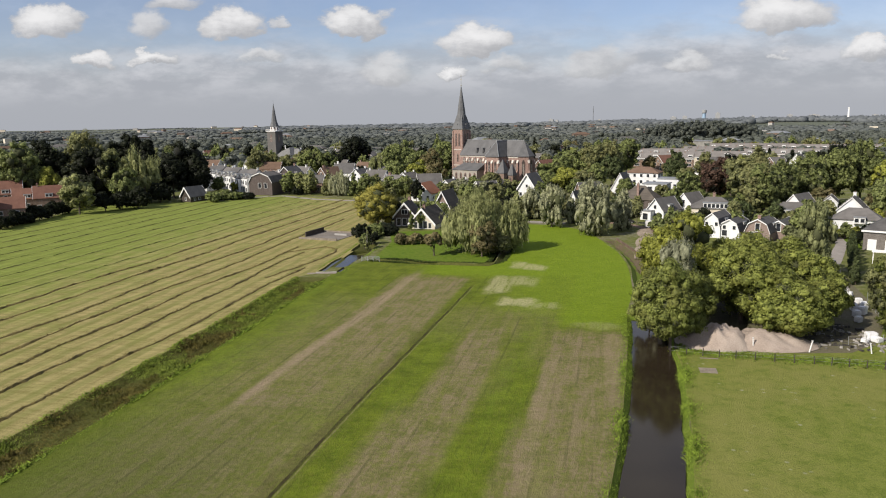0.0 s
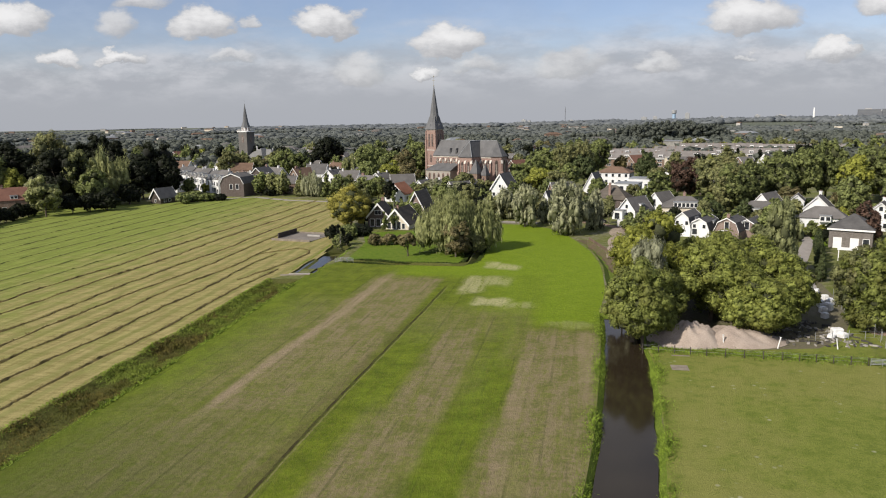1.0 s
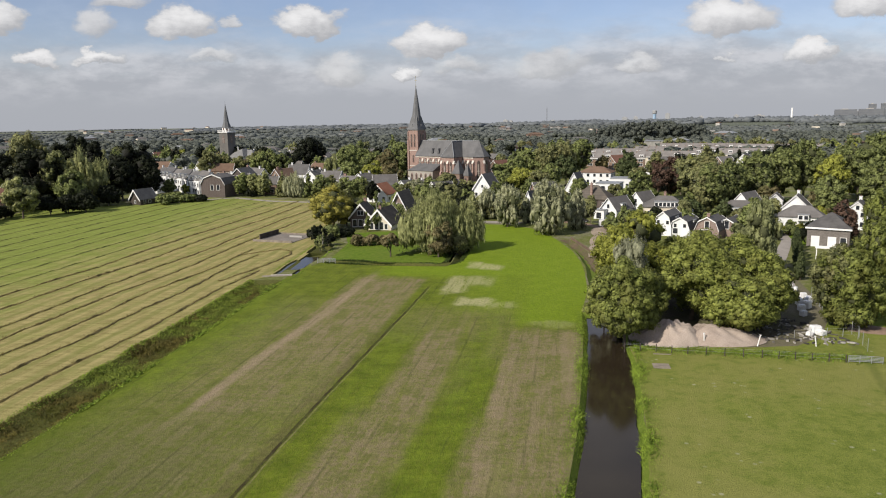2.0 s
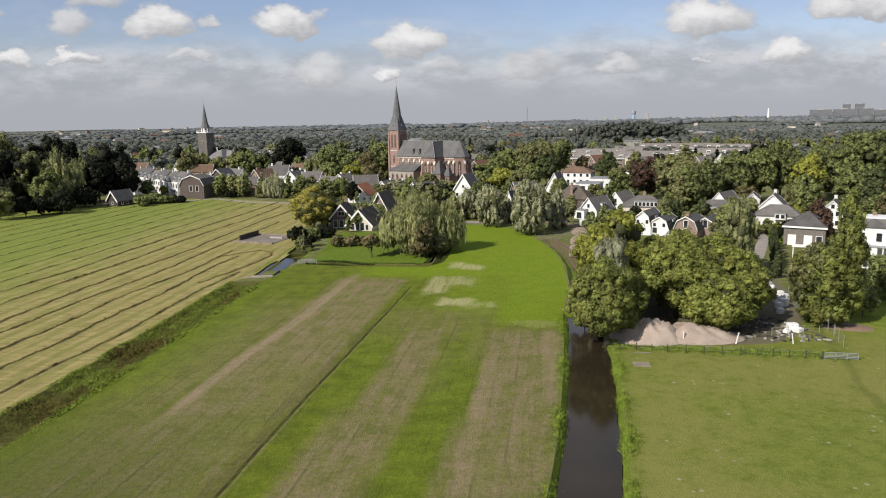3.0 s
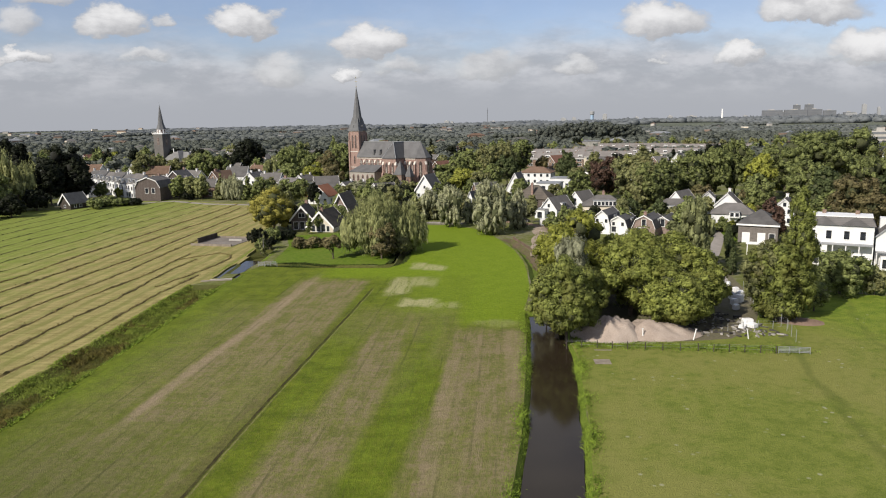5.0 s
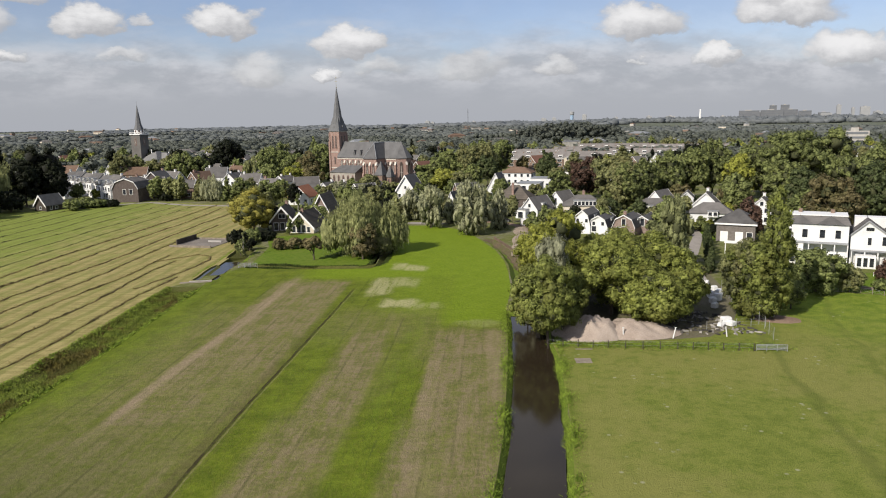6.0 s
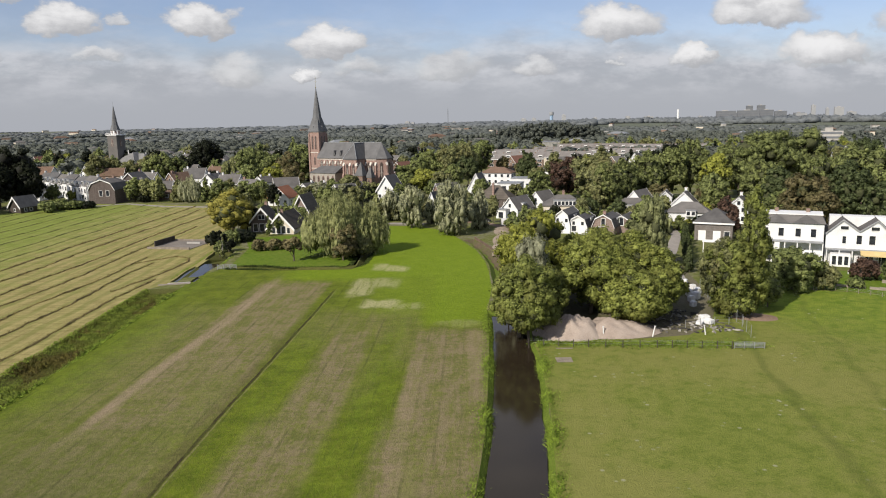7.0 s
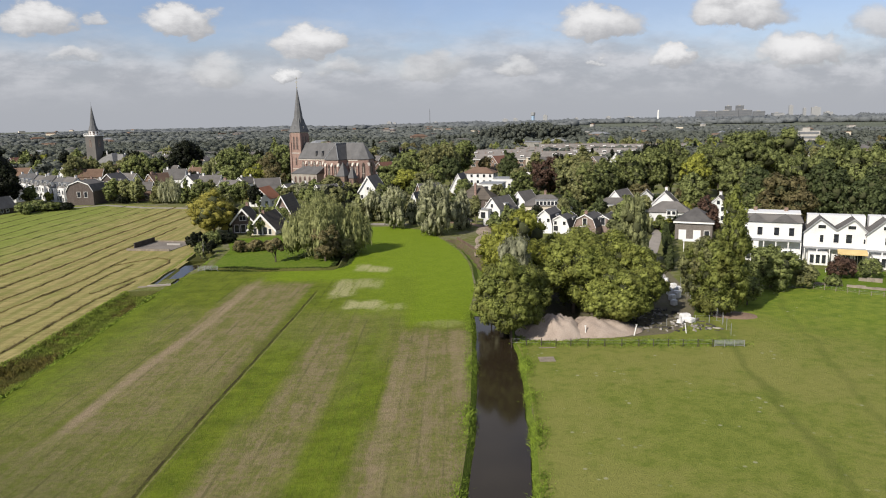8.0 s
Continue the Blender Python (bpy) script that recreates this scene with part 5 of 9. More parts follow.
def home(x, y, ridge, w, turn, l, eave, wall, roof, label, style="gable", **keys):
    HOMES.append((x, y, max(w, l) / 2))
    k = 1 + 0.35 * l / math.hypot(x, y)     # the given place is the foot of the near wall
    x, y = x * k, y * k
    return house(label, x, y, turn, w, l, eave, ridge, wall, roof, style, **keys)


# gambrel row beyond the yard trees
for i, (x, y, h, w, wall, label) in enumerate((
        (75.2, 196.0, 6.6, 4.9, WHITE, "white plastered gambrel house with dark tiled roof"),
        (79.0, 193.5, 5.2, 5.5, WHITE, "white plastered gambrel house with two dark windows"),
        (84.7, 189.4, 5.7, 6.5, ROSE_BRICK, "red brick gambrel house with white verge boards"),
        (91.1, 191.5, 4.9, 5.3, ROSE_BRICK, "red brick gambrel house behind a birch"))):
    home(x, y, h, w * 0.98, -40, 9.5, h * 0.42, wall, DARK_TILE, label, "gambrel",
         wins=[("front", -1.3, h * 0.5, 0.8, 1.0), ("front", 1.3, h * 0.5, 0.8, 1.0), ("front", -1.2, 0.8, 1.3, 1.5), ("left", 0, 0.9, 1.3, 1.3)] if i < 2 else
         [("front", 0, h * 0.46, 1.1, 2.1), ("front", -1.4, 0.8, 1.2, 1.5), ("left", 0, 0.9, 1.3, 1.3)], dormers=(("right", 1.0, 2.2, 1.3, h * 0.55),))
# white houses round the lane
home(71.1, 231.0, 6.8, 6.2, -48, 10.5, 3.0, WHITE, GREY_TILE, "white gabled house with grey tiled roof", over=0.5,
     wins=[("front", 0, 3.6, 0.9, 1.2), ("front", 0.6, 0.3, 2.4, 1.9), ("left", -2, 0.9, 1.2, 1.2), ("right", 2, 0.9, 1.2, 1.2)], dormers=(("right", 0, 2.4, 1.2, 3.6),))
home(66.6, 231.1, 4.0, 3.8, -48, 5, 2.9, WHITE, LEAD, "low white garage with a flat roof", "flat", chimneys=0, wins=[("front", 0, 0.2, 1.8, 2.0)], name="garage")
home(87.1, 231.1, 6.9, 13.5, -20, 9, 3.6, CREAM, GREY_TILE, "long house with a wide white dormer", "hip", chimneys=1, dormers=(("front", 0.5, 7.5, 1.7, 3.6),))
home(84.5, 245.1, 6.9, 6.5, -50, 9, 3.2, WHITE, GREY_TILE, "white gabled house beside a long dormer house")
home(91.8, 224.8, 4.4, 3.4, -10, 6, 3.0, WHITE, GREY_TILE, "small white gabled outhouse", chimneys=0)
home(71.6, 260.7, 8.1, 13.1, -30, 10, 3.4, DARK_BRICK, THATCH, "large dark thatched house", "hip", chimneys=1)
home(85.6, 288.4, 8.9, 9.4, -28, 9, 6.2, WHITE, LEAD, "white flat-roofed villa with dark glazing", "flat", chimneys=0,
     wins=[("front", -1.8, 3.6, 1.6, 1.7), ("front", 2.4, 3.2, 1.8, 2.4), ("front", 0, 0.4, 3.0, 2.2), ("left", 0, 3.4, 1.4, 1.5), ("right", 1, 3.4, 1.4, 1.8)])
home(89.8, 322.6, 10.7, 14.6, -30, 9, 8.2, WHITE, BROWN_TILE, "tall house with a brown hipped roof", "hip")
home(94.9, 301.5, 10.1, 8.4, -28, 9, 7.0, WHITE, LEAD, "white flat-roofed house block", "flat", chimneys=0)
home(73.3, 293.4, 10.4, 7.1, -30, 9, 4.0, WHITE, GREY_TILE, "white house with grey roof behind willows")
home(47.0, 249.2, 7.8, 3.6, -35, 9, 3.6, WHITE, DARK_TILE, "narrow white house with a black tiled roof", wins=[("front", 0, 3.7, 0.9, 1.1), ("front", 0, 0.6, 1.1, 1.6)])
home(56.6, 278.2, 8.0, 8.9, -80, 9, 3.2, BROWN_BRICK, DARK_TILE, "brown house with a black tiled roof")
home(114.5, 230.4, 7.5, 6.8, -50, 10, 3.6, WHITE, GREY_TILE, "white gabled house with a grey roof", wins=[("front", 0, 3.7, 1.4, 1.0), ("left", 0, 1, 1.2, 1.2)])
home(107.4, 220.5, 6.2, 12.6, -22, 7, 2.8, CREAM, GREY_TILE, "low bungalow with a grey roof and white dormer", "hip", dormers=(("front", -2.0, 3.0, 1.4, 2.7),))
home(123.3, 228.7, 7.1, 4.1, -30, 8, 5.2, WHITE, GREY_TILE, "white gabled house among trees")
home(119.9, 210.1, 8.7, 7.5, -34, 9, 5.0, WHITE, GREY_TILE, "white house with a broad plain gable", wins=[("left", 0, 1, 1.2, 1.2)])
home(113.7, 196.5, 7.2, 11.7, -30, 7, 4.3, WHITE, GREY_TILE, "house with a long grey roof and white dormer", "hip", dormers=(("front", 0.5, 2.8, 1.5, 3.5),), chimneys=0,
     wins=[("front", -3, 0.8, 1.6, 1.4), ("front", 1.5, 0.8, 2.4, 1.4)])
coach = home(107.5, 172.3, 8.3, 9.5, -38, 9, 4.9, GREY_BRICK, DARK_TILE, "dark brick coach house with white doors", "hip", chimneys=0,
             wins=[("front", 3.4, 1.0, 1.3, 1.6), ("left", 0, 1, 1.2, 1.4)])
for o in (-2.8, 0.9):
    door(coach, (9.5, 9), "front", o, 1.9, 2.7, TRIM)
bm = bmesh.new()
for s in (-1, 1):
    box(bm, -5.2, 5.2, s * 4.93 - 0.05, s * 4.93 + 0.05, 4.5, 4.92)
part("fascia", bm, TRIM, coach, "white fascia board")
home(146.6, 204.6, 4.9, 7.9, -38, 10, 4.6, BROWN_BRICK, DARK_TILE, "brown house behind the villas", "hip")
home(131.3, 197.8, 7.9, 5.6, -38, 9, 5.4, WHITE, GREY_TILE, "white gabled house half hidden by shrubs")
home(151.4, 178.3, 8.3, 9.9, -38, 12, 6.5, BRICK, RED_TILE, "house with a bright red tiled roof", "hip")
# farmhouses on the garden plot
home(-11.0, 226.6, 7.4, 6.6, -9, 9, 3.5, DARK_BRICK, THATCH, "dark farmhouse gable with white verge boards", over=0.7, verge=0.75,
     wins=[("front", 0.0, 3.9, 1.9, 1.3, None, 1), ("front", -1.9, 0.3, 1.3, 2.2), ("front", 0.0, 0.3, 1.3, 2.2), ("front", 1.9, 0.3, 1.3, 2.2)])
home(-4.2, 220.4, 6.3, 8.0, -20, 11, 2.0, CREAM, THATCH, "broad low farmhouse with a thatched roof", over=0.8, verge=0.75,
     wins=[("front", -2.2, 0.2, 1.0, 1.9), ("front", -0.7, 0.2, 1.2, 2.2), ("front", 0.9, 0.2, 1.2, 2.2), ("front", 2.4, 0.3, 0.9, 1.6), ("front", 0.0, 3.4, 1.0, 0.9)])
home(1.6, 240.6, 9.4, 5.6, -20, 10, 4.2, ROSE_BRICK, THATCH, "farmhouse wing with pale verge boards", over=0.7, verge=0.7)
home(-6.6, 296.0, 7.4, 9.0, -24, 9.5, 3.2, WHITE, ORANGE_TILE, "white house with an orange tiled roof", "gable", barge=False, chimneys=0)
home(-5.7, 320.6, 9.0, 15.5, -84, 10, 3.0, CREAM, GREY_TILE, "grey roofed bungalow with a white gable", over=0.5)
home(3.6, 319.2, 6.5, 6.5, -30, 9, 3.4, WHITE, GREY_TILE, "small white gabled village bungalow")
home(37.4, 302.9, 10.0, 8.2, -30, 10, 4.0, WHITE, GREY_TILE, "grey roofed house with white verge boards", verge=0.8, over=0.6)
home(19.0, 314.6, 5.9, 8.8, -70, 9, 3.2, WHITE, DARK_TILE, "white house with dark roof below the church")
# the shed at the field's far edge
home(-105.4, 306.6, 6.2, 6.0, -30, 8.5, 2.4, DARK_TIMBER, SLATE, "dark timber shed with white verge boards", chimneys=0, over=0.6, verge=0.8, wins=[("right", 0.5, 0.7, 1.2, 1.0), ("right", -2.0, 0.6, 0.9, 1.4), ("front", 0, 0.7, 0.8, 1.0)], name="shed")
# west side of the village
home(-79.6, 330.0, 10.2, 11.6, -16, 12, 6.0, DARK_BRICK, GREY_TILE, "dark brick end house with two white windows", "gambrel", chimneys=1, verge=0.40,
     wins=[("front", -0.4, 3.4, 1.4, 2.2), ("front", 2.6, 3.4, 1.4, 2.2), ("left", -3, 3.4, 1.2, 1.8), ("left", 2, 3.4, 1.2, 1.8), ("left", -3, 0.6, 1.2, 1.8), ("left", 2, 0.6, 1.2, 1.8)])
home(-71.6, 344.0, 11.8, 10.0, -16, 12, 7.0, DARK_BRICK, GREY_TILE, "tall dark brick house with a white gable coping", verge=0.45)


def row_house(k, x, y):
    """One of a street row: white front with bay, dormers and grey roof."""
    HOMES.append((x, y, 5.5))
    eave, ridge = (6.3, 10.2) if k % 2 else (6.8, 10.8)
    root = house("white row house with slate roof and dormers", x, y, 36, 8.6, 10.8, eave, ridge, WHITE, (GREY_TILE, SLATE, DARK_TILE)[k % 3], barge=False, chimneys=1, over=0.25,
                 dormers=(("left", -2.7, 2.6, 1.9, eave + 0.1), ("left", 2.7, 2.6, 1.9, eave + 0.1)),
                 wins=[("left", o, z, 1.25, 1.8) for o in (-4.2, 0.0, 4.2) for z in (0.7, 3.8)] + [("front", -2.0, 3.8, 1.1, 1.6), ("front", 2.0, 3.8, 1.1, 1.6)], group="white row houses")
    bm = bmesh.new()
    box(bm, -5.5, -4.31, -3.6, -1.0, 0, eave - 0.3)
    bay = part("bay", bm, TRIM, root, "white two-storey bay")
    for z in (0.8, 3.9):
        f, g = window_mesh(1.6, 1.7, TRIM, 1)
        ob = attach("bay_window", f, bay, m=pose(0, 0, 0, 0, 0, 270) @ pose(2.3, -5.504, z))
        attach("pane", g, ob)
    bm = bmesh.new()
    box(bm, -5.7, -4.31, -0.6, 4.9, 3.1, 3.3)
    balcony = part("balcony", bm, TRIM, root, "white balcony on posts")
    bm = bmesh.new()
    box(bm, -5.66, -5.58, -0.6, 4.9, 4.1, 4.2)
    for j in range(9):
        box(bm, -5.66, -5.58, -0.6 + j * 0.68, -0.52 + j * 0.68, 3.3, 4.1)
    part("railing", bm, TRIM, balcony)


for k in range(6):
    row_house(k, -88.6 - 6.4 * k, 344.5 + 8.8 * k)
home(-129.6, 409.7, 12.0, 12.7, 72, 12, 6.0, WHITE, BROWN_TILE, "white house with a brown tiled roof", wins=[("left", k * 2.6, z, 1.1, 1.6) for k in (-1, 0, 1) for z in (0.7, 3.2)])
home(-116.0, 355.3, 8.8, 8.7, -20, 9, 4.5, WHITE, GREY_TILE, "white house behind dark trees", "hip")
for i, (x, y, h, l) in enumerate(((-73.6, 343.4, 9.3, 11.0), (-69.4, 359.7, 10.6, 12.6), (-58.8, 338.5, 7.9, 8.0), (-56.0, 363.6, 9.9, 11.5), (-49.0, 368.7, 11.4, 10.4), (-40.1, 361.1, 9.0, 11.3), (-31.1, 348.0, 9.2, 9.8), (-22.0, 341.0, 7.2, 9.6),
                                  (-98.7, 419.7, 9.7, 13.4), (-113.9, 447.8, 10.0, 13.7), (-86.8, 425.6, 9.2, 13.5), (-74.5, 423.3, 9.2, 12.1), (-60.8, 429.1, 10.0, 12.2), (-42.9, 417.5, 9.0, 13.1), (-28.2, 392.1, 7.9, 11.0), (-16.3, 363.4, 6.8, 9.6), (13.8, 335.6, 5.2, 7.9), (25.8, 339.2, 4.8, 8.0))):
    wall, roof, words = ((WHITE, GREY_TILE, "white village house with a long grey roof"), (BROWN_BRICK, BROWN_TILE, "brown village house with a long brown roof"), (WHITE, GREY_TILE, "white village house with a low grey roof"),
                         (WHITE, DARK_TILE, "white village house with a dark roof"), (BROWN_BRICK, GREY_TILE, "brown brick house with a grey roof"))[i * 7 % 5]
    home(x, y, h, 7.6, (70, 52, 84, -40, 75, -25)[i % 6], l, h * 0.6, wall, roof, words, dormers=(("left", 0.5, 2.0, 1.2, h * 0.55),) if i % 2 else (), chimneys=1 + i % 2)
# red-roofed houses at the west edge
home(-146.4, 242.6, 8.9, 6.6, 116, 11, 5.4, BROWN_BRICK, RED_TILE, "brown brick house with a red tiled roof", wins=[("left", -2, 0.9, 1.8, 1.4), ("left", -2, 3.3, 1.8, 1.2), ("left", 3, 3.3, 1.4, 1.2), ("front", 0, 3.2, 1.2, 1.2)])
home(-152.6, 235.5, 9.6, 6.6, 116, 12, 5.4, BROWN_BRICK, RED_TILE, "brown brick house with a red tiled roof")
for px_x, px_y, h, w in ((-176.9, 293.8, 10.5, 11.8), (-165.3, 288.6, 7.9, 10.4), (-154.0, 283.6, 9.3, 10.6), (-146.7, 301.9, 8.0, 8.9)):
    home(px_x, px_y, h, 8.0, 117, w, h * 0.52, BROWN_BRICK, RED_TILE, "row house with red roof and white dormer", dormers=(("left", 0, 2.6, 1.3, h * 0.56),))


# ---- white villas along the pasture ----
def veranda(root, x0, x1, y, depth, z):
    bm = bmesh.new()
    box(bm, x0, x1, y - depth, y - 0.01, z, z + 0.18)
    part("veranda_roof", bm, LEAD, root)
    n = max(2, round((x1 - x0) / 2.6))
    for i in range(n + 1):
        px = x0 + 0.12 + (x1 - x0 - 0.24) * i / n
        bm = bmesh.new()
        box(bm, px - 0.1, px + 0.1, y - depth + 0.05, y - depth + 0.25, 0, z)
        part("veranda_post", bm, TRIM, root)


def make_villa(x, y, h, w, turn):
    """Two storeys, grey mansard with two hipped front gables."""
    eave, l = h * 0.842, 9.0
    HOMES.append((x, y, w / 2))
    root = thing("villa", "white two-storey villa with grey mansard roof and veranda", "house", pose(x, y, 0, 0, 0, turn), "white villas")
    bm = bmesh.new()
    box(bm, -w / 2, w / 2, -l / 2, l / 2, -0.3, eave)
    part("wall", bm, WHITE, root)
    bm = bmesh.new()
    a = [bm.verts.new((sx * (w / 2 + 0.35), sy * (l / 2 + 0.35), eave)) for sx, sy in ((-1, -1), (1, -1), (1, 1), (-1, 1))]
    b = [bm.verts.new((sx * (w / 2 - 0.5), sy * (l / 2 - 1.6), h)) for sx, sy in ((-1, -1), (1, -1), (1, 1), (-1, 1))]
    bm.faces.new(a[::-1])
    bm.faces.new(b)
    for i in range(4):
        bm.faces.new((a[i], a[(i + 1) % 4], b[(i + 1) % 4], b[i]))
    roof = part("roof", bm, GREY_TILE, root)
    bm = bmesh.new()
    box(bm, -w / 2 + 0.3, w / 2 - 0.3, -l / 2 + 1.4, l / 2 - 1.4, h, h + 0.22)
    part("roof_edge", bm, TRIM, roof)
    for s in (-0.26, 0.22):
        bm = bmesh.new()
        k = [bm.verts.new(c) for c in ((s * w - 2.8, -l / 2 - 0.42, eave + 0.03), (s * w + 2.8, -l / 2 - 0.42, eave + 0.03), (s * w, -l / 2 + 1.0, h + 0.1), (s * w, 0, h + 0.1), (s * w - 2.8, 0, eave + 0.03), (s * w + 2.8, 0, eave + 0.03))]
        for f in ((0, 1, 2), (1, 5, 3, 2), (0, 2, 3, 4), (0, 4, 5, 1), (4, 3, 5)):
            bm.faces.new([k[i] for i in f])
        part("front_gable", bm, DARK_TILE, roof)
    for s in (-0.27, 0.24):
        bm = bmesh.new()
        box(bm, s * w - 0.4, s * w + 0.4, 1.0, 1.8, eave, h + 1.0)
        part("chimney", bm, BROWN_BRICK, root)
    for s in (-0.42, -0.17, 0.1, 0.34):
        window(root, (w, l), "front", s * w, eave - 3.0, 1.05, 1.8)
    for s in (-0.3, 0.0, 0.3):
        window(root, (w, l), "front", s * w, 0.3, 1.9, 2.2, bars=1)
    for s in (-2, 2):
        for z in (0.9, eave - 2.6):
            window(root, (w, l), "left", s, z, 1.1, 1.7)
    veranda(root, -w / 2, w / 2, -l / 2, 2.4, eave - 4.0)
    bm = bmesh.new()
    box(bm, -w * 0.30, -w * 0.18, -l / 2 - 2.3, -l / 2 - 0.05, 0, eave - 4.05)
    part("bay", bm, TRIM, root, "white glazed bay")
    for z in (0.8,):
        f, g = window_mesh(1.1, 1.5, TRIM, 1)
        ob = attach("window", f, root, m=pose(-w * 0.24, -l / 2 - 2.304, z))
        attach("pane", g, ob)


def make_twin(x, y, h, w, turn, awning):
    """White house with two pointed front gables and glazed ground floor."""
    eave, l = h * 0.68, 9.0
    HOMES.append((x, y, w / 2))
    root = thing("twin_house", "white twin-gabled house with glazed sun room" + (" and yellow awning" if awning else ""), "house", pose(x, y, 0, 0, 0, turn), "white villas")
    bm = bmesh.new()
    q = w / 4
    prism(bm, [(-w / 2, -0.3), (w / 2, -0.3), (w / 2, eave), (q, h - 0.1), (0, eave + 0.6), (-q, h - 0.1), (-w / 2, eave)], -l / 2, l / 2)
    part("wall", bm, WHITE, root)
    line = [(-w / 2 - 0.25, eave - 0.2), (-q, h), (0, eave + 0.7), (q, h), (w / 2 + 0.25, eave - 0.2)]
    bm = bmesh.new()
    prism(bm, line + [(px, pz + 0.2) for px, pz in line[::-1]], -l / 2 - 0.3, l / 2 + 0.3)
    part("roof", bm, GREY_TILE, root)
    bm = bmesh.new()
    prism(bm, [(px, pz - 0.08) for px, pz in line] + [(px, pz + 0.24) for px, pz in line[::-1]], -l / 2 - 0.38, -l / 2 - 0.31)
    part("bargeboard", bm, GREY_TRIM, root)
    bm = bmesh.new()
    box(bm, -w * 0.44, w * 0.46, l / 2 - 3.0, l / 2 + 0.5, eave, h + 0.15)
    part("back_extension", bm, WHITE, root)
    for s in (-1, 1):
        window(root, (w, l), "front", s * q * 1.02 - 0.4 * s, h - 2.05, 1.5, 0.75)
    for s, ww, hh in ((-0.22, 0.7, 1.6), (0.0, 1.0, 1.9), (0.22 - 0.03, 1.15, 1.9), (0.42, 0.35, 1.0)):
        window(root, (w, l), "front", s * w, eave - 2.0, ww, hh)
    for s in (-0.34, -0.16, 0.16, 0.34):
        window(root, (w, l), "front", s * w, 0.2, 1.7, 2.3, bars=1)
    veranda(root, -w / 2 + 0.2, w / 2 - 0.2, -l / 2, 1.6, 3.35)
    bm = bmesh.new()
    box(bm, -w * 0.42, -w * 0.12, -l / 2 - 3.2, -l / 2 - 0.05, 0, 2.7)
    part("sun_room", bm, TRIM, root, "white glazed sun room")
    for s in (-0.36, -0.27, -0.18):
        f, g = window_mesh(w * 0.06, 1.9, TRIM, 0)
        ob = attach("window", f, root, m=pose(s * w, -l / 2 - 3.204, 0.4))
        attach("pane", g, ob)
    if awning:
        bm = bmesh.new()
        prism(bm, [(0.0, 3.5), (-2.2, 2.85), (-2.2, 2.62), (0.0, 3.33)], 0.02 * w, 0.46 * w, pose(0, -l / 2 - 1.6, 0, 0, 0, 90) @ Matrix.Diagonal((1, -1, 1, 1)))
        part("awning", bm, AWNING, root, "yellow cloth awning")


def back(x, y, h, w, k=4.5):
    d = math.hypot(x, y)
    return x * (1 + k / d), y * (1 + k / d), h, w


make_villa(*back(106.9, 141.2, 10.6, 12.7), -37)
make_twin(*back(118.3, 134.8, 9.75, 13.0), -37, True)
make_twin(*back(127.5, 126.7, 9.95, 13.6), -37, False)


# ---- rows of houses farther off ----
def terrace(x, y, turn, units, unit_w, eave, ridge, wall, roof, label):
    w, l = units * unit_w, 9.0
    HOMES.append((x, y, w / 2))
    root = thing("terrace", label, "terrace", pose(x, y, 0, 0, 0, turn), "terraces beyond the village")
    bm = bmesh.new()
    prism(bm, [(-l / 2, -0.3), (l / 2, -0.3), (l / 2, eave), (0, ridge - 0.05), (-l / 2, eave)], -w / 2, w / 2, pose(0, 0, 0, 0, 0, 90))
    part("wall", bm, wall, root)
    bm = bmesh.new()
    line = [(-l / 2 - 0.4, eave - 0.3), (0, ridge), (l / 2 + 0.4, eave - 0.3)]
    prism(bm, line + [(px, pz + 0.2) for px, pz in line[::-1]], -w / 2 - 0.2, w / 2 + 0.2, pose(0, 0, 0, 0, 0, 90))
    part("roof", bm, roof, root)
    bm = bmesh.new()
    box(bm, -w / 2 - 0.2, w / 2 + 0.2, -l / 2 - 0.55, -l / 2 - 0.42, eave - 0.45, eave - 0.05)
    part("fascia", bm, TRIM, root, "white fascia board")
    for i in range(0, units, 2):
        px = -w / 2 + unit_w * (i + 0.6)
        bm = bmesh.new()
        box(bm, px - 1.4, px + 1.4, -l / 2 + 0.9, -1.2, eave + 0.5, eave + 2.3)
        dm = part("dormer", bm, TRIM, root)
        f, g = window_mesh(2.2, 0.9, TRIM, 1)
        ob = attach("dormer_window", f, dm, m=pose(px, -l / 2 + 0.896, eave + 0.95))
        attach("pane", g, ob)
    for i in range(units):
        px = -w / 2 + unit_w * (i + 0.5)
        for z in (0.8, 3.5):
            window(root, (w, l), "front", px, z, unit_w * 0.5, 1.5, bars=1)
        bm = bmesh.new()
        box(bm, px - unit_w / 2 - 0.3, px - unit_w / 2 + 0.3, -0.3, 0.3, ridge - 0.5, ridge + 0.8)
        part("chimney", bm, BROWN_BRICK, root)


for i, (x, y, w0, n) in enumerate(((164.8, 535.2, 90, 12), (219.5, 558.4, 90, 12), (241.6, 505.2, 90, 11), (140.4, 479.9, 90, 9), (178.7, 488.3, 80, 9),
                                   (257.6, 607.6, 80, 12), (304.1, 563.1, 80, 12))):
    terrace(x, y, -12 - 3 * i, n, 5.4, 5.6, 9.2, (CREAM, BROWN_BRICK)[i % 2], DULL_TILE, "long terrace of row houses with dull tiled roofs")


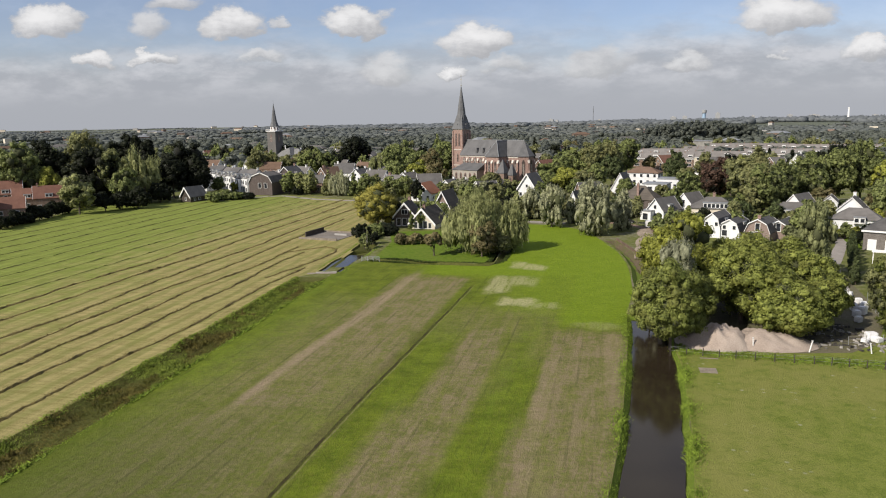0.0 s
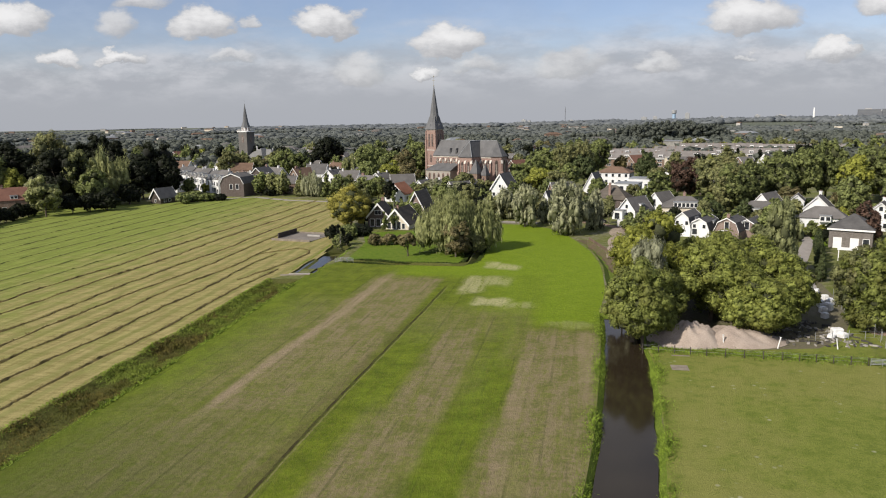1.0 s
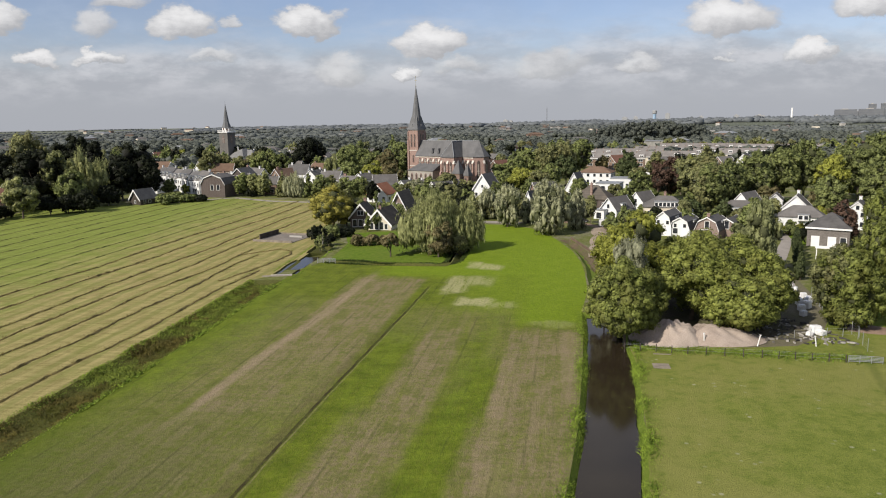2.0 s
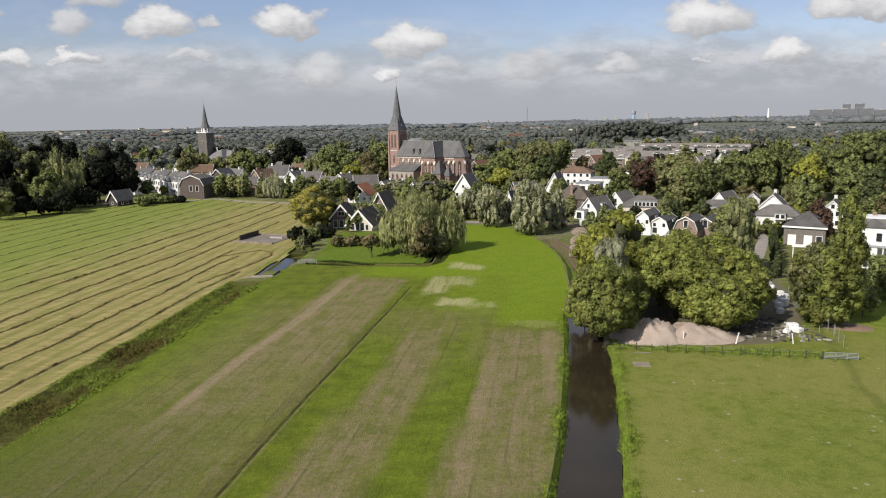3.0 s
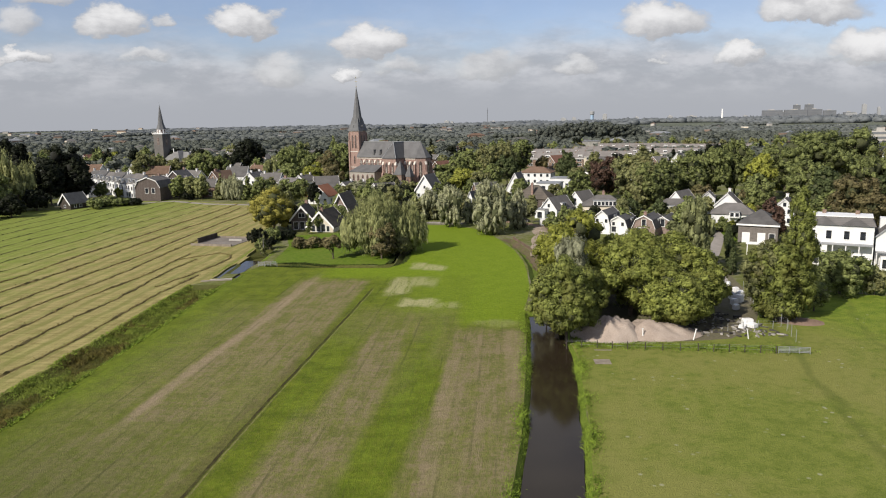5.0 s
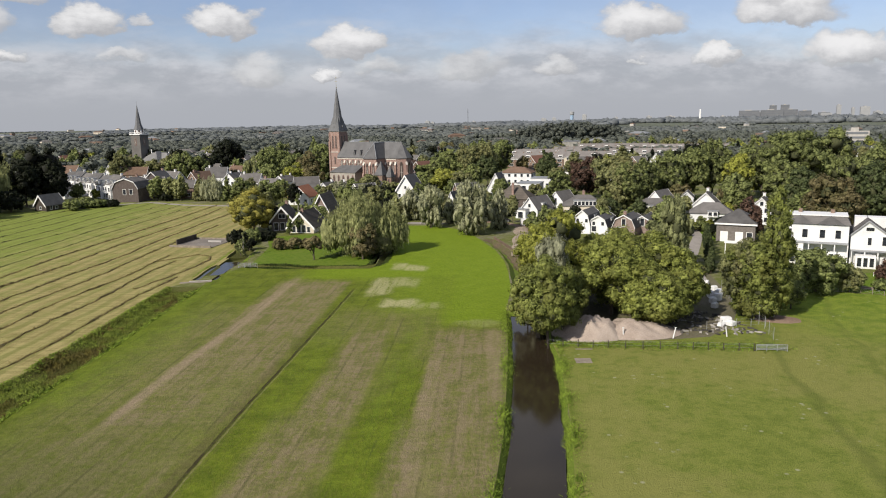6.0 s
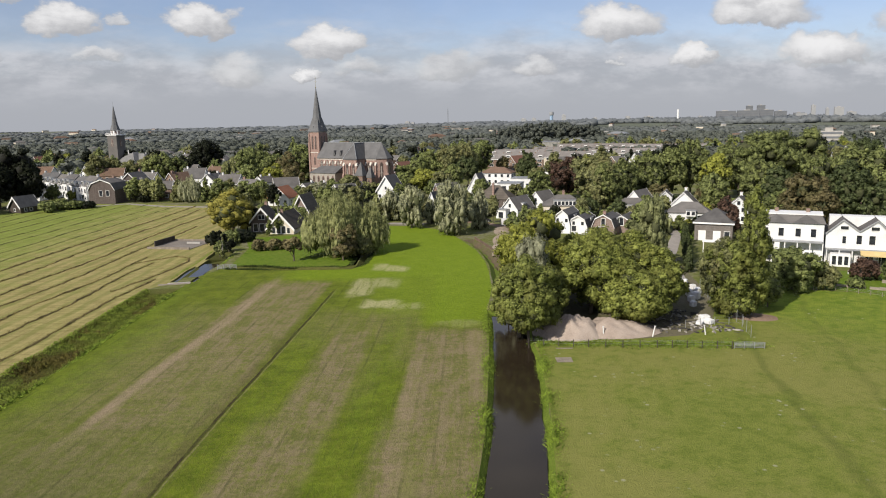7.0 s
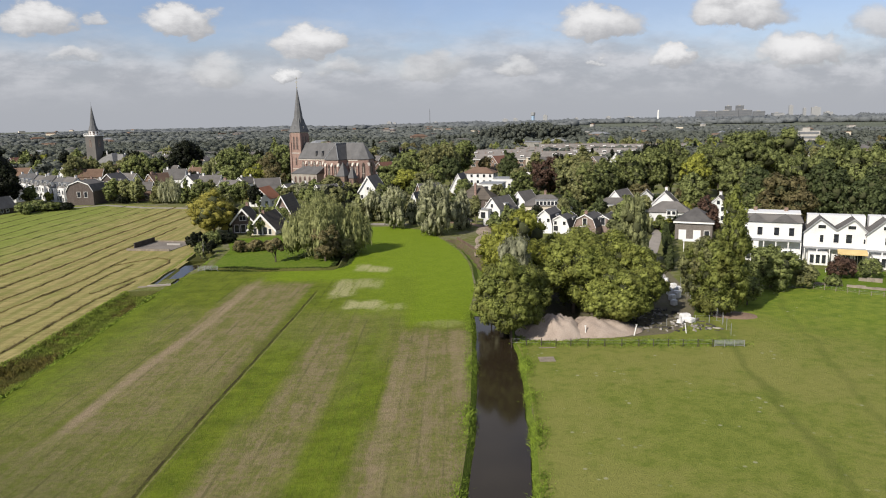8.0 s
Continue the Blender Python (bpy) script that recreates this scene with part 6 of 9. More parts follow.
# ---- more roofs among the village trees ----
def scatter_homes():
    rng = random.Random(11)
    kinds = []
    specs = [(8, 10, 3.2, 8.4, WHITE, GREY_TILE, "white village house with a grey tiled roof"), (7.5, 9, 3.0, 7.6, CREAM, BROWN_TILE, "plain village house with a brown tiled roof"),
             (8, 11, 5.2, 9.4, BROWN_BRICK, RED_TILE, "brick village house with a red tiled roof"), (9, 9, 5.4, 8.8, BROWN_BRICK, GREY_TILE, "brick village house with a grey tiled roof")]
    for k in range(95):
        az, d = rng.uniform(-33, 45), rng.uniform(300, 700) ** 1.0
        x, y = d * math.sin(radians(az)), d * math.cos(radians(az))
        if az < -8 and d < 350 or any(math.hypot(x - a, y - b) < 13 + r for a, b, r in HOMES):
            continue
        if 0 < x < 62 and 330 < y < 400 or -165 < x < -90 and 540 < y < 600:
            continue
        turn = rng.choice((-35, -50, 40, -80)) + rng.uniform(-8, 8)
        i = rng.randrange(4)
        if az > 27 and d < 480:
            continue
        HOMES.append((x, y, 6))
        if len(kinds) <= i or kinds[i] is None:
            kinds += [None] * (i + 1 - len(kinds))
            w, l, e, r, wall, roof, label = specs[i]
            kinds[i] = house(label, x, y, turn, w, l, e, r, wall, roof)
        else:
            copy_thing(kinds[i], pose(x, y, 0, 0, 0, turn))


scatter_homes()


# ---- trees and shrubs that stand out ----
def grow(x, y, h, w, shape, mat, label, count=None, size=None, name="tree", **keys):
    d = math.hypot(x, y)
    HOMES.append((x, y, w * 0.35))
    size = size or (0.18 if d < 145 else 0.24 if d < 200 else 0.40)
    count = count or int(min(26000 if d < 200 else 2400 if shape == "bush" else 5600, 2.6 * w * (h + w * 0.5) / (size * size) * (2.0 if shape == "willow" else 1.3)))
    return plant(name, label, "shrub" if shape == "bush" else "tree", pose(x, y, 0, 0, 0, (x * 37 + y * 11) % 360), shape, h, w, mat, count, size, int(x * 13 + y * 7 + 1000),
                 n=keys.pop("n", 36), trunk=keys.pop("trunk", max(0.12, w * 0.03)), **keys)


# by the canal and the builder's yard
grow(31.9, 103.0, 12.6, 10.6, "low", LEAF_ALDER, "broad leafy tree hanging over the canal", n=68)
grow(36.8, 106.8, 10.7, 8.1, "low", LEAF_ALDER, "broad leafy tree beside the sand heap", n=60)
grow(47.6, 112.5, 13.2, 12.9, "round", LEAF_OLIVE, "broad leafy tree behind the sand heap", n=72)
grow(51.5, 103.8, 9.4, 10.7, "low", LEAF_OLIVE, "low leafy tree over the yard rubble", n=60)
grow(56.1, 116.1, 11.7, 12.1, "round", LEAF_OLIVE, "leafy tree in the yard", n=64)
grow(57.3, 106.9, 9.0, 8.5, "round", LEAF_OLIVE, "low leafy tree at the edge of the yard", n=52)
grow(50.0, 109.2, 9.9, 8.2, "round", LEAF_OLIVE, "leafy tree over the sand heap")
grow(59.4, 113.8, 10.6, 9.2, "round", LEAF_OLIVE, "leafy tree beside the drive")
grow(51.5, 121.5, 12.7, 14.4, "round", LEAF_OLIVE, "tall leafy tree at the back of the yard", n=68)
grow(48.1, 131.5, 9.7, 9.8, "round", LEAF_OLIVE, "leafy tree at the back of the yard")
grow(39.9, 119.5, 16.6, 13.2, "round", LEAF_FRESH, "tall yellow-green tree on the canal bank", n=68)
grow(36.4, 110.3, 13.2, 7.5, "plume", LEAF_SILVER, "grey-leaved willow on the canal bank", n=68)
grow(33.8, 115.1, 8.6, 4.1, "bush", LEAF_SILVER, "grey bush on the canal bank", name="shrub")
grow(74.2, 141.8, 14.2, 8.7, "plume", LEAF_BIRCH, "feathery birch beside the lane", bark=PALE_BARK, n=68)
grow(73.8, 147.6, 11.3, 7.7, "round", LEAF_BIRCH, "birch beside the lane", bark=PALE_BARK)
grow(32.5, 100.2, 9.0, 7.9, "bush", LEAF_ALDER, "dense leafy bush leaning over the canal", name="shrub", n=48)
# poplar group in the pasture's corner
grow(72.4, 104.4, 22.0, 6.8, "column", LEAF_ALDER, "tall swaying poplar with shaggy foliage", lean=1.2, n=60, bark=PALE_BARK)
grow(69.7, 105.6, 13.6, 9.6, "round", LEAF_ALDER, "poplar growing beside a taller one", lean=-0.6, n=44)
grow(68.3, 106.8, 13.2, 7.9, "round", LEAF_DULL, "shrubby tree with rusty seed heads", n=28)
grow(69.5, 105.0, 5.4, 6.9, "bush", LEAF_ALDER, "dense shrub at the foot of the poplars", name="shrub")
grow(78.4, 108.5, 5.2, 4.6, "bush", LEAF_MID, "dense shrub beside the poplars", name="shrub")
for x, y, h, w, mat, label in ((102.6, 116.6, 1.8, 3.0, LEAF_MID, "low shrub by the villa garden"),
                               (109.3, 121.9, 4.3, 5.4, LEAF_COPPER, "dark red shrub on a garden lawn"), (114.6, 120.2, 3.9, 4.4, LEAF_MID, "fresh green shrub on a garden lawn"),
                               (122.1, 143.5, 4.5, 6.5, LEAF_FRESH, "climber over a garden pergola"), (117.1, 115.2, 3.4, 4.4, LEAF_MID, "shrub at the garden fence")):
    grow(x, y, h, w, "bush", mat, label, name="shrub")
for k in range(11):
    grow(80.2 + 1.9 * k, 137.5 + 3.55 * k, 5.6 - 0.9 * (k % 3 == 1), 2.3, "column", LEAF_WOOD, "tall dark conifer of a hedge beside the drive", n=20, count=3200, group="conifer hedge")
for x, y in ((106.5, 192.6), (109.6, 194.0), (112.8, 195.4), (116.0, 196.6)):
    grow(x, y, 2.0, 3.8, "bush", LEAF_FRESH, "bright green clipped garden hedge shrub", name="shrub")
grow(90.6, 118.6, 8.4, 10.2, "low", LEAF_MID, "dense spreading tree by the villa garden", n=40, trunk=0.22)
grow(96.4, 117.0, 4.6, 5.0, "bush", LEAF_DULL, "dull green shrub by the villa garden", name="shrub")
# garden of the farmhouses
for x, y, h, w in ((-8.9, 235.8, 7.5, 4.0), (-6.1, 239.9, 7.4, 4.5), (-2.1, 238.0, 6.8, 4.1), (0.1, 232.0, 7.8, 4.3)):
    grow(x, y, h, w, "bush", LEAF_MID, "garden shrub beside the farmhouses", name="shrub")
grow(8.2, 179.2, 12.6, 15.6, "willow", LEAF_WILLOW, "large weeping willow on the ditch bank", n=54, trunk=0.6)
grow(15.3, 180.2, 12.6, 10.6, "willow", LEAF_WILLOW, "weeping willow on the ditch bank", n=40, trunk=0.5)
grow(9.4, 172.5, 8.2, 7.6, "round", LEAF_RUST, "rust-brown tree in front of a willow", n=28)
grow(14.2, 175.7, 5.0, 5.2, "bush", LEAF_DULL, "dull green scrub under the willow", name="shrub")
grow(-2.2, 174.9, 5.9, 5.2, "orchard", LEAF_RUST, "small brownish fruit tree on a lawn", n=18, trunk=0.2)
grow(-20.2, 224.7, 12.8, 15.4, "low", LEAF_YELLOW, "round tree with yellowing leaves", n=44, size=0.24)
grow(-16.5, 229.2, 8.3, 7.2, "round", LEAF_DARK, "dark tree behind a yellow one")
grow(-6.7, 219.7, 12.7, 3.1, "column", LEAF_MID, "slim birch before the farmhouse", bark=PALE_BARK, n=20)
grow(-4.5, 225.5, 9.8, 2.8, "column", LEAF_MID, "slim tree before the farmhouse", bark=PALE_BARK, n=20)
grow(-9.5, 216.6, 6.2, 2.4, "column", LEAF_MID, "young slim tree by the farmhouse", n=16)
for x, y, h, w, mat in ((-22.7, 200.1, 4.3, 5.3, LEAF_DARK), (-19.4, 206.8, 3.3, 5.5, LEAF_MID), (-15.4, 208.5, 2.3, 4.9, LEAF_DARK), (-20.5, 186.4, 4.2, 3.2, LEAF_MID), (-18.9, 193.2, 3.1, 3.3, LEAF_DARK)):
    grow(x, y, h, w, "bush", mat, "scrub along the ditch end", name="shrub")
for x, y, h, w in ((-10.9, 192.5, 2.5, 4.5), (-7.4, 192.2, 2.5, 4.5), (-4.2, 192.9, 2.3, 3.9)):
    grow(x, y, h, w, "bush", LEAF_RUST, "brownish garden hedge shrub", name="shrub")
grow(-19.6, 184.7, 5.9, 1.7, "column", LEAF_WILLOW, "half-bare small tree by the ditch", n=12, bark=PALE_BARK)
# pollards at the head of the field
for x, y, h, w, mat in ((30.0, 237.4, 9.4, 7.5, LEAF_GREYISH), (33.3, 219.2, 13.1, 8.3, LEAF_GREYISH), (42.7, 203.0, 14.6, 10.0, LEAF_GREYISH), (52.6, 210.5, 11.3, 7.1, LEAF_GREYISH), (51.1, 229.8, 9.8, 7.3, LEAF_WILLOW),
                        (40.7, 225.8, 7.9, 5.4, LEAF_GREYISH), (26.2, 243.4, 7.3, 7.6, LEAF_WILLOW)):
    grow(x, y, h * 0.90, w * 1.08, "plume", mat, "grey-green pollard willow at the field's head", n=30)
# dark hedge between the meadow and the red-roofed houses
grow(-141.6, 230.7, 4.4, 4.6, "bush", LEAF_DARK, "dark hedge shrub at the meadow edge", name="shrub", count=1500)
grow(-141.8, 234.4, 3.5, 4.7, "bush", LEAF_DARK, "dark hedge shrub at the meadow edge", name="shrub", count=1500)
grow(-141.9, 238.2, 5.4, 4.8, "bush", LEAF_DARK, "dark hedge shrub at the meadow edge", name="shrub", count=1500)
grow(-142.1, 242.2, 4.6, 4.8, "bush", LEAF_DARK, "dark hedge shrub at the meadow edge", name="shrub", count=1500)
grow(-141.5, 244.8, 3.7, 4.9, "bush", LEAF_DARK, "dark hedge shrub at the meadow edge", name="shrub", count=1500)
grow(-141.7, 248.9, 5.7, 4.9, "bush", LEAF_DARK, "dark hedge shrub at the meadow edge", name="shrub", count=1500)
grow(-141.9, 253.2, 4.8, 5.0, "bush", LEAF_DARK, "dark hedge shrub at the meadow edge", name="shrub", count=1500)
grow(-142.1, 257.7, 3.8, 5.0, "bush", LEAF_DARK, "dark hedge shrub at the meadow edge", name="shrub", count=1500)
grow(-142.3, 262.2, 6.0, 5.1, "bush", LEAF_DARK, "dark hedge shrub at the meadow edge", name="shrub", count=1500)
grow(-142.5, 267.0, 5.0, 5.2, "bush", LEAF_DARK, "dark hedge shrub at the meadow edge", name="shrub", count=1500)
grow(-142.7, 271.9, 4.0, 5.3, "bush", LEAF_DARK, "dark hedge shrub at the meadow edge", name="shrub", count=1500)
grow(-143.8, 278.9, 6.1, 5.4, "bush", LEAF_DARK, "dark hedge shrub at the meadow edge", name="shrub", count=1500)
grow(-144.1, 284.2, 5.3, 5.5, "bush", LEAF_DARK, "dark hedge shrub at the meadow edge", name="shrub", count=1500)
grow(-144.4, 289.8, 4.3, 5.6, "bush", LEAF_DARK, "dark hedge shrub at the meadow edge", name="shrub", count=1500)
grow(-143.6, 293.5, 6.6, 5.6, "bush", LEAF_DARK, "dark hedge shrub at the meadow edge", name="shrub", count=1500)
grow(-142.9, 297.4, 5.6, 5.7, "bush", LEAF_DARK, "dark hedge shrub at the meadow edge", name="shrub", count=1500)
grow(-142.1, 301.3, 4.5, 5.7, "bush", LEAF_DARK, "dark hedge shrub at the meadow edge", name="shrub", count=1500)
grow(-141.4, 305.3, 6.9, 5.8, "bush", LEAF_DARK, "dark hedge shrub at the meadow edge", name="shrub", count=1500)
# wood edge, garden trees and street trees
grow(-117.5, 334.0, 23.4, 20.9, "round", LEAF_DARK, "dark dense tree at the meadow edge")
grow(-109.4, 329.0, 16.4, 10.8, "round", LEAF_DARK, "dark dense tree among village houses")
grow(-120.0, 323.5, 16.5, 13.5, "round", LEAF_DARK, "dark dense tree at the meadow edge")
grow(-153.7, 358.5, 29.5, 20.1, "round", LEAF_DARK, "dark dense tree at the meadow edge")
grow(-142.8, 352.1, 25.2, 13.6, "round", LEAF_DARK, "dark dense tree at the meadow edge")
grow(-162.9, 332.2, 30.1, 19.0, "round", LEAF_DULL, "olive-green leafy tree at the meadow edge")
grow(-133.8, 296.2, 24.4, 11.7, "round", LEAF_WILLOW, "pale green willow-like tree at the meadow edge")
grow(-130.5, 318.0, 20.8, 16.1, "willow", LEAF_WILLOW, "pale green willow-like tree at the meadow edge")
grow(-127.2, 291.5, 15.1, 10.9, "round", LEAF_MID, "green leafy village tree at the meadow edge")
grow(-142.5, 297.6, 22.2, 20.6, "round", LEAF_DARK, "dark dense tree at the meadow edge")
grow(-177.8, 326.8, 25.4, 23.2, "round", LEAF_DARK, "dark dense tree at the meadow edge")
grow(-179.6, 306.2, 25.1, 22.1, "round", LEAF_MID, "green leafy village tree at the meadow edge")
grow(-167.7, 309.5, 14.9, 12.1, "round", LEAF_FRESH, "bright yellow-green tree at the meadow edge")
grow(-154.4, 302.9, 18.4, 13.3, "cone", LEAF_GREYISH, "grey-green tree at the meadow edge")
grow(-134.9, 268.0, 13.1, 11.7, "round", LEAF_WILLOW, "pale green willow-like tree at the meadow edge")
grow(-129.1, 276.3, 8.0, 7.1, "bush", LEAF_DARK, "dark dense shrub at the meadow edge", name="shrub")
grow(-125.0, 281.5, 7.0, 8.6, "bush", LEAF_DARK, "dark dense shrub at the meadow edge", name="shrub")
grow(-119.5, 283.9, 7.8, 9.6, "bush", LEAF_DARK, "dark dense shrub at the meadow edge", name="shrub")
grow(-119.0, 305.0, 8.0, 10.0, "bush", LEAF_DARK, "dark dense shrub at the meadow edge", name="shrub")
grow(-95.2, 311.8, 3.5, 10.2, "bush", LEAF_MID, "green leafy village shrub among village houses", name="shrub")
grow(-89.7, 313.4, 2.8, 10.2, "bush", LEAF_MID, "green leafy village shrub among village houses", name="shrub")
grow(-84.8, 314.8, 2.3, 8.6, "bush", LEAF_DARK, "dark dense shrub among village houses", name="shrub")
grow(-96.1, 303.1, 3.9, 6.4, "bush", LEAF_MID, "green leafy village shrub among village houses", name="shrub")
grow(-69.7, 330.7, 10.5, 7.4, "round", LEAF_MID, "green leafy village tree among village houses")
grow(-64.6, 329.7, 10.5, 6.8, "round", LEAF_WILLOW, "pale green willow-like tree among village houses")
grow(-59.9, 328.6, 10.2, 7.3, "round", LEAF_WILLOW, "pale green willow-like tree among village houses")
grow(-51.3, 326.0, 12.1, 7.2, "cone", LEAF_DULL, "olive-green leafy tree among village houses")
grow(-45.1, 322.9, 9.7, 9.7, "willow", LEAF_GREYISH, "grey-green tree among village houses")
grow(-39.2, 321.6, 10.7, 7.1, "cone", LEAF_MID, "green leafy village tree among village houses")
grow(-33.4, 320.3, 9.2, 9.0, "round", LEAF_MID, "green leafy village tree among village houses")
grow(-29.4, 322.7, 8.5, 7.6, "round", LEAF_DULL, "olive-green leafy tree among village houses")
grow(-20.6, 299.3, 10.1, 9.4, "round", LEAF_MID, "green leafy village tree among village houses")
grow(-15.3, 299.6, 10.0, 7.0, "round", LEAF_MID, "green leafy village tree among village houses")
grow(-10.3, 289.8, 8.9, 5.4, "round", LEAF_DARK, "dark dense tree among village houses")
grow(-108.9, 426.3, 16.1, 13.7, "round", LEAF_DULL, "olive-green leafy tree behind the village")
grow(-102.6, 433.0, 14.4, 12.5, "round", LEAF_DULL, "olive-green leafy tree behind the village")
grow(-90.7, 430.5, 13.0, 12.4, "round", LEAF_DULL, "olive-green leafy tree behind the village")
grow(-79.9, 422.5, 16.5, 11.4, "round", LEAF_DULL, "olive-green leafy tree behind the village")
grow(-73.7, 413.5, 18.0, 14.4, "round", LEAF_MID, "green leafy village tree behind the village")
grow(-64.4, 415.0, 15.3, 13.1, "round", LEAF_MID, "green leafy village tree behind the village")
grow(-54.4, 466.8, 22.8, 19.1, "round", LEAF_DARK, "dark dense tree behind the village")
grow(-60.9, 435.8, 14.3, 12.4, "round", LEAF_DARK, "dark dense tree behind the village")
grow(-35.7, 398.4, 14.4, 8.1, "willow", LEAF_WILLOW, "pale green willow-like tree behind the village")
grow(-29.5, 419.0, 17.1, 13.1, "round", LEAF_MID, "green leafy village tree behind the village")
grow(-24.1, 439.3, 19.6, 17.2, "round", LEAF_MID, "green leafy village tree behind the village")
grow(-13.0, 409.8, 15.4, 14.1, "round", LEAF_MID, "green leafy village tree behind the village")
grow(-5.0, 400.0, 17.5, 11.2, "round", LEAF_RUST, "tree turning rust-brown behind the village")
grow(1.3, 430.0, 20.9, 13.4, "round", LEAF_MID, "green leafy village tree behind the village")
grow(-24.1, 384.2, 11.6, 13.2, "round", LEAF_MID, "green leafy village tree among village houses")
grow(-11.9, 374.8, 12.0, 13.5, "round", LEAF_FRESH, "bright yellow-green tree among village houses")
grow(-3.2, 372.0, 10.6, 11.6, "round", LEAF_RUST, "tree turning rust-brown among village houses")
grow(5.8, 400.0, 17.4, 9.4, "round", LEAF_MID, "green leafy village tree behind the village")
grow(-2.2, 455.0, 24.7, 7.1, "column", LEAF_MID, "green leafy village tree behind the village")
grow(52.0, 376.4, 8.9, 10.7, "round", LEAF_MID, "green leafy village tree among village houses")
grow(62.1, 385.0, 13.0, 13.4, "round", LEAF_MID, "green leafy village tree among village houses")
grow(72.5, 393.4, 16.6, 15.6, "round", LEAF_MID, "green leafy village tree behind the village")
grow(81.3, 391.7, 17.8, 15.6, "round", LEAF_DULL, "olive-green leafy tree behind the village")
grow(94.4, 409.2, 18.8, 15.1, "round", LEAF_DULL, "olive-green leafy tree behind the village")
grow(108.3, 426.5, 19.4, 15.1, "round", LEAF_MID, "green leafy village tree behind the village")
grow(57.4, 325.0, 10.5, 14.4, "round", LEAF_FRESH, "bright yellow-green tree among village houses")
grow(61.5, 314.0, 9.5, 11.0, "round", LEAF_DULL, "olive-green leafy tree among village houses")
grow(49.0, 336.4, 9.3, 9.5, "round", LEAF_MID, "green leafy village tree among village houses")
grow(72.6, 337.3, 11.6, 9.7, "round", LEAF_MID, "green leafy village tree among village houses")
grow(82.2, 350.5, 14.7, 10.1, "round", LEAF_WOOD, "dark dense tree among village houses")
grow(105.0, 328.6, 17.7, 10.2, "round", LEAF_WOOD, "dark dense tree among village houses")
grow(106.9, 280.3, 15.8, 13.1, "round", LEAF_COPPER, "copper-leaved dark tree among village houses")
grow(91.9, 269.8, 12.4, 9.8, "round", LEAF_MID, "green leafy village tree among village houses")
grow(113.4, 309.9, 16.9, 11.3, "round", LEAF_DULL, "olive-green leafy tree among village houses")
grow(111.3, 262.4, 19.1, 17.8, "round", LEAF_DULL, "olive-green leafy tree among village houses")
grow(106.1, 237.3, 16.7, 11.4, "round", LEAF_PARK, "dark dense tree among village houses")
grow(126.8, 271.9, 16.4, 11.7, "willow", LEAF_WILLOW, "pale green willow-like tree among village houses")
grow(104.6, 238.0, 17.2, 11.0, "round", LEAF_DULL, "olive-green leafy tree among village houses")
grow(117.1, 248.8, 16.7, 10.7, "round", LEAF_PARK, "dark dense tree among village houses")
grow(130.7, 258.9, 18.6, 13.6, "round", LEAF_PARK, "dark green leafy tree among village houses")
grow(142.9, 263.8, 20.3, 14.0, "round", LEAF_PARK, "deep green leafy tree among village houses")
grow(155.3, 268.3, 21.2, 15.5, "round", LEAF_PARK, "dark green leafy tree among village houses")
grow(158.4, 254.8, 17.4, 11.7, "round", LEAF_FRESH, "bright yellow-green tree among village houses")
grow(131.2, 212.8, 13.6, 9.7, "round", LEAF_PARK, "deep green leafy tree among village houses")
grow(176.3, 267.1, 22.5, 17.5, "round", LEAF_PARK, "green leafy village tree among village houses")
grow(191.7, 268.6, 25.4, 23.2, "round", LEAF_PARK, "green leafy village tree among village houses")
grow(206.4, 270.2, 25.5, 22.3, "round", LEAF_PARK, "green leafy village tree among village houses")
grow(154.0, 221.8, 17.0, 12.6, "round", LEAF_PARK, "deep green tree among village houses")
grow(150.8, 205.6, 15.2, 11.9, "round", LEAF_WOOD, "deep green tree among village houses")
grow(132.7, 169.2, 16.3, 14.4, "round", LEAF_RUST, "tree turning rust-brown among village houses")
grow(145.8, 171.4, 18.2, 12.3, "round", LEAF_WOOD, "deep green leafy tree among village houses")
grow(170.5, 209.3, 20.0, 14.7, "round", LEAF_PARK, "green leafy village tree among village houses")
grow(190.6, 218.6, 20.6, 15.8, "round", LEAF_PARK, "green leafy village tree among village houses")
grow(183.3, 198.2, 21.5, 16.8, "round", LEAF_PARK, "green leafy village tree among village houses")
grow(138.8, 150.9, 19.1, 9.6, "round", LEAF_WOOD, "deep green tree among village houses")
grow(148.7, 155.3, 19.9, 10.1, "round", LEAF_WOOD, "dark dense tree among village houses")
grow(169.3, 170.1, 21.6, 15.0, "round", LEAF_PARK, "green leafy village tree among village houses")
grow(219.1, 246.8, 22.0, 15.4, "round", LEAF_WOOD, "deep green leafy tree among village houses")
grow(247.1, 288.7, 23.7, 4.7, "column", LEAF_WOOD, "deep green leafy tree among village houses")
grow(250.6, 285.7, 22.9, 4.1, "column", LEAF_WOOD, "deep green leafy tree among village houses")
grow(251.8, 291.2, 21.7, 4.2, "column", LEAF_WOOD, "deep green leafy tree among village houses")
grow(116.3, 180.8, 10.0, 6.0, "round", LEAF_COPPER, "copper-leaved dark tree among village houses")
grow(111.8, 171.9, 8.4, 4.5, "bush", LEAF_COPPER, "copper-leaved dark shrub among village houses", name="shrub")
grow(96.9, 191.9, 10.5, 6.7, "bush", LEAF_MID, "green leafy village shrub among village houses", name="shrub")
grow(87.6, 196.3, 7.7, 5.0, "bush", LEAF_MID, "green leafy village shrub among village houses", name="shrub")
grow(82.2, 198.7, 7.0, 2.7, "bush", LEAF_MID, "green leafy village shrub among village houses", name="shrub")
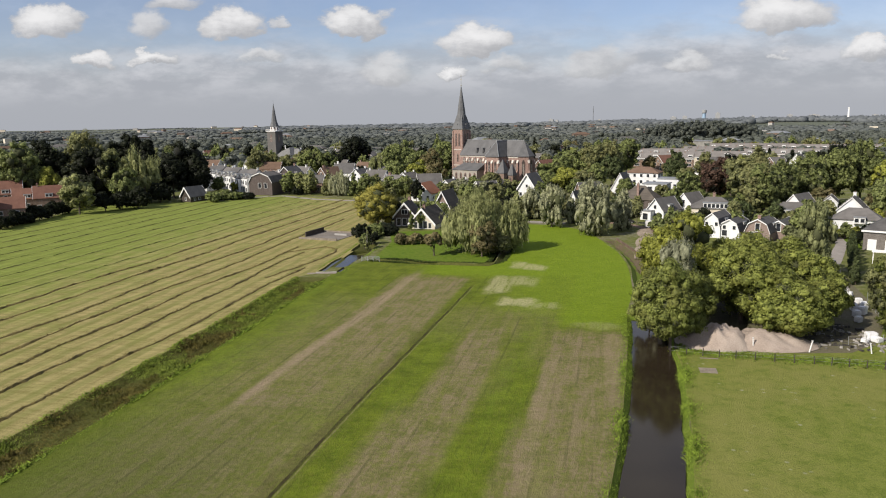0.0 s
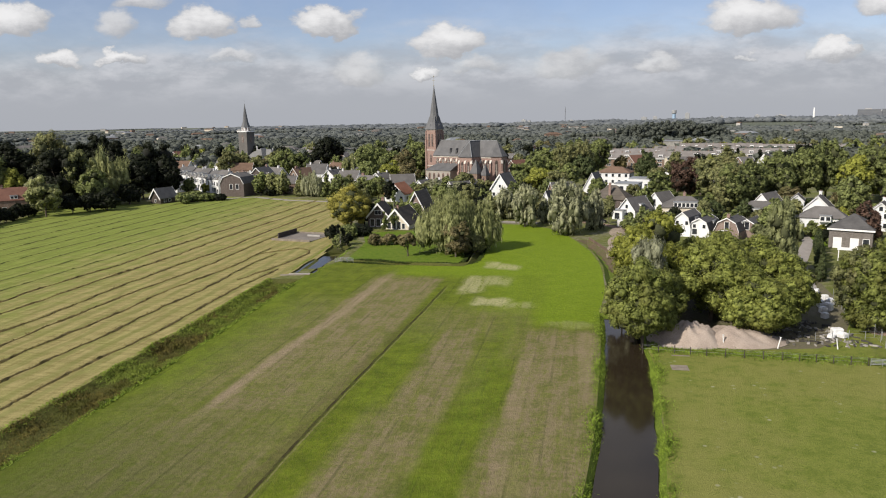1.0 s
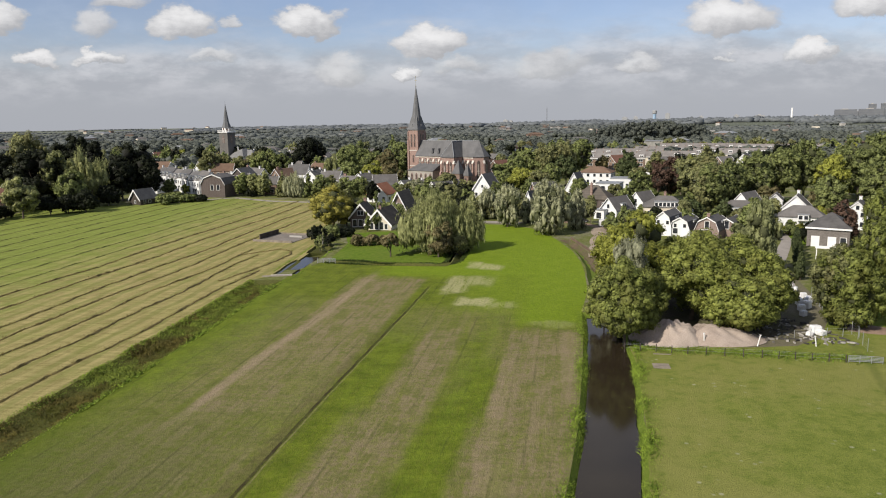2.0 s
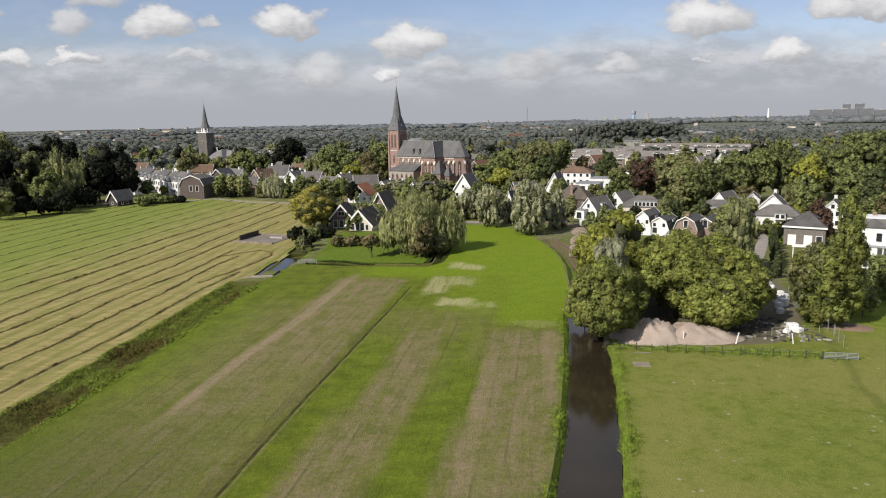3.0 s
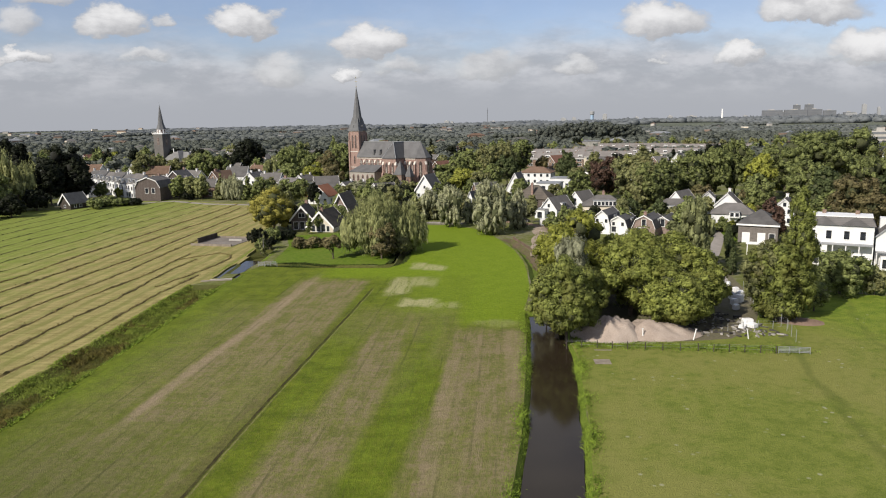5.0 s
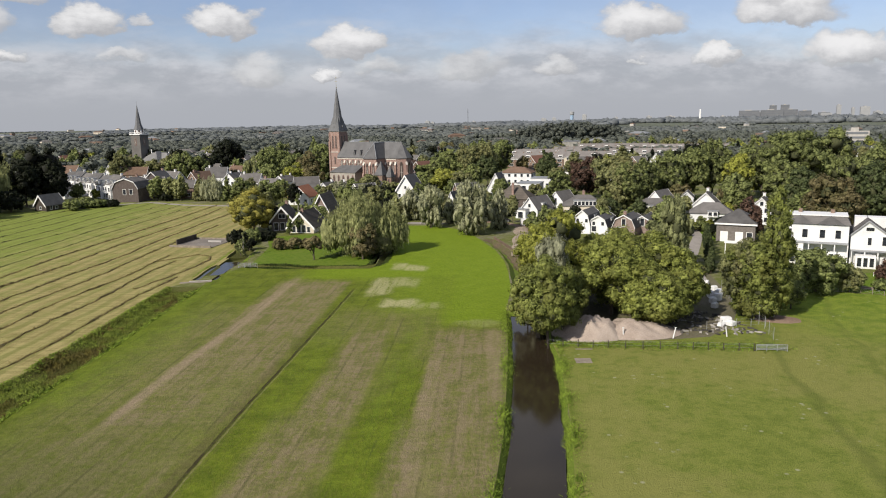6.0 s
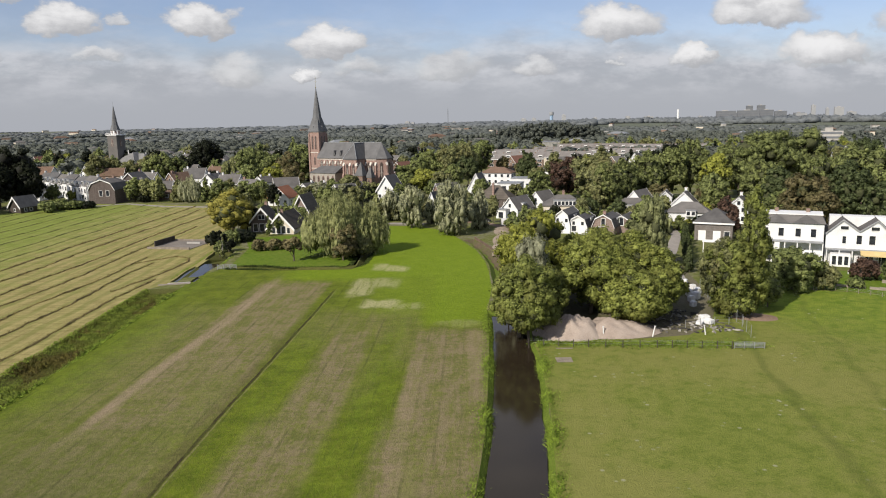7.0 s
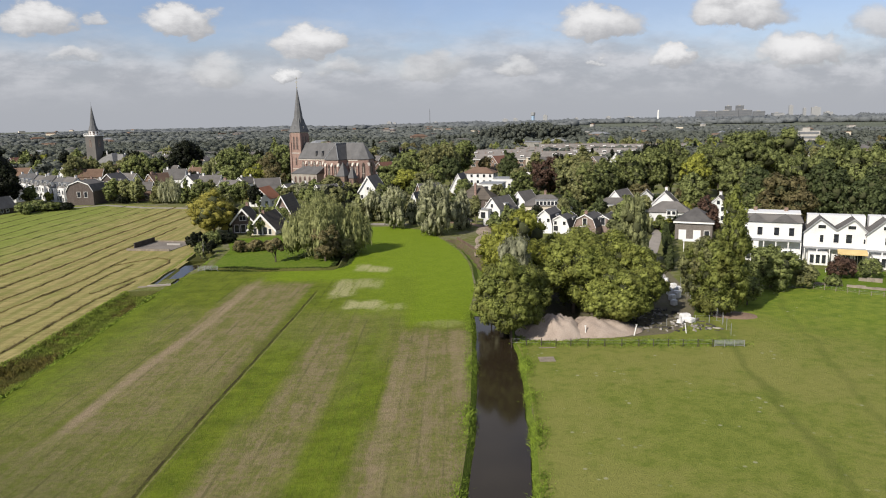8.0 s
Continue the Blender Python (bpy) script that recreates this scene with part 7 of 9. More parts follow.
grow(54.4, 295.0, 8.0, 7.0, "round", LEAF_MID, "green leafy village tree among village houses")
grow(73.8, 290.8, 9.4, 7.0, "bush", LEAF_MID, "green leafy village shrub among village houses", name="shrub")
grow(29.0, 316.7, 3.6, 7.4, "bush", LEAF_MID, "green leafy village shrub among village houses", name="shrub")
grow(14.6, 321.7, 7.9, 7.5, "round", LEAF_MID, "green leafy village tree among village houses")
grow(8.4, 319.9, 6.6, 8.5, "round", LEAF_GREYISH, "grey-green tree among village houses")
grow(22.6, 329.2, 8.2, 10.3, "round", LEAF_DULL, "olive-green leafy tree among village houses")
grow(31.4, 328.5, 5.6, 7.7, "round", LEAF_DULL, "olive-green leafy tree among village houses")
grow(37.0, 333.0, 4.1, 9.4, "bush", LEAF_MID, "green leafy village shrub among village houses", name="shrub")
grow(-0.3, 318.0, 5.2, 6.0, "round", LEAF_MID, "green leafy village tree among village houses")

grow(24.8, 259.8, 1.7, 5.1, "bush", LEAF_MID, "garden shrub behind the pollard willows", name="shrub")
grow(24.4, 241.8, 6.0, 6.4, "bush", LEAF_GREYISH, "garden shrub behind the pollard willows", name="shrub")
grow(25.2, 238.7, 6.1, 4.5, "bush", LEAF_DULL, "garden shrub behind the pollard willows", name="shrub")
grow(28.9, 260.4, 2.4, 6.9, "bush", LEAF_GREYISH, "garden shrub behind the pollard willows", name="shrub")
grow(28.5, 246.4, 4.6, 5.2, "bush", LEAF_MID, "garden shrub behind the pollard willows", name="shrub")
grow(31.0, 256.1, 3.7, 7.0, "bush", LEAF_DARK, "garden shrub behind the pollard willows", name="shrub")
grow(30.7, 243.1, 3.8, 5.0, "bush", LEAF_DULL, "garden shrub behind the pollard willows", name="shrub")
grow(31.1, 237.0, 6.8, 5.2, "bush", LEAF_DULL, "garden shrub behind the pollard willows", name="shrub")
grow(33.4, 244.7, 4.9, 5.8, "bush", LEAF_DULL, "garden shrub behind the pollard willows", name="shrub")
grow(36.6, 259.4, 3.0, 5.9, "bush", LEAF_GREYISH, "garden shrub behind the pollard willows", name="shrub")
grow(37.1, 253.3, 3.9, 7.2, "bush", LEAF_DARK, "garden shrub behind the pollard willows", name="shrub")
grow(35.6, 234.3, 5.0, 6.1, "bush", LEAF_DARK, "garden shrub behind the pollard willows", name="shrub")
grow(39.0, 249.0, 4.8, 5.3, "bush", LEAF_DARK, "garden shrub behind the pollard willows", name="shrub")
grow(39.5, 243.8, 3.6, 5.4, "bush", LEAF_DARK, "garden shrub behind the pollard willows", name="shrub")
grow(42.6, 255.5, 3.4, 6.3, "bush", LEAF_DARK, "garden shrub behind the pollard willows", name="shrub")
grow(41.9, 243.4, 5.3, 5.4, "bush", LEAF_DULL, "garden shrub behind the pollard willows", name="shrub")
grow(45.1, 254.0, 2.9, 6.6, "bush", LEAF_WOOD, "garden shrub behind the pollard willows", name="shrub")
grow(43.2, 237.1, 4.2, 6.0, "bush", LEAF_DARK, "garden shrub behind the pollard willows", name="shrub")
grow(44.4, 236.9, 6.0, 5.6, "bush", LEAF_MID, "garden shrub behind the pollard willows", name="shrub")
grow(48.3, 251.4, 4.0, 4.8, "bush", LEAF_DULL, "garden shrub behind the pollard willows", name="shrub")
grow(50.8, 257.0, 4.1, 6.3, "bush", LEAF_MID, "garden shrub behind the pollard willows", name="shrub")
grow(47.7, 235.2, 6.2, 6.6, "bush", LEAF_MID, "garden shrub behind the pollard willows", name="shrub")
grow(51.8, 249.7, 4.7, 5.4, "bush", LEAF_DULL, "garden shrub behind the pollard willows", name="shrub")
grow(54.2, 254.3, 4.4, 7.1, "bush", LEAF_MID, "garden shrub behind the pollard willows", name="shrub")
grow(49.8, 228.6, 6.5, 4.9, "bush", LEAF_MID, "garden shrub behind the pollard willows", name="shrub")
grow(50.9, 228.4, 5.1, 4.4, "bush", LEAF_MID, "garden shrub behind the pollard willows", name="shrub")
grow(54.1, 236.9, 6.1, 6.6, "bush", LEAF_DULL, "garden shrub behind the pollard willows", name="shrub")
grow(56.3, 241.5, 5.9, 6.0, "bush", LEAF_DULL, "garden shrub behind the pollard willows", name="shrub")
grow(55.0, 230.5, 6.9, 5.2, "bush", LEAF_MID, "garden shrub behind the pollard willows", name="shrub")
grow(56.9, 234.2, 5.4, 5.3, "bush", LEAF_MID, "garden shrub behind the pollard willows", name="shrub")
grow(62.5, 251.4, 2.6, 6.9, "bush", LEAF_DULL, "garden shrub behind the pollard willows", name="shrub")
grow(60.5, 238.4, 5.6, 6.1, "bush", LEAF_GREYISH, "garden shrub behind the pollard willows", name="shrub")
grow(64.3, 248.8, 5.0, 6.6, "bush", LEAF_DULL, "garden shrub behind the pollard willows", name="shrub")
grow(63.3, 239.8, 3.9, 5.8, "bush", LEAF_GREYISH, "garden shrub behind the pollard willows", name="shrub")
grow(-66.3, 329.4, 3.6, 6.0, "bush", LEAF_DARK, "small garden tree between village houses")
grow(-66.9, 349.7, 2.6, 8.9, "bush", LEAF_MID, "small garden tree between village houses")
grow(-60.7, 334.5, 5.9, 5.8, "bush", LEAF_DULL, "small garden tree between village houses")
grow(-59.1, 345.0, 1.8, 8.5, "round", LEAF_DULL, "small garden tree between village houses")
grow(-57.2, 354.4, 4.5, 5.9, "round", LEAF_GREYISH, "small garden tree between village houses")
grow(-50.9, 336.2, 4.6, 6.9, "round", LEAF_DULL, "small garden tree between village houses")
grow(-46.3, 327.7, 5.3, 5.4, "bush", LEAF_MID, "small garden tree between village houses")
grow(-44.3, 337.1, 5.7, 5.8, "round", LEAF_MID, "small garden tree between village houses")
grow(-40.8, 336.5, 4.2, 6.9, "bush", LEAF_DARK, "small garden tree between village houses")
grow(-37.4, 335.9, 2.6, 8.4, "bush", LEAF_DARK, "small garden tree between village houses")
grow(-34.9, 345.2, 5.2, 7.3, "bush", LEAF_DULL, "small garden tree between village houses")
grow(-29.2, 320.7, 4.9, 6.5, "round", LEAF_MID, "small garden tree between village houses")
grow(-25.0, 308.0, 7.1, 7.7, "bush", LEAF_GREYISH, "small garden tree between village houses")
grow(-20.3, 285.3, 7.7, 4.7, "bush", LEAF_DULL, "small garden tree between village houses")
grow(6.1, 318.9, 4.5, 5.0, "bush", LEAF_MID, "small garden tree between village houses")
grow(8.8, 300.9, 6.5, 5.2, "bush", LEAF_MID, "small garden tree between village houses")
grow(11.2, 284.8, 9.4, 5.3, "bush", LEAF_MID, "small garden tree between village houses")
grow(14.5, 293.6, 7.1, 4.8, "bush", LEAF_DARK, "small garden tree between village houses")
grow(18.6, 313.4, 6.5, 5.9, "round", LEAF_GREYISH, "small garden tree between village houses")
grow(20.1, 289.3, 8.7, 6.8, "bush", LEAF_DARK, "small garden tree between village houses")
grow(25.6, 322.0, 3.7, 5.0, "bush", LEAF_DARK, "small garden tree between village houses")
grow(28.1, 314.7, 4.3, 6.4, "bush", LEAF_DARK, "small garden tree between village houses")
grow(47.5, 231.2, 9.5, 4.6, "bush", LEAF_DULL, "garden shrub between white houses", name="shrub")
grow(59.5, 272.6, 3.8, 5.2, "bush", LEAF_DULL, "garden shrub between white houses", name="shrub")
grow(64.9, 280.6, 4.4, 4.9, "bush", LEAF_DULL, "garden shrub between white houses", name="shrub")
grow(64.1, 262.3, 5.3, 5.7, "bush", LEAF_WOOD, "garden shrub between white houses", name="shrub")
grow(73.3, 284.7, 2.5, 6.4, "bush", LEAF_MID, "garden shrub between white houses", name="shrub")
grow(60.1, 222.0, 10.4, 4.5, "bush", LEAF_DULL, "garden shrub between white houses", name="shrub")
grow(79.7, 280.9, 1.7, 6.6, "bush", LEAF_WOOD, "garden shrub between white houses", name="shrub")
grow(85.2, 286.6, 1.6, 4.9, "bush", LEAF_DULL, "garden shrub between white houses", name="shrub")
grow(75.3, 242.6, 6.1, 5.7, "bush", LEAF_DULL, "garden shrub between white houses", name="shrub")
grow(79.6, 245.4, 6.2, 4.2, "bush", LEAF_WOOD, "garden shrub between white houses", name="shrub")
grow(95.7, 283.3, 0.3, 5.6, "bush", LEAF_DULL, "garden shrub between white houses", name="shrub")
grow(87.5, 249.1, 5.0, 4.7, "bush", LEAF_MID, "garden shrub between white houses", name="shrub")
grow(89.2, 244.2, 5.4, 4.9, "bush", LEAF_DULL, "garden shrub between white houses", name="shrub")
grow(100.6, 265.6, 3.3, 4.7, "bush", LEAF_DULL, "garden shrub between white houses", name="shrub")
grow(102.0, 259.7, 2.9, 5.2, "bush", LEAF_WOOD, "garden shrub between white houses", name="shrub")
grow(90.0, 221.4, 8.1, 4.7, "bush", LEAF_DULL, "garden shrub between white houses", name="shrub")
grow(94.6, 224.9, 7.1, 4.6, "bush", LEAF_WOOD, "garden shrub between white houses", name="shrub")
grow(103.7, 238.4, 4.6, 4.7, "bush", LEAF_WOOD, "garden shrub between white houses", name="shrub")
grow(120.0, 267.3, 4.3, 6.4, "bush", LEAF_WOOD, "garden shrub between white houses", name="shrub")
grow(101.7, 219.6, 7.5, 4.5, "bush", LEAF_WOOD, "garden shrub between white houses", name="shrub")
grow(109.5, 229.2, 5.4, 5.7, "bush", LEAF_DULL, "garden shrub between white houses", name="shrub")
grow(114.8, 233.3, 5.4, 5.9, "bush", LEAF_WOOD, "garden shrub between white houses", name="shrub")
grow(107.6, 212.3, 9.6, 4.5, "bush", LEAF_MID, "garden shrub between white houses", name="shrub")
grow(129.4, 248.3, 3.8, 6.3, "bush", LEAF_MID, "garden shrub between white houses", name="shrub")
grow(120.0, 223.9, 6.7, 5.5, "bush", LEAF_DULL, "garden shrub between white houses", name="shrub")
grow(135.6, 246.1, 3.7, 4.8, "bush", LEAF_WOOD, "garden shrub between white houses", name="shrub")


# ---- more trees between the houses ----
def scatter_trees():
    rng = random.Random(5)
    kinds = []
    for shape, h, w, mat, label in (("round", 11, 9, LEAF_MID, "green village tree"), ("round", 10, 9, LEAF_DULL, "olive-green village tree"), ("round", 12, 10, LEAF_DARK, "dark village tree"),
                                    ("round", 8, 7, LEAF_FRESH, "fresh green garden tree"), ("bush", 4, 5, LEAF_MID, "garden shrub"), ("cone", 11, 6, LEAF_DARK, "dark conifer"), ("round", 9, 8, LEAF_RUST, "rust-tinged garden tree")):
        kinds.append((shape, h, w, mat, label))
    made = {}
    taken = list(HOMES)
    skins = {}
    for n in range(760):
        az = rng.uniform(-36, 49)
        d = rng.uniform(265, 780) if rng.random() < 0.85 else rng.uniform(180, 300)
        x, y = d * math.sin(radians(az)), d * math.cos(radians(az))
        if az < -5 and d < 345 or az < 20 and d < 255 or az < 31 and d < 215 or az > 30 and d < 190:
            continue
        if any(math.hypot(x - a, y - b) < r + (1.5 if d < 400 else 0.5) for a, b, r in taken) or 0 < x < 58 and 325 < y < 395:
            continue
        taken.append((x, y, 2.0))
        i = rng.choice((0, 0, 1, 1, 2, 3, 5, 6)) if d > 400 else rng.choice((3, 4, 4, 0, 1, 4, 6))
        s = rng.uniform(0.75, 1.25) * (1.0 if d > 420 else 0.62)
        m = pose(x, y, 0, 0, 0, rng.uniform(0, 360)) @ Matrix.Diagonal((s * rng.uniform(0.85, 1.2), s, s * rng.uniform(0.85, 1.15), 1))
        shape, h, w, mat, label = kinds[i]
        if d > 400:
            if i not in skins:
                gen = np.random.default_rng(90 + i)
                balls = crown_balls(gen, shape, h, w, 22)
                inner = balls.copy()
                inner[:, 3:] *= 0.6
                cv, cf = lumps(gen, inner, BALL_1, 0.12)
                lv, lf, _ = leaves(gen, balls, 440, 0.8, spread=(0.5, 1.12))
                skins[i] = (np.concatenate([cv, lv]), cf.tolist(), (lf + len(cv)).tolist(), [])
            skins[i][3].append(np.array(m))
        elif i not in made:
            made[i] = plant("shrub" if shape == "bush" else "tree", label + " among houses", "shrub" if shape == "bush" else "tree", pose(x, y, 0), shape, h, w, mat, 2300, 0.55, 70 + i, 26, group="village trees")
        else:
            copy_thing(made[i], m)
    for i, (v, tri, quad, places) in skins.items():
        vs, fs = [], []
        for k, m in enumerate(places):
            vs.append(v @ m[:3, :3].T + m[:3, 3])
            o = k * len(v)
            fs += [[q + o for q in f] for f in tri] + [[q + o for q in f] for f in quad]
        ob = new("treetops", mesh_of("treetops", np.concatenate(vs).tolist(), fs, [kinds[i][3]]))
        tagged(ob, kinds[i][4] + " crowns massed behind the village", "trees", kind="stuff")


scatter_trees()


def scatter_shrubs():
    rng = random.Random(17)
    made = []
    for n in range(420):
        az, d = rng.uniform(5, 33), rng.uniform(205, 345)
        x, y = d * math.sin(radians(az)), d * math.cos(radians(az))
        if az < 16 and d < 250 or az > 25 and d > 300 or any(math.hypot(x - a, y - b) < r * 0.92 + 0.8 for a, b, r in HOMES) or len(made) > 130:
            continue
        HOMES.append((x, y, 1.2))
        made.append((x, y, rng.uniform(0.55, 1.25)))
    firsts = {}
    for i, (x, y, s) in enumerate(made):
        k = i % 3
        m = pose(x, y, 0, 0, 0, rng.uniform(0, 360)) @ Matrix.Diagonal((s, s, s * rng.uniform(0.8, 1.3), 1))
        if k not in firsts:
            firsts[k] = plant("shrub", ("dark clipped shrub in a village garden", "green shrub in a village garden", "olive shrub in a village garden")[k], "shrub", m, "bush", (2.4, 3.2, 4.0)[k], 4.2, (LEAF_DARK, LEAF_MID, LEAF_DULL)[k], 800, 0.36, 400 + k, 14, group="garden shrubs")
        else:
            copy_thing(firsts[k], m)


scatter_shrubs()


# ---- woods, hedges and towns to the horizon ----
def far_woods(name, label, near, far, n, mat, tall, ball, seed, rows, thick, broad=1.0, sprays=8, spray=1.1, ways=(80, 95, 110, 30), rough=0.10, taller=None):
    rng = np.random.default_rng(seed)
    balls = []
    for k in range(rows):
        az, d = radians(rng.uniform(-42, 56)), near * (far / near) ** rng.uniform(0, 1)
        along = az + radians(rng.choice(ways) + rng.uniform(-8, 8))
        m = max(3, int(n / rows * rng.uniform(0.4, 1.6)))
        step = tall * rng.uniform(0.5, 0.8) * (d / near) ** 0.35
        wide = rng.uniform(0.3, 1.0) * thick
        for i in range(m):
            s = (i - m / 2) * step + rng.normal(0, step * 0.4)
            q = rng.normal(0, tall * wide)
            x, y = d * math.sin(az) + s * math.sin(along) + q * math.cos(along), d * math.cos(az) + s * math.cos(along) - q * math.sin(along)
            if not near * 0.95 < math.hypot(x, y) < 4750:
                continue
            h = tall * rng.uniform(0.55, 1.15) * (np.interp(math.degrees(math.atan2(x, y)), *taller) if taller else 1.0)
            r = min(h, tall) * rng.uniform(0.38, 0.62)
            if taller:
                balls.append((x, y, h * 0.45, r * broad * rng.uniform(0.8, 1.6), r * broad, h * 0.55))
                continue
            balls.append((x, y, h - r * 0.95, r * broad, r * broad, r * 0.98))
            if h > r * 2:
                balls.append((x + rng.normal(0, r * 0.3), y + rng.normal(0, r * 0.3), r * 0.7, r * 0.85, r * 0.85, r))
    balls = np.array(balls)
    v, f = lumps(rng, balls, ball, rough)
    lv, lf, out = leaves(rng, balls, len(balls) * sprays, spray, spread=(0.86, 1.12))
    me = mesh_of(name, np.concatenate([v, lv]).tolist(), f.tolist() + (lf + len(v)).tolist(), [mat], True)
    nrm = np.concatenate([np.tile(ball[0], (len(balls), 1)), np.repeat(out, 3, 0)])
    me.normals_split_custom_set_from_vertices(nrm.tolist())
    ob = new(name, me)
    tagged(ob, label, "woods", kind="stuff")


far_woods("woods", "woods and hedgerows beyond the village", 560, 1250, 4600, FAR_HAZED_LEAF, 8.0, BALL_1, 21, 150, 1.6, 1.35, 26, 1.5, rough=0.22)
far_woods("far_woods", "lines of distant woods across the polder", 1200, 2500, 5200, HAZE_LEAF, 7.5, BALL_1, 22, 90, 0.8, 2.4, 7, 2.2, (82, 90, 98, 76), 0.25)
far_woods("horizon_woods", "hazy grey-green woods along the horizon", 2500, 4600, 4600, HORIZON_HAZED_LEAF, 8.5, BALL_1, 23, 110, 0.8, 4.0, 4, 3.0, (86, 90, 94, 84), 0.25, ((-36, -22, -5, 10, 25, 50), (0.25, 0.5, 1.1, 1.7, 2.3, 2.7)))


def far_wood_mass():
    """A tall wood beyond the terraces, crown by crown."""
    rng = np.random.default_rng(77)
    balls = []
    for k in range(240):
        u, v = rng.uniform(-1, 1), rng.uniform(-1, 1)
        x, y = 352 + 62 * u + 35 * v, 985 - 24 * u + 80 * v
        h = 27 * (1 - 0.35 * u * u) * rng.uniform(0.7, 1.05)
        for j in range(7):
            r = rng.uniform(1.8, 4.0)
            balls.append((x + rng.normal(0, 3.6), y + rng.normal(0, 3.6), max(r, h - r - rng.uniform(0, h * 0.6)), r, r, r * 0.85))
    balls = np.array(balls)
    v, f = lumps(rng, balls, BALL_1, 0.08)
    lv, lf, out = leaves(rng, balls, len(balls) * 34, 1.0, spread=(0.88, 1.14), rise=0.4)
    me = mesh_of("wood", np.concatenate([v, lv]).tolist(), f.tolist() + (lf + len(v)).tolist(), [FAR_HAZED_LEAF], True)
    me.normals_split_custom_set_from_vertices(np.concatenate([np.tile(BALL_1[0], (len(balls), 1)), np.repeat(out, 3, 0)]).tolist())
    tagged(new("wood", me), "dense tall wood beyond rows of terraced houses", "woods", kind="stuff")


far_wood_mass()


def far_blocks():
    rng = random.Random(8)
    n = 0
    for k in range(120):
        az, d = rng.uniform(-33, 46), 620 * (4300 / 620) ** rng.random()
        x, y = d * math.sin(radians(az)), d * math.cos(radians(az))
        w, l, h = rng.uniform(8, 30), rng.uniform(8, 14), rng.uniform(4, 7) + d / 900
        root = thing("far_building", rng.choice(("pale distant building with a flat roof", "distant farm building among trees")), "building", pose(x, y, 0, 0, 0, rng.uniform(-60, 60)), "distant buildings")
        bm = bmesh.new()
        box(bm, -w / 2, w / 2, -l / 2, l / 2, 0, h)
        part("wall", bm, rng.choice((CREAM, CONCRETE, BROWN_BRICK)), root)
        bm = bmesh.new()
        if rng.random() < 0.5:
            hip_roof(bm, w, l, h, h + 3.0)
        else:
            box(bm, -w / 2 - 0.3, w / 2 + 0.3, -l / 2 - 0.3, l / 2 + 0.3, h, h + 0.5)
        part("roof", bm, rng.choice((GREY_TILE, BROWN_TILE, LEAD)), root)


far_blocks()


# ---- landmarks on the horizon ----
def slab(x, y, turn, w, l, h, mat, label, bands=0, name="tower_block"):
    root = thing(name, label, "building", pose(x, y, 0, 0, 0, turn), "skyline")
    bm = bmesh.new()
    box(bm, -w / 2, w / 2, -l / 2, l / 2, 0, h)
    part("wall", bm, mat, root)
    bm = bmesh.new()
    box(bm, -w * 0.2, w * 0.1, -l * 0.3, l * 0.3, h, h + 3)
    part("roof_housing", bm, CONCRETE, root)
    for i in range(bands):
        bm = bmesh.new()
        z = h * (i + 0.35) / bands
        box(bm, -w / 2 + 1, w / 2 - 1, -l / 2 - 0.3, -l / 2 - 0.02, z, z + h / bands * 0.45)
        part("window_band", bm, BAND, root)
    return root


BLUE = grainy("pale_blue_cladding", (0.20, 0.30, 0.42), (0.34, 0.46, 0.60), 0.1, 0.5, 0.05)
# skyline colours drawn towards sky grey: haze put into the base colour
BAND = grainy("hazed_glazing", (0.10, 0.11, 0.125), (0.15, 0.16, 0.175), 0.05, 0.6, 0.05)
PALE_HAZED = grainy("hazed_pale_cladding", (0.25, 0.26, 0.27), (0.33, 0.335, 0.34), 0.05, 0.8, 0.05)
HAZY = grainy("hazed_grey_concrete", (0.125, 0.132, 0.145), (0.17, 0.178, 0.19), 0.05, 0.9, 0.05)
x, y, h, w = 1312.8, 3672.4, 58.0, 19.8
root = thing("water_tower", "pale blue and white water tower", "water tower", pose(x, y, 0))
bm = bmesh.new()
tower(bm, [(w * 0.42, 0), (w * 0.42, h * 0.72)], 16)
part("shaft", bm, BLUE, root)
bm = bmesh.new()
tower(bm, [(w * 0.42, h * 0.70), (w * 0.58, h * 0.78), (w * 0.58, h), (w * 0.3, h + 2)], 16)
part("tank", bm, PALE_HAZED, root)
root = thing("radio_mast", "thin lattice radio mast on the horizon", "mast", pose(805.0, 3895.0, 0))
bm = bmesh.new()
tower(bm, [(1.7, 0), (1.2, 70.0), (0.6, 90.0)], 6)
part("shaft", bm, HAZY, root)
bm = bmesh.new()
for z in (62.0, 72.0):
    tower(bm, [(2.6, z), (2.6, z + 2.0)], 10)
part("platform", bm, HAZY, root)
x, y, h, w = 1599.1, 2886.7, 55.4, 6.2
root = thing("chimney_stack", "thin white industrial chimney", "chimney", pose(x, y, 0))
bm = bmesh.new()
tower(bm, [(w * 0.75, 0), (w * 0.5, h)], 12)
part("shaft", bm, TRIM, root)
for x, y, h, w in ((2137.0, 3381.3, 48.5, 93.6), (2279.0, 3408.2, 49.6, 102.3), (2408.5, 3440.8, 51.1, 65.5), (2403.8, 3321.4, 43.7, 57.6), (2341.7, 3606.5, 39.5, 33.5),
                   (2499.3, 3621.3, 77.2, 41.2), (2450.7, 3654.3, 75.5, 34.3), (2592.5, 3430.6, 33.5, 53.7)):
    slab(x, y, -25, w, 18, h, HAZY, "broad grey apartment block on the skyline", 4)
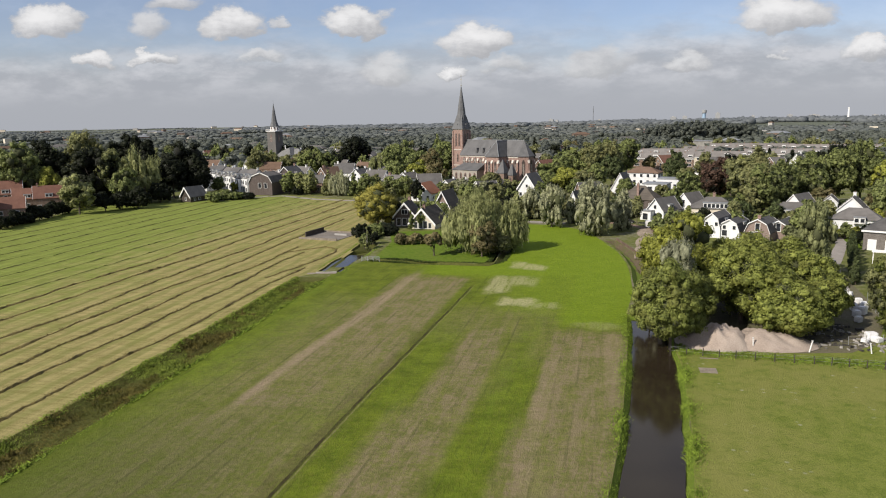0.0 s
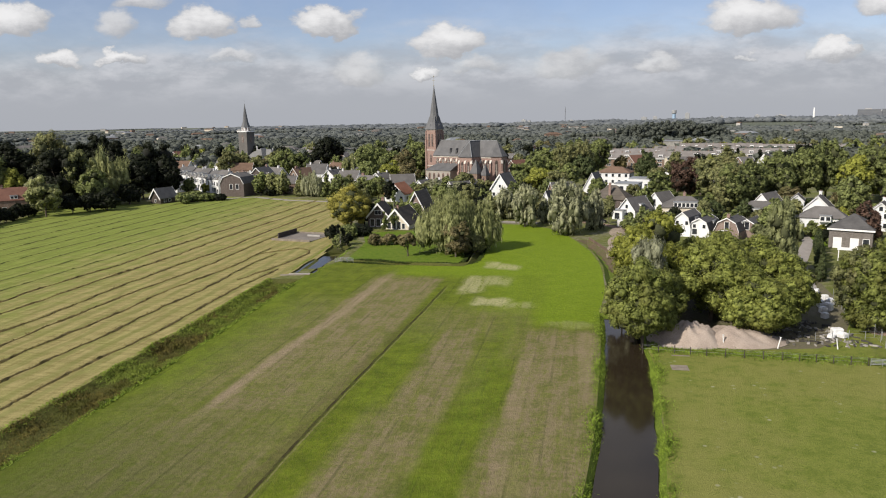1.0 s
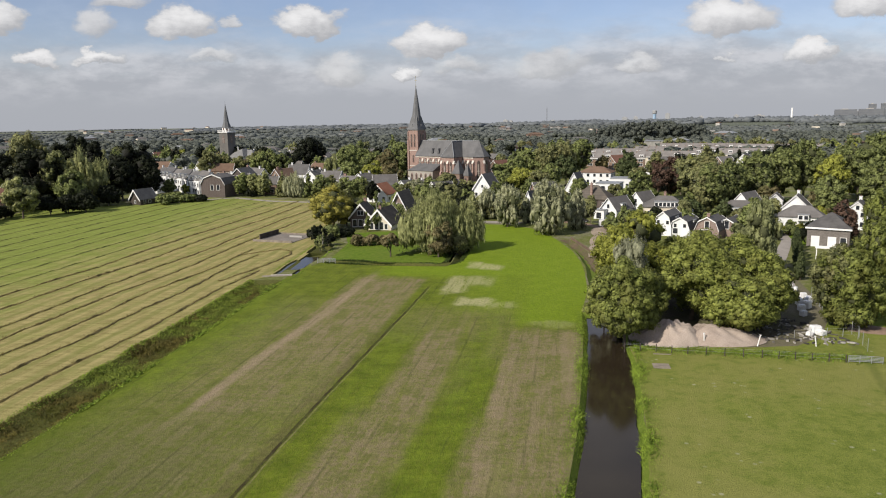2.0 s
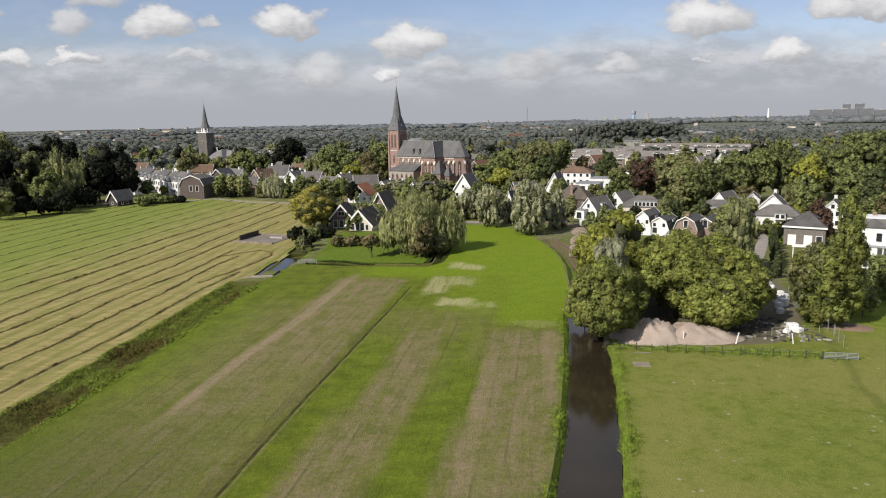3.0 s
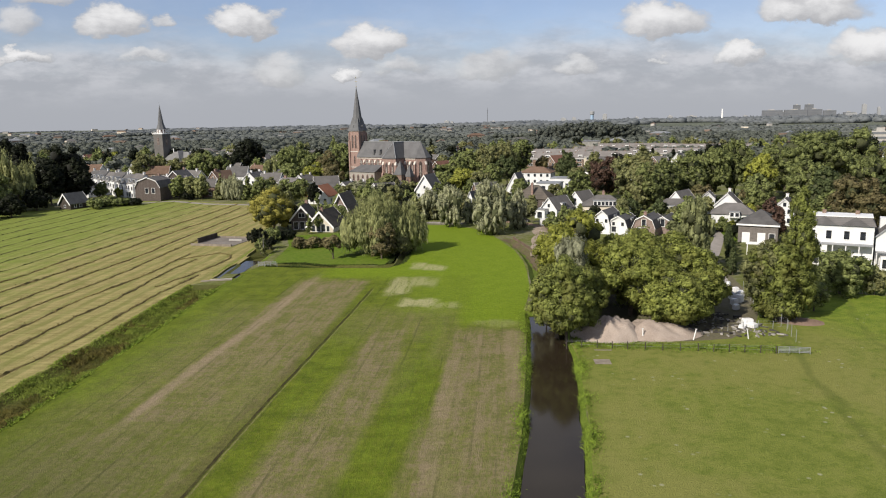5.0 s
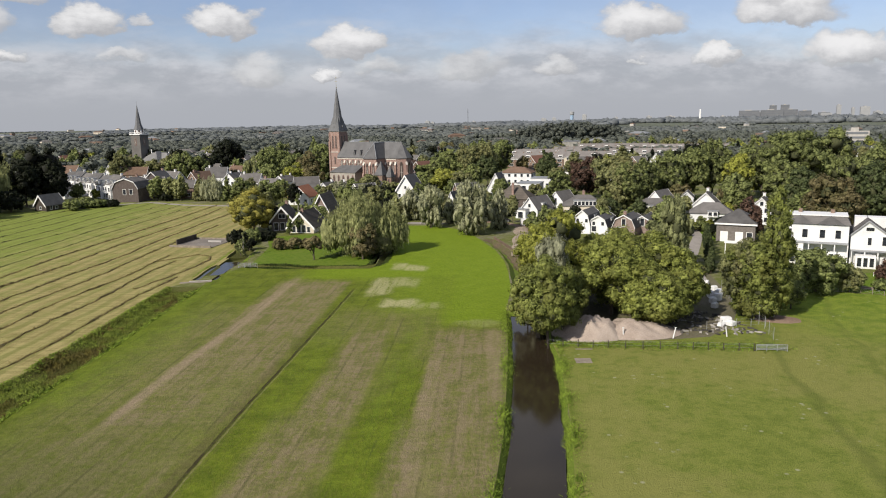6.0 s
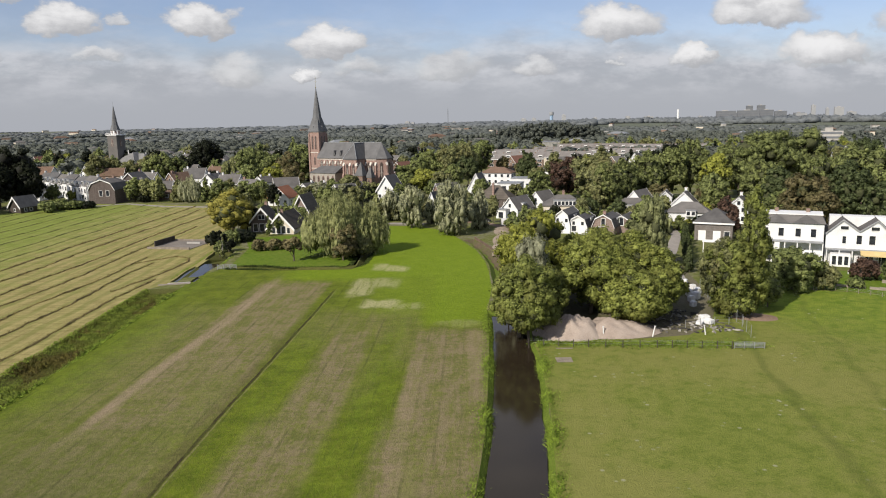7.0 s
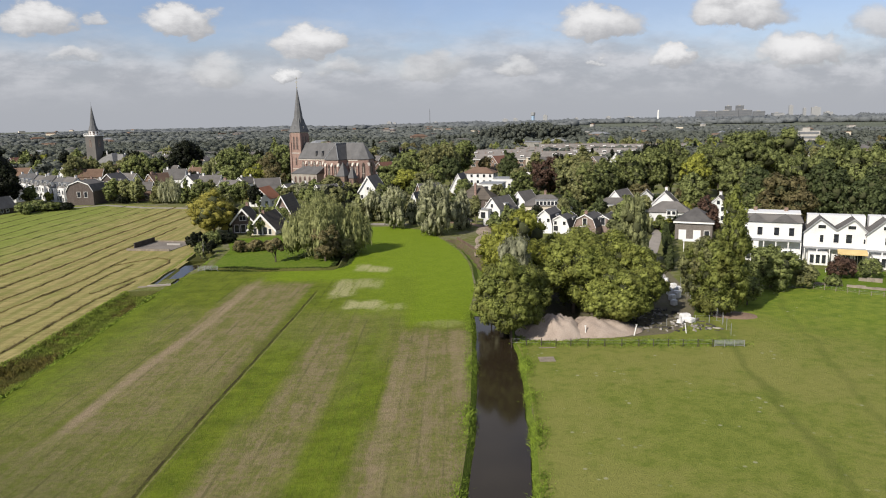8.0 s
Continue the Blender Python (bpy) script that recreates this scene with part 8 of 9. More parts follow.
for x, y, h, w, mat in ((2632.5, 3272.6, 53.8, 13.1, PALE_HAZED), (2545.5, 3085.5, 57.1, 40.6, PALE_HAZED), (2644.5, 3390.6, 70.3, 20.1, PALE_HAZED), (1513.5, 4024.8, 44.2, 23.5, PALE_HAZED)):
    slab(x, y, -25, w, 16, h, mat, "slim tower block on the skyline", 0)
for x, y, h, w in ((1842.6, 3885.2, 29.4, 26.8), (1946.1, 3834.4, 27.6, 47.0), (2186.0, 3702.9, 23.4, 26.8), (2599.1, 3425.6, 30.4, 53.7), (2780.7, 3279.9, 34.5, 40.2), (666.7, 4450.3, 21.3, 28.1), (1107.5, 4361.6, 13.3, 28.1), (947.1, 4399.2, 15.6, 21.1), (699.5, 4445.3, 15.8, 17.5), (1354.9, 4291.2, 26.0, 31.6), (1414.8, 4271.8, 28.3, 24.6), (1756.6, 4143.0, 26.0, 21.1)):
    slab(x, y, -20, w, 20, h, PALE_HAZED, "long white shed on the horizon", 0, "warehouse")
x, y, h, w = 332.3, 1100.9, 13.1, 57.4
slab(x, y, -18, w, 14, h, BRICK, "long orange-brick flats beyond the woods", 3, "flats")
x, y, h, w = 479.3, 589.8, 16.1, 21.3
slab(x, y, -40, w, 12, h, CONCRETE, "pale concrete flats behind the trees", 4, "flats")


# ---- hay rows on the mown meadow ----
def hay_row(i, line, seed, mat=HAY, size=1.0):
    rng = np.random.default_rng(seed)
    run = wander(line, 0.7, 0.0, 0.0)
    vs, fs, wisps = [], [], []
    for k, at in enumerate(run):
        d = (Vector(run[min(k + 2, len(run) - 1)]) - Vector(run[max(k - 2, 0)])).normalized()
        side = Vector((d.y, -d.x))
        p = Vector(at) + side * (1.5 * noise.noise((k * 0.026, i * 3.1, 0)) + 0.45 * noise.noise((k * 0.17, i * 3.1, 5)) + 0.18 * noise.noise((k * 0.6, i, 3)))
        thin = max(0.25, 0.85 + 0.9 * noise.noise((k * 0.12, i * 1.7, 9.0)))
        wide = 0.34 * size * thin * (1 + 0.45 * noise.noise((k * 0.45, i, 2.0)))
        high = 0.20 * size * thin * (1 + 0.7 * noise.noise((k * 0.5, i, 7.0)))
        for s, z in ((-1, -0.03), (-0.5, 0.8), (0.2, 1.0), (1, -0.03)):
            q = p + side * (s * wide * rng.uniform(0.7, 1.3))
            vs.append((q.x, q.y, max(-0.03, z * high * rng.uniform(0.6, 1.3))))
        if mat is HAY:
            for _ in range(8):
                q = p + side * rng.normal(0, wide * 1.15) + d * rng.uniform(0, 0.7)
                wisps.append((q.x, q.y, high * 0.3, rng.uniform(0.4, 1.0)))
        if k:
            for j in range(3):
                o = (k - 1) * 4 + j
                fs.append((o, o + 1, o + 5, o + 4))
    ob = new("windrow", mesh_of("windrow", vs, fs, [mat]))
    tagged(ob, "long raked row of dark drying hay on stubble" if mat is HAY else "faint row of wilting cut grass on a meadow", "windrow", group="windrows of hay")
    return wisps


MOWN_EDGE = [(-142, 227), (-142, 262), (-146, 290), (-139, 303), (-115, 302), (-101, 310), (-86, 328), (-72, 326), (-55, 313), (-38, 302), (-31, 272), (-34, 240), (-38, 226), (-41, 200), (-34, 178), (-31, 158), (-34, 150), (-60, 20), (-170, 20), (-155, 180)]
WISPS = []
ROW_AT = [(-45.9, 0.225), (-53.0, 0.212), (-59.2, 0.228), (-65.0, 0.217), (-71.6, 0.219), (-79.7, 0.220), (-87.5, 0.224)] + [(-95.2 - 7.5 * k, 0.222 - 0.002 * k) for k in range(11)]
for i, (x100, slope) in enumerate(ROW_AT):
    run = [(x100 + slope * (y - 100), y) for y in range(24, 330, 2)]
    run = [p for p in run if inside(p, MOWN_EDGE)]
    if len(run) > 6:
        WISPS += hay_row(i, [run[0], run[-1]], 300 + i, HAY if i < 7 else GREEN_HAY, 1.0 if i < 7 else 0.8)


# where the last swaths turn before the ditch
for i, bend in enumerate(([(-38.2, 152.1), (-34.7, 160.1), (-31.5, 167.7), (-29.0, 175.3), (-27.5, 181.3), (-28.0, 186.2), (-30.9, 189.9), (-34.9, 186.8), (-40.3, 182.3)],)):
    WISPS += hay_row(40 + i, bend, 500 + i)


# ---- reeds and rough grass ----
def along(line, half_lo, half_hi, n, z, rng, y0=-60.0, y1=400.0, even=False):
    pts = []
    segs = [(Vector(a), Vector(b)) for a, b in zip(line, line[1:])]
    total = [(b - a).length for a, b in segs]
    for a, b in rng.choices(segs, total, k=n):
        p = a.lerp(b, rng.random())
        if not y0 < p.y < y1:
            continue
        d = (b - a).normalized()
        q = rng.random() if even else abs(rng.gauss(0, 0.45))
        s = rng.choice((-1, 1)) * (half_lo + (half_hi - half_lo) * q)
        k = (0.35 + 0.9 * max(0.0, 0.45 + noise.noise((p.x * 0.15, p.y * 0.15, 3.0 if s > 0 else 8.0)))) * (1.0 if even else max(0.25, 1 - 0.6 * q))
        pts.append((p.x + d.y * s, p.y - d.x * s, z(abs(s)), k))
    return pts


rng = random.Random(3)
bed = along(REED_DITCH, 0.0, 3.3, 52000, lambda s: -0.55 + 0.55 * min(1.0, max(0, s - 1.7) / 1.7), rng, 20, 400, True)
brown = [p for p in bed if noise.noise((p[0] * 0.11, p[1] * 0.07, 4.0)) + 0.35 * noise.noise((p[0] * 0.5, p[1] * 0.4, 1.0)) > 0.10]
green = [p for p in bed if noise.noise((p[0] * 0.11, p[1] * 0.07, 4.0)) + 0.35 * noise.noise((p[0] * 0.5, p[1] * 0.4, 1.0)) <= 0.10]
strew("reeds", "brown withered reeds filling a dry ditch", brown, REED, 0.48, 0.085, 31, 0.7)
strew("sedge", "green sedge and rough grass in a dry ditch", green, SEDGE, 0.48, 0.085, 37, 0.7)
strew("ditch_grass", "rough green grass along the reed ditch", along(REED_DITCH, 2.3, 3.9, 16000, lambda s: -0.55 + 0.55 * min(1.0, max(0, s - 1.7) / 1.7), rng, 20, 400, True), BANK_GRASS, 0.30, 0.10, 32, 0.9)
strew("hay_wisps", "loose wisps of hay along the raked rows", WISPS, HAY_WISPS, 0.26, 0.07, 38, 1.1)
bank = along(CANAL, 2.9, 5.2, 46000, lambda s: -1.07 * max(0.0, 3.7 - s), rng, 15)
strew("bank_grass", "rank green grass on the canal banks", bank, BANK_GRASS, 0.34, 0.06, 33, 0.9)
strew("nettles", "nettles and sedge on the water's edge", along(CANAL, 3.0, 3.8, 9000, lambda s: -1.07 * max(0.0, 3.7 - s), rng, 15, 118), BANK_GRASS, 0.34, 0.05, 34, 0.6)
# dark strip added where the garden ditch shows only a line of shade
strew("ditch_sedge", "dark sedge imitating shade along a garden ditch", along(HEDGE_DITCH, 1.3, 2.3, 9000, lambda s: -0.25, rng, even=True), SHADE_SEDGE, 0.55, 0.10, 36, 0.4)
strew("pond_grass", "rough grass round the ditch end", along(POND, 3.0, 4.2, 1600, lambda s: 0.0, rng), BANK_GRASS, 0.22, 0.10, 35)


# ---- the builder's yard ----
def heap(name, label, x, y, turn, w, l, h, mat, seed):
    n = 36
    bm = bmesh.new()
    rows = []
    for j in range(n + 1):
        row = []
        for i in range(n + 1):
            u, v = 2 * i / n - 1, 2 * j / n - 1
            r = math.hypot(u, v)
            k = max(0.0, 1 - r ** 1.6)
            z = h * k * (0.78 + 0.38 * noise.noise((u * 1.9, v * 1.9, seed)) + 0.22 * noise.noise((u * 5, v * 5, seed)) + 0.12 * noise.noise((u * 17, v * 17, seed))) - 0.04
            row.append(bm.verts.new((u * w / 2, v * l / 2, max(-0.04, z))))
        rows.append(row)
    for p, q in zip(rows, rows[1:]):
        for i in range(n):
            bm.faces.new((p[i], p[i + 1], q[i + 1], q[i]))
    me = bpy.data.meshes.new(name)
    bm.to_mesh(me)
    bm.free()
    me.materials.append(mat)
    me.shade_smooth()
    ob = new(name, me)
    ob.matrix_basis = pose(x, y, 0, 0, 0, turn)
    return tagged(ob, label, "heap")


heap("mound", "large heap of pinkish sand in the yard", 39.8, 102.4, -12, 11.5, 9, 3.6, SAND, 1.5)
heap("mound", "long low heap of pinkish sand", 46.6, 102.0, -12, 15.5, 9, 2.7, SAND, 6.5)
heap("earth_patch", "low patch of bare reddish earth", 72.1, 103.5, -30, 9.0, 6.0, 0.25, EARTH, 3.5)


def fence_run(name, label, pts, step, high, rails, mat, thick=0.05):
    root = thing(name, label, "fence", pose(pts[0][0], pts[0][1], 0))
    o = Vector(pts[0])
    posts = []
    for a, b in zip(pts, pts[1:]):
        a, b = Vector(a), Vector(b)
        n = max(1, round((b - a).length / step))
        posts += [a.lerp(b, i / n) for i in range(n)]
    posts.append(Vector(pts[-1]))
    for i, p in enumerate(posts):
        bm = bmesh.new()
        lean = 0.08 * noise.noise((i * 1.7, p.x, 0))
        limb(bm, (p.x - o.x, p.y - o.y, -0.3), (p.x - o.x + lean, p.y - o.y, high * (1 + 0.12 * noise.noise((i, 3, p.y)))), thick, thick * 0.9, 6)
        part("post", bm, mat, root)
    for p, q in zip(posts, posts[1:]):
        for z in rails:
            bm = bmesh.new()
            limb(bm, (p.x - o.x, p.y - o.y, z), (q.x - o.x, q.y - o.y, z), 0.008, 0.008, 4)
            part("wire", bm, GALVANISED, root)


fence_run("field_fence", "low post and wire fence along a pasture", [(31.8, 97.8), (40.0, 95.2), (49.4, 92.5), (59.4, 89.4)], 2.2, 1.15, (0.45, 0.85, 1.05), DARK_TIMBER, 0.07)
fence_run("yard_fence", "tall steel mesh fence round the yard", [(65.1, 93.5), (67.2, 98.9), (69.2, 106.5), (71.3, 114.9), (74.3, 123.3)], 2.5, 2.0, (0.15, 0.5, 0.85, 1.2, 1.55, 1.9), GALVANISED, 0.04)
fence_run("yard_fence", "steel fence across the yard front", [(58.4, 100.5), (63.7, 101.0), (68.1, 100.0)], 2.6, 1.3, (0.3, 0.8, 1.2), GALVANISED, 0.05)
fence_run("garden_fence", "timber garden fence along the pasture", [(89.1, 119.7), (98.0, 116.0), (102.0, 109.2), (107.8, 103.9)], 2.0, 0.9, (0.3, 0.6, 0.85), TIMBER, 0.06)
fence_run("pasture_wire", "old wire fence at a field gate", [(-19.4, 169.5), (-15.0, 167.8)], 1.4, 1.2, (0.4, 0.8, 1.15), GALVANISED, 0.05)
for x, y, h, lean in ((44.0, 99.0, 1.7, 0.1), (51.2, 97.5, 1.6, -0.4), (59.4, 96.4, 1.5, 0.3)):
    bm = bmesh.new()
    limb(bm, (0, 0, -0.2), (-lean, 0, h), 0.09, 0.08, 7)
    box(bm, -lean - 0.12, -lean + 0.12, -0.12, 0.12, h, h + 0.06)
    me = bpy.data.meshes.new("white_post")
    bm.to_mesh(me)
    bm.free()
    me.materials.append(TRIM)
    ob = new("white_post", me)
    ob.matrix_basis = pose(x, y, 0)
    tagged(ob, "leaning white marker post by the fence", "post", group="marker posts")


def hurdle(x, y, turn, w, label, rails=5):
    root = thing("gate", label, "gate", pose(x, y, 0, 0, 0, turn))
    for i in range(rails):
        bm = bmesh.new()
        z = 0.2 + i * 0.75 / (rails - 1)
        limb(bm, (-w / 2, 0, z), (w / 2, 0, z), 0.04, 0.04, 6)
        part("rail", bm, GALVANISED, root)
    for px in (-w / 2, -w / 6, w / 6, w / 2):
        bm = bmesh.new()
        limb(bm, (px, 0, 0), (px, 0, 1.0), 0.045, 0.045, 6)
        part("upright", bm, GALVANISED, root)


hurdle(61.7, 88.8, -16, 4.2, "galvanised tubular field gate standing open in grass")
hurdle(-17.4, 169.3, 4, 4.0, "galvanised field gate by the ditch", 4)


def crate(name, label, category, x, y, turn, w, l, h, mat, seed=0):
    """A sagging, rounded bale, bag or stack."""
    rng = random.Random(seed)
    bm = bmesh.new()
    bmesh.ops.create_cube(bm, size=1.0)
    bmesh.ops.bevel(bm, geom=bm.edges[:], offset=0.12, segments=2, affect="EDGES")
    for v in bm.verts:
        v.co.x *= w * rng.uniform(0.93, 1.07)
        v.co.y *= l * rng.uniform(0.93, 1.07)
        v.co.z = (v.co.z + 0.5) * h * rng.uniform(0.94, 1.06)
    me = bpy.data.meshes.new(name)
    bm.to_mesh(me)
    bm.free()
    me.materials.append(mat)
    ob = new(name, me)
    ob.matrix_basis = pose(x, y, -0.03, 0, 0, turn)
    return tagged(ob, label, category, group=category + "s in the yard")


rng = random.Random(9)
for k, (x, y, s) in enumerate(((67.8, 115.1, 1.1), (69.6, 116.7, 1.3), (69.6, 119.0, 1.2), (71.9, 120.1, 1.2), (71.3, 123.2, 0.9), (73.0, 123.7, 1.0), (74.1, 128.5, 0.9), (74.5, 131.1, 0.9), (66.4, 112.1, 1.0))):
    crate("bulk_bag", "white builder's bulk bag", "bag", x, y, k * 37, s, s, s, SHEET, k)
for k, (x, y, w, l, h) in enumerate(((62.8, 102.6, 1.6, 1.2, 1.3), (63.3, 101.8, 1.4, 1.2, 0.7), (61.6, 101.9, 1.2, 1.0, 0.5))):
    crate("sheeted_pallet", "pallet wrapped in white sheeting", "pallet", x, y, k * 25, w, l, h, SHEET, 20 + k)


def debris():
    """Boards, stones and scrap: some dozens of loose pieces on the yard soil."""
    rng = random.Random(4)
    pts_v, pts_f = [], []
    for k in range(260):
        u, v = rng.random(), rng.random()
        x, y = 51 + 15 * u - 2 * v, 99.5 - 3.5 * u + 15 * v
        if y < 98 - (x - 40) * 0.22:
            continue
        w, l, h = rng.uniform(0.08, 0.4), rng.uniform(0.15, 1.3), rng.uniform(0.05, 0.3)
        m = pose(x, y, h / 2 - 0.03, rng.uniform(-12, 12), rng.uniform(-12, 12), rng.uniform(0, 180))
        o = len(pts_v)
        pts_v += [tuple(m @ Vector((sx * w / 2, sy * l / 2, sz * h / 2))) for sz in (-1, 1) for sx, sy in ((-1, -1), (1, -1), (1, 1), (-1, 1))]
        pts_f += [tuple(o + i for i in f) for f in ((3, 2, 1, 0), (4, 5, 6, 7), (0, 1, 5, 4), (1, 2, 6, 5), (2, 3, 7, 6), (3, 0, 4, 7))]
    m, N, s, _ = material("scrap")
    one = N.add("ShaderNodeNewGeometry").outputs["Random Per Island"]
    N.put(s.inputs["Base Color"], N.mix(N.step(one, 0.3, 1.0), (0.045, 0.04, 0.034), (0.34, 0.32, 0.29)))
    s.inputs["Roughness"].default_value = 0.85
    tagged(new("debris", mesh_of("debris", pts_v, pts_f, [m])), "loose boards, stones and scrap on yard soil", "debris", kind="stuff")


debris()


# ---- silage clamp, culvert, pallets ----
x, y = -32.6, 207.6
root = thing("silage_clamp", "low concrete-walled clamp with a muddy floor", "clamp", pose(x, y, 0, 0, 0, -22))
bm = bmesh.new()
box(bm, -6.0, 6.0, -6.5, 6.5, 0.0, 0.12)
part("floor_slab", bm, CLAMP_FLOOR, root, "muddy grey-brown floor")
for x0, x1, y0, y1, h, mat in ((-6.3, -6.0, -3.5, 6.5, 1.5, DARK_TIMBER), (-6.3, 6.0, -6.9, -6.5, 0.55, TIMBER), (-6.0, 6.0, 6.5, 6.8, 0.5, TIMBER), (0.5, 4.5, 1.5, 1.8, 0.6, CONCRETE)):
    bm = bmesh.new()
    box(bm, x0, x1, y0, y1, 0.0, h)
    part("clamp_wall", bm, mat, root)
x, y = -26.7, 155.9
root = thing("culvert", "pale concrete culvert slab over a ditch", "culvert", pose(x, y, 0, 0, 0, 2))
bm = bmesh.new()
box(bm, -3.2, 3.2, -0.6, 0.6, -0.6, 0.06)
part("slab", bm, TIMBER, root)
bm = bmesh.new()
box(bm, -1.4, 3.2, 0.45, 0.6, 0.06, 0.22)
part("kerb", bm, CONCRETE, root)
x, y = 34.5, 90.5
root = thing("pallet", "weathered pallet and boards lying in grass", "pallet", pose(x, y, 0, 0, 0, -12))
for k in range(5):
    bm = bmesh.new()
    box(bm, -1.1, 1.1, -0.9 + k * 0.42, -0.68 + k * 0.42, 0.03, 0.09)
    part("board", bm, TIMBER, root)
x, y = 36.4, 95.4
root = thing("plank", "long pale plank lying in grass", "plank", pose(x, y, 0, 0, 0, -12))
bm = bmesh.new()
box(bm, -1.2, 1.2, -0.12, 0.12, 0.0, 0.08)
part("board", bm, TIMBER, root)


# ---- vehicles ----
def vehicle(name, label, x, y, turn, l, w, h, paint, van=False):
    root = thing(name, label, "van" if van else "car", pose(x, y, 0, 0, 0, turn))
    body = [(-l / 2, 0.35), (l / 2, 0.35), (l / 2, 0.75), (l / 2 - 0.15, 0.95), (l * 0.26, 1.05), (l * 0.14, h), (-l / 2 + 0.15, h), (-l / 2, h - 0.2)] if van else \
           [(-l / 2, 0.35), (l / 2, 0.35), (l / 2, 0.7), (l * 0.27, 0.92), (l * 0.1, h), (-l * 0.3, h), (-l / 2 + 0.1, 0.98), (-l / 2, 0.9)]
    bm = bmesh.new()
    prism(bm, body, -w / 2, w / 2)
    bmesh.ops.bevel(bm, geom=bm.edges[:], offset=0.06, segments=2, affect="EDGES")
    part("body", bm, paint, root)
    for s in (-1, 1):
        bm = bmesh.new()
        a, b = (l * 0.02, l * 0.20) if van else (-l * 0.33, l * 0.19)
        prism(bm, [(a, 1.0), (b, 1.0), (b - 0.35, h - 0.12), (a + 0.15, h - 0.12)], s * w / 2 - 0.01, s * w / 2 + 0.012)
        part("side_window", bm, GLASS, root)
    bm = bmesh.new()
    k = 0.26 if van else 0.25
    prism(bm, [(l * k + 0.02, 1.08), (l * (k - 0.12) + 0.05, h - 0.1), (l * (k - 0.12) + 0.09, h - 0.1), (l * k + 0.08, 1.08)], -w / 2 + 0.12, w / 2 - 0.12)
    part("windscreen", bm, GLASS, root)
    for px in (-l * 0.31, l * 0.31):
        for s in (-1, 1):
            bm = bmesh.new()
            tower(bm, [(0.33, -0.1), (0.33, 0.1)], 18, 0, pose(px, s * (w / 2 - 0.08), 0.33, 90))
            tyre = part("wheel", bm, RUBBER, root)
            bm = bmesh.new()
            tower(bm, [(0.19, -0.115), (0.19, 0.115)], 12, 0, pose(px, s * (w / 2 - 0.08), 0.33, 90))
            part("rim", bm, GALVANISED, tyre)


vehicle("van", "white panel van parked on the lane", 63.2, 214.2, -12, 5.2, 1.95, 2.2, CAR_WHITE, True)
vehicle("car", "black estate car parked on the drive", 84.1, 153.9, 55, 4.5, 1.8, 1.6, CAR_BLACK)
vehicle("car", "silver car parked by the meadow edge", -142.7, 297.3, 20, 4.3, 1.8, 1.45, CAR_SILVER)
vehicle("car", "white car parked by the meadow edge", -145.8, 291.9, 30, 4.3, 1.8, 1.45, CAR_WHITE)
vehicle("car", "silver car parked in a side street", -53.8, 340.4, 10, 4.3, 1.8, 1.45, CAR_SILVER)
vehicle("car", "dark car parked on the lane", 58.0, 225.2, -10, 4.3, 1.8, 1.45, CAR_BLACK)


# ---- lanes ----
def lane(points, half, label, mat=PAVING, z=0.03):
    line = wander(points, 5.0, 0.3, 7.0)
    l, r = offset_line(line, -half), offset_line(line, half)
    n = len(l)
    vs = [(x, y, z) for x, y in l] + [(x, y, z) for x, y in r] + [(x, y, -0.2) for x, y in l] + [(x, y, -0.2) for x, y in r]
    fs = [(i, n + i, n + i + 1, i + 1) for i in range(n - 1)] + [(i, i + 1, 2 * n + i + 1, 2 * n + i) for i in range(n - 1)] + [(n + i, 3 * n + i, 3 * n + i + 1, n + i + 1) for i in range(n - 1)]
    tagged(new("lane", mesh_of("lane", vs, fs, [mat])), label, "lane", kind="structure")


lane([(74.4, 130.7), (79.7, 143.9), (85.8, 156.2), (102.2, 182.7), (108.4, 198.4)], 1.4, "pale gravel drive beside the yard")
lane([(60.9, 205.5), (60.4, 214.2), (57.8, 221.7), (46.9, 231.1)], 1.5, "sandy lane by the canal head", EARTH)
lane([(-33.5, 299.5), (-53.8, 308.7), (-71.8, 325.1), (-85.7, 319.9), (-97.0, 308.0)], 1.6, "narrow road along the meadow's far edge")
lane([(38.6, 226.0), (30.3, 230.7), (22.3, 232.8)], 1.8, "paved lane before the pollard willows")


# ---- banks and hedges ----
def bank_wall(points, high, label):
    line = wander(points, 3.0, 0.1, 2.0)
    root = thing("revetment", label, "revetment", pose(line[0][0], line[0][1], 0))
    o = Vector(line[0])
    for a, b in zip(line, line[1:]):
        a, b = Vector(a) - o, Vector(b) - o
        d = (b - a).normalized()
        bm = bmesh.new()
        box(bm, 0, (b - a).length - 0.03, -0.06, 0.06, -0.9, high, Matrix.Translation((a.x, a.y, 0)) @ pose(0, 0, 0, 0, 0, math.degrees(math.atan2(d.y, d.x))))
        part("board", bm, RUST_TIMBER, root)


EARTH_PALE = grainy("pale_earth", (0.21, 0.165, 0.12), (0.37, 0.305, 0.235), 0.8, 0.95, 0.8)
RUST_TIMBER = grainy("rusty_boards", (0.085, 0.055, 0.038), (0.18, 0.125, 0.088), 1.0, 0.9, 0.5)
bank_wall(offset_line([(41.6, 150), (43.8, 162), (45.2, 176), (45.0, 193)], 1.9), 0.75, "rusty brown board revetment along a dry ditch")
for x, y, w, l, turn, seed in ((49.0, 176, 3.6, 18, -14, 8.5), (53.5, 190, 4.6, 22, -18, 9.5), (58.0, 205, 5.0, 20, -16, 4.5)):
    heap("mound", "bank of pale sandy rubble by the canal head", x, y, turn, w, l, 0.45, EARTH_PALE, seed)
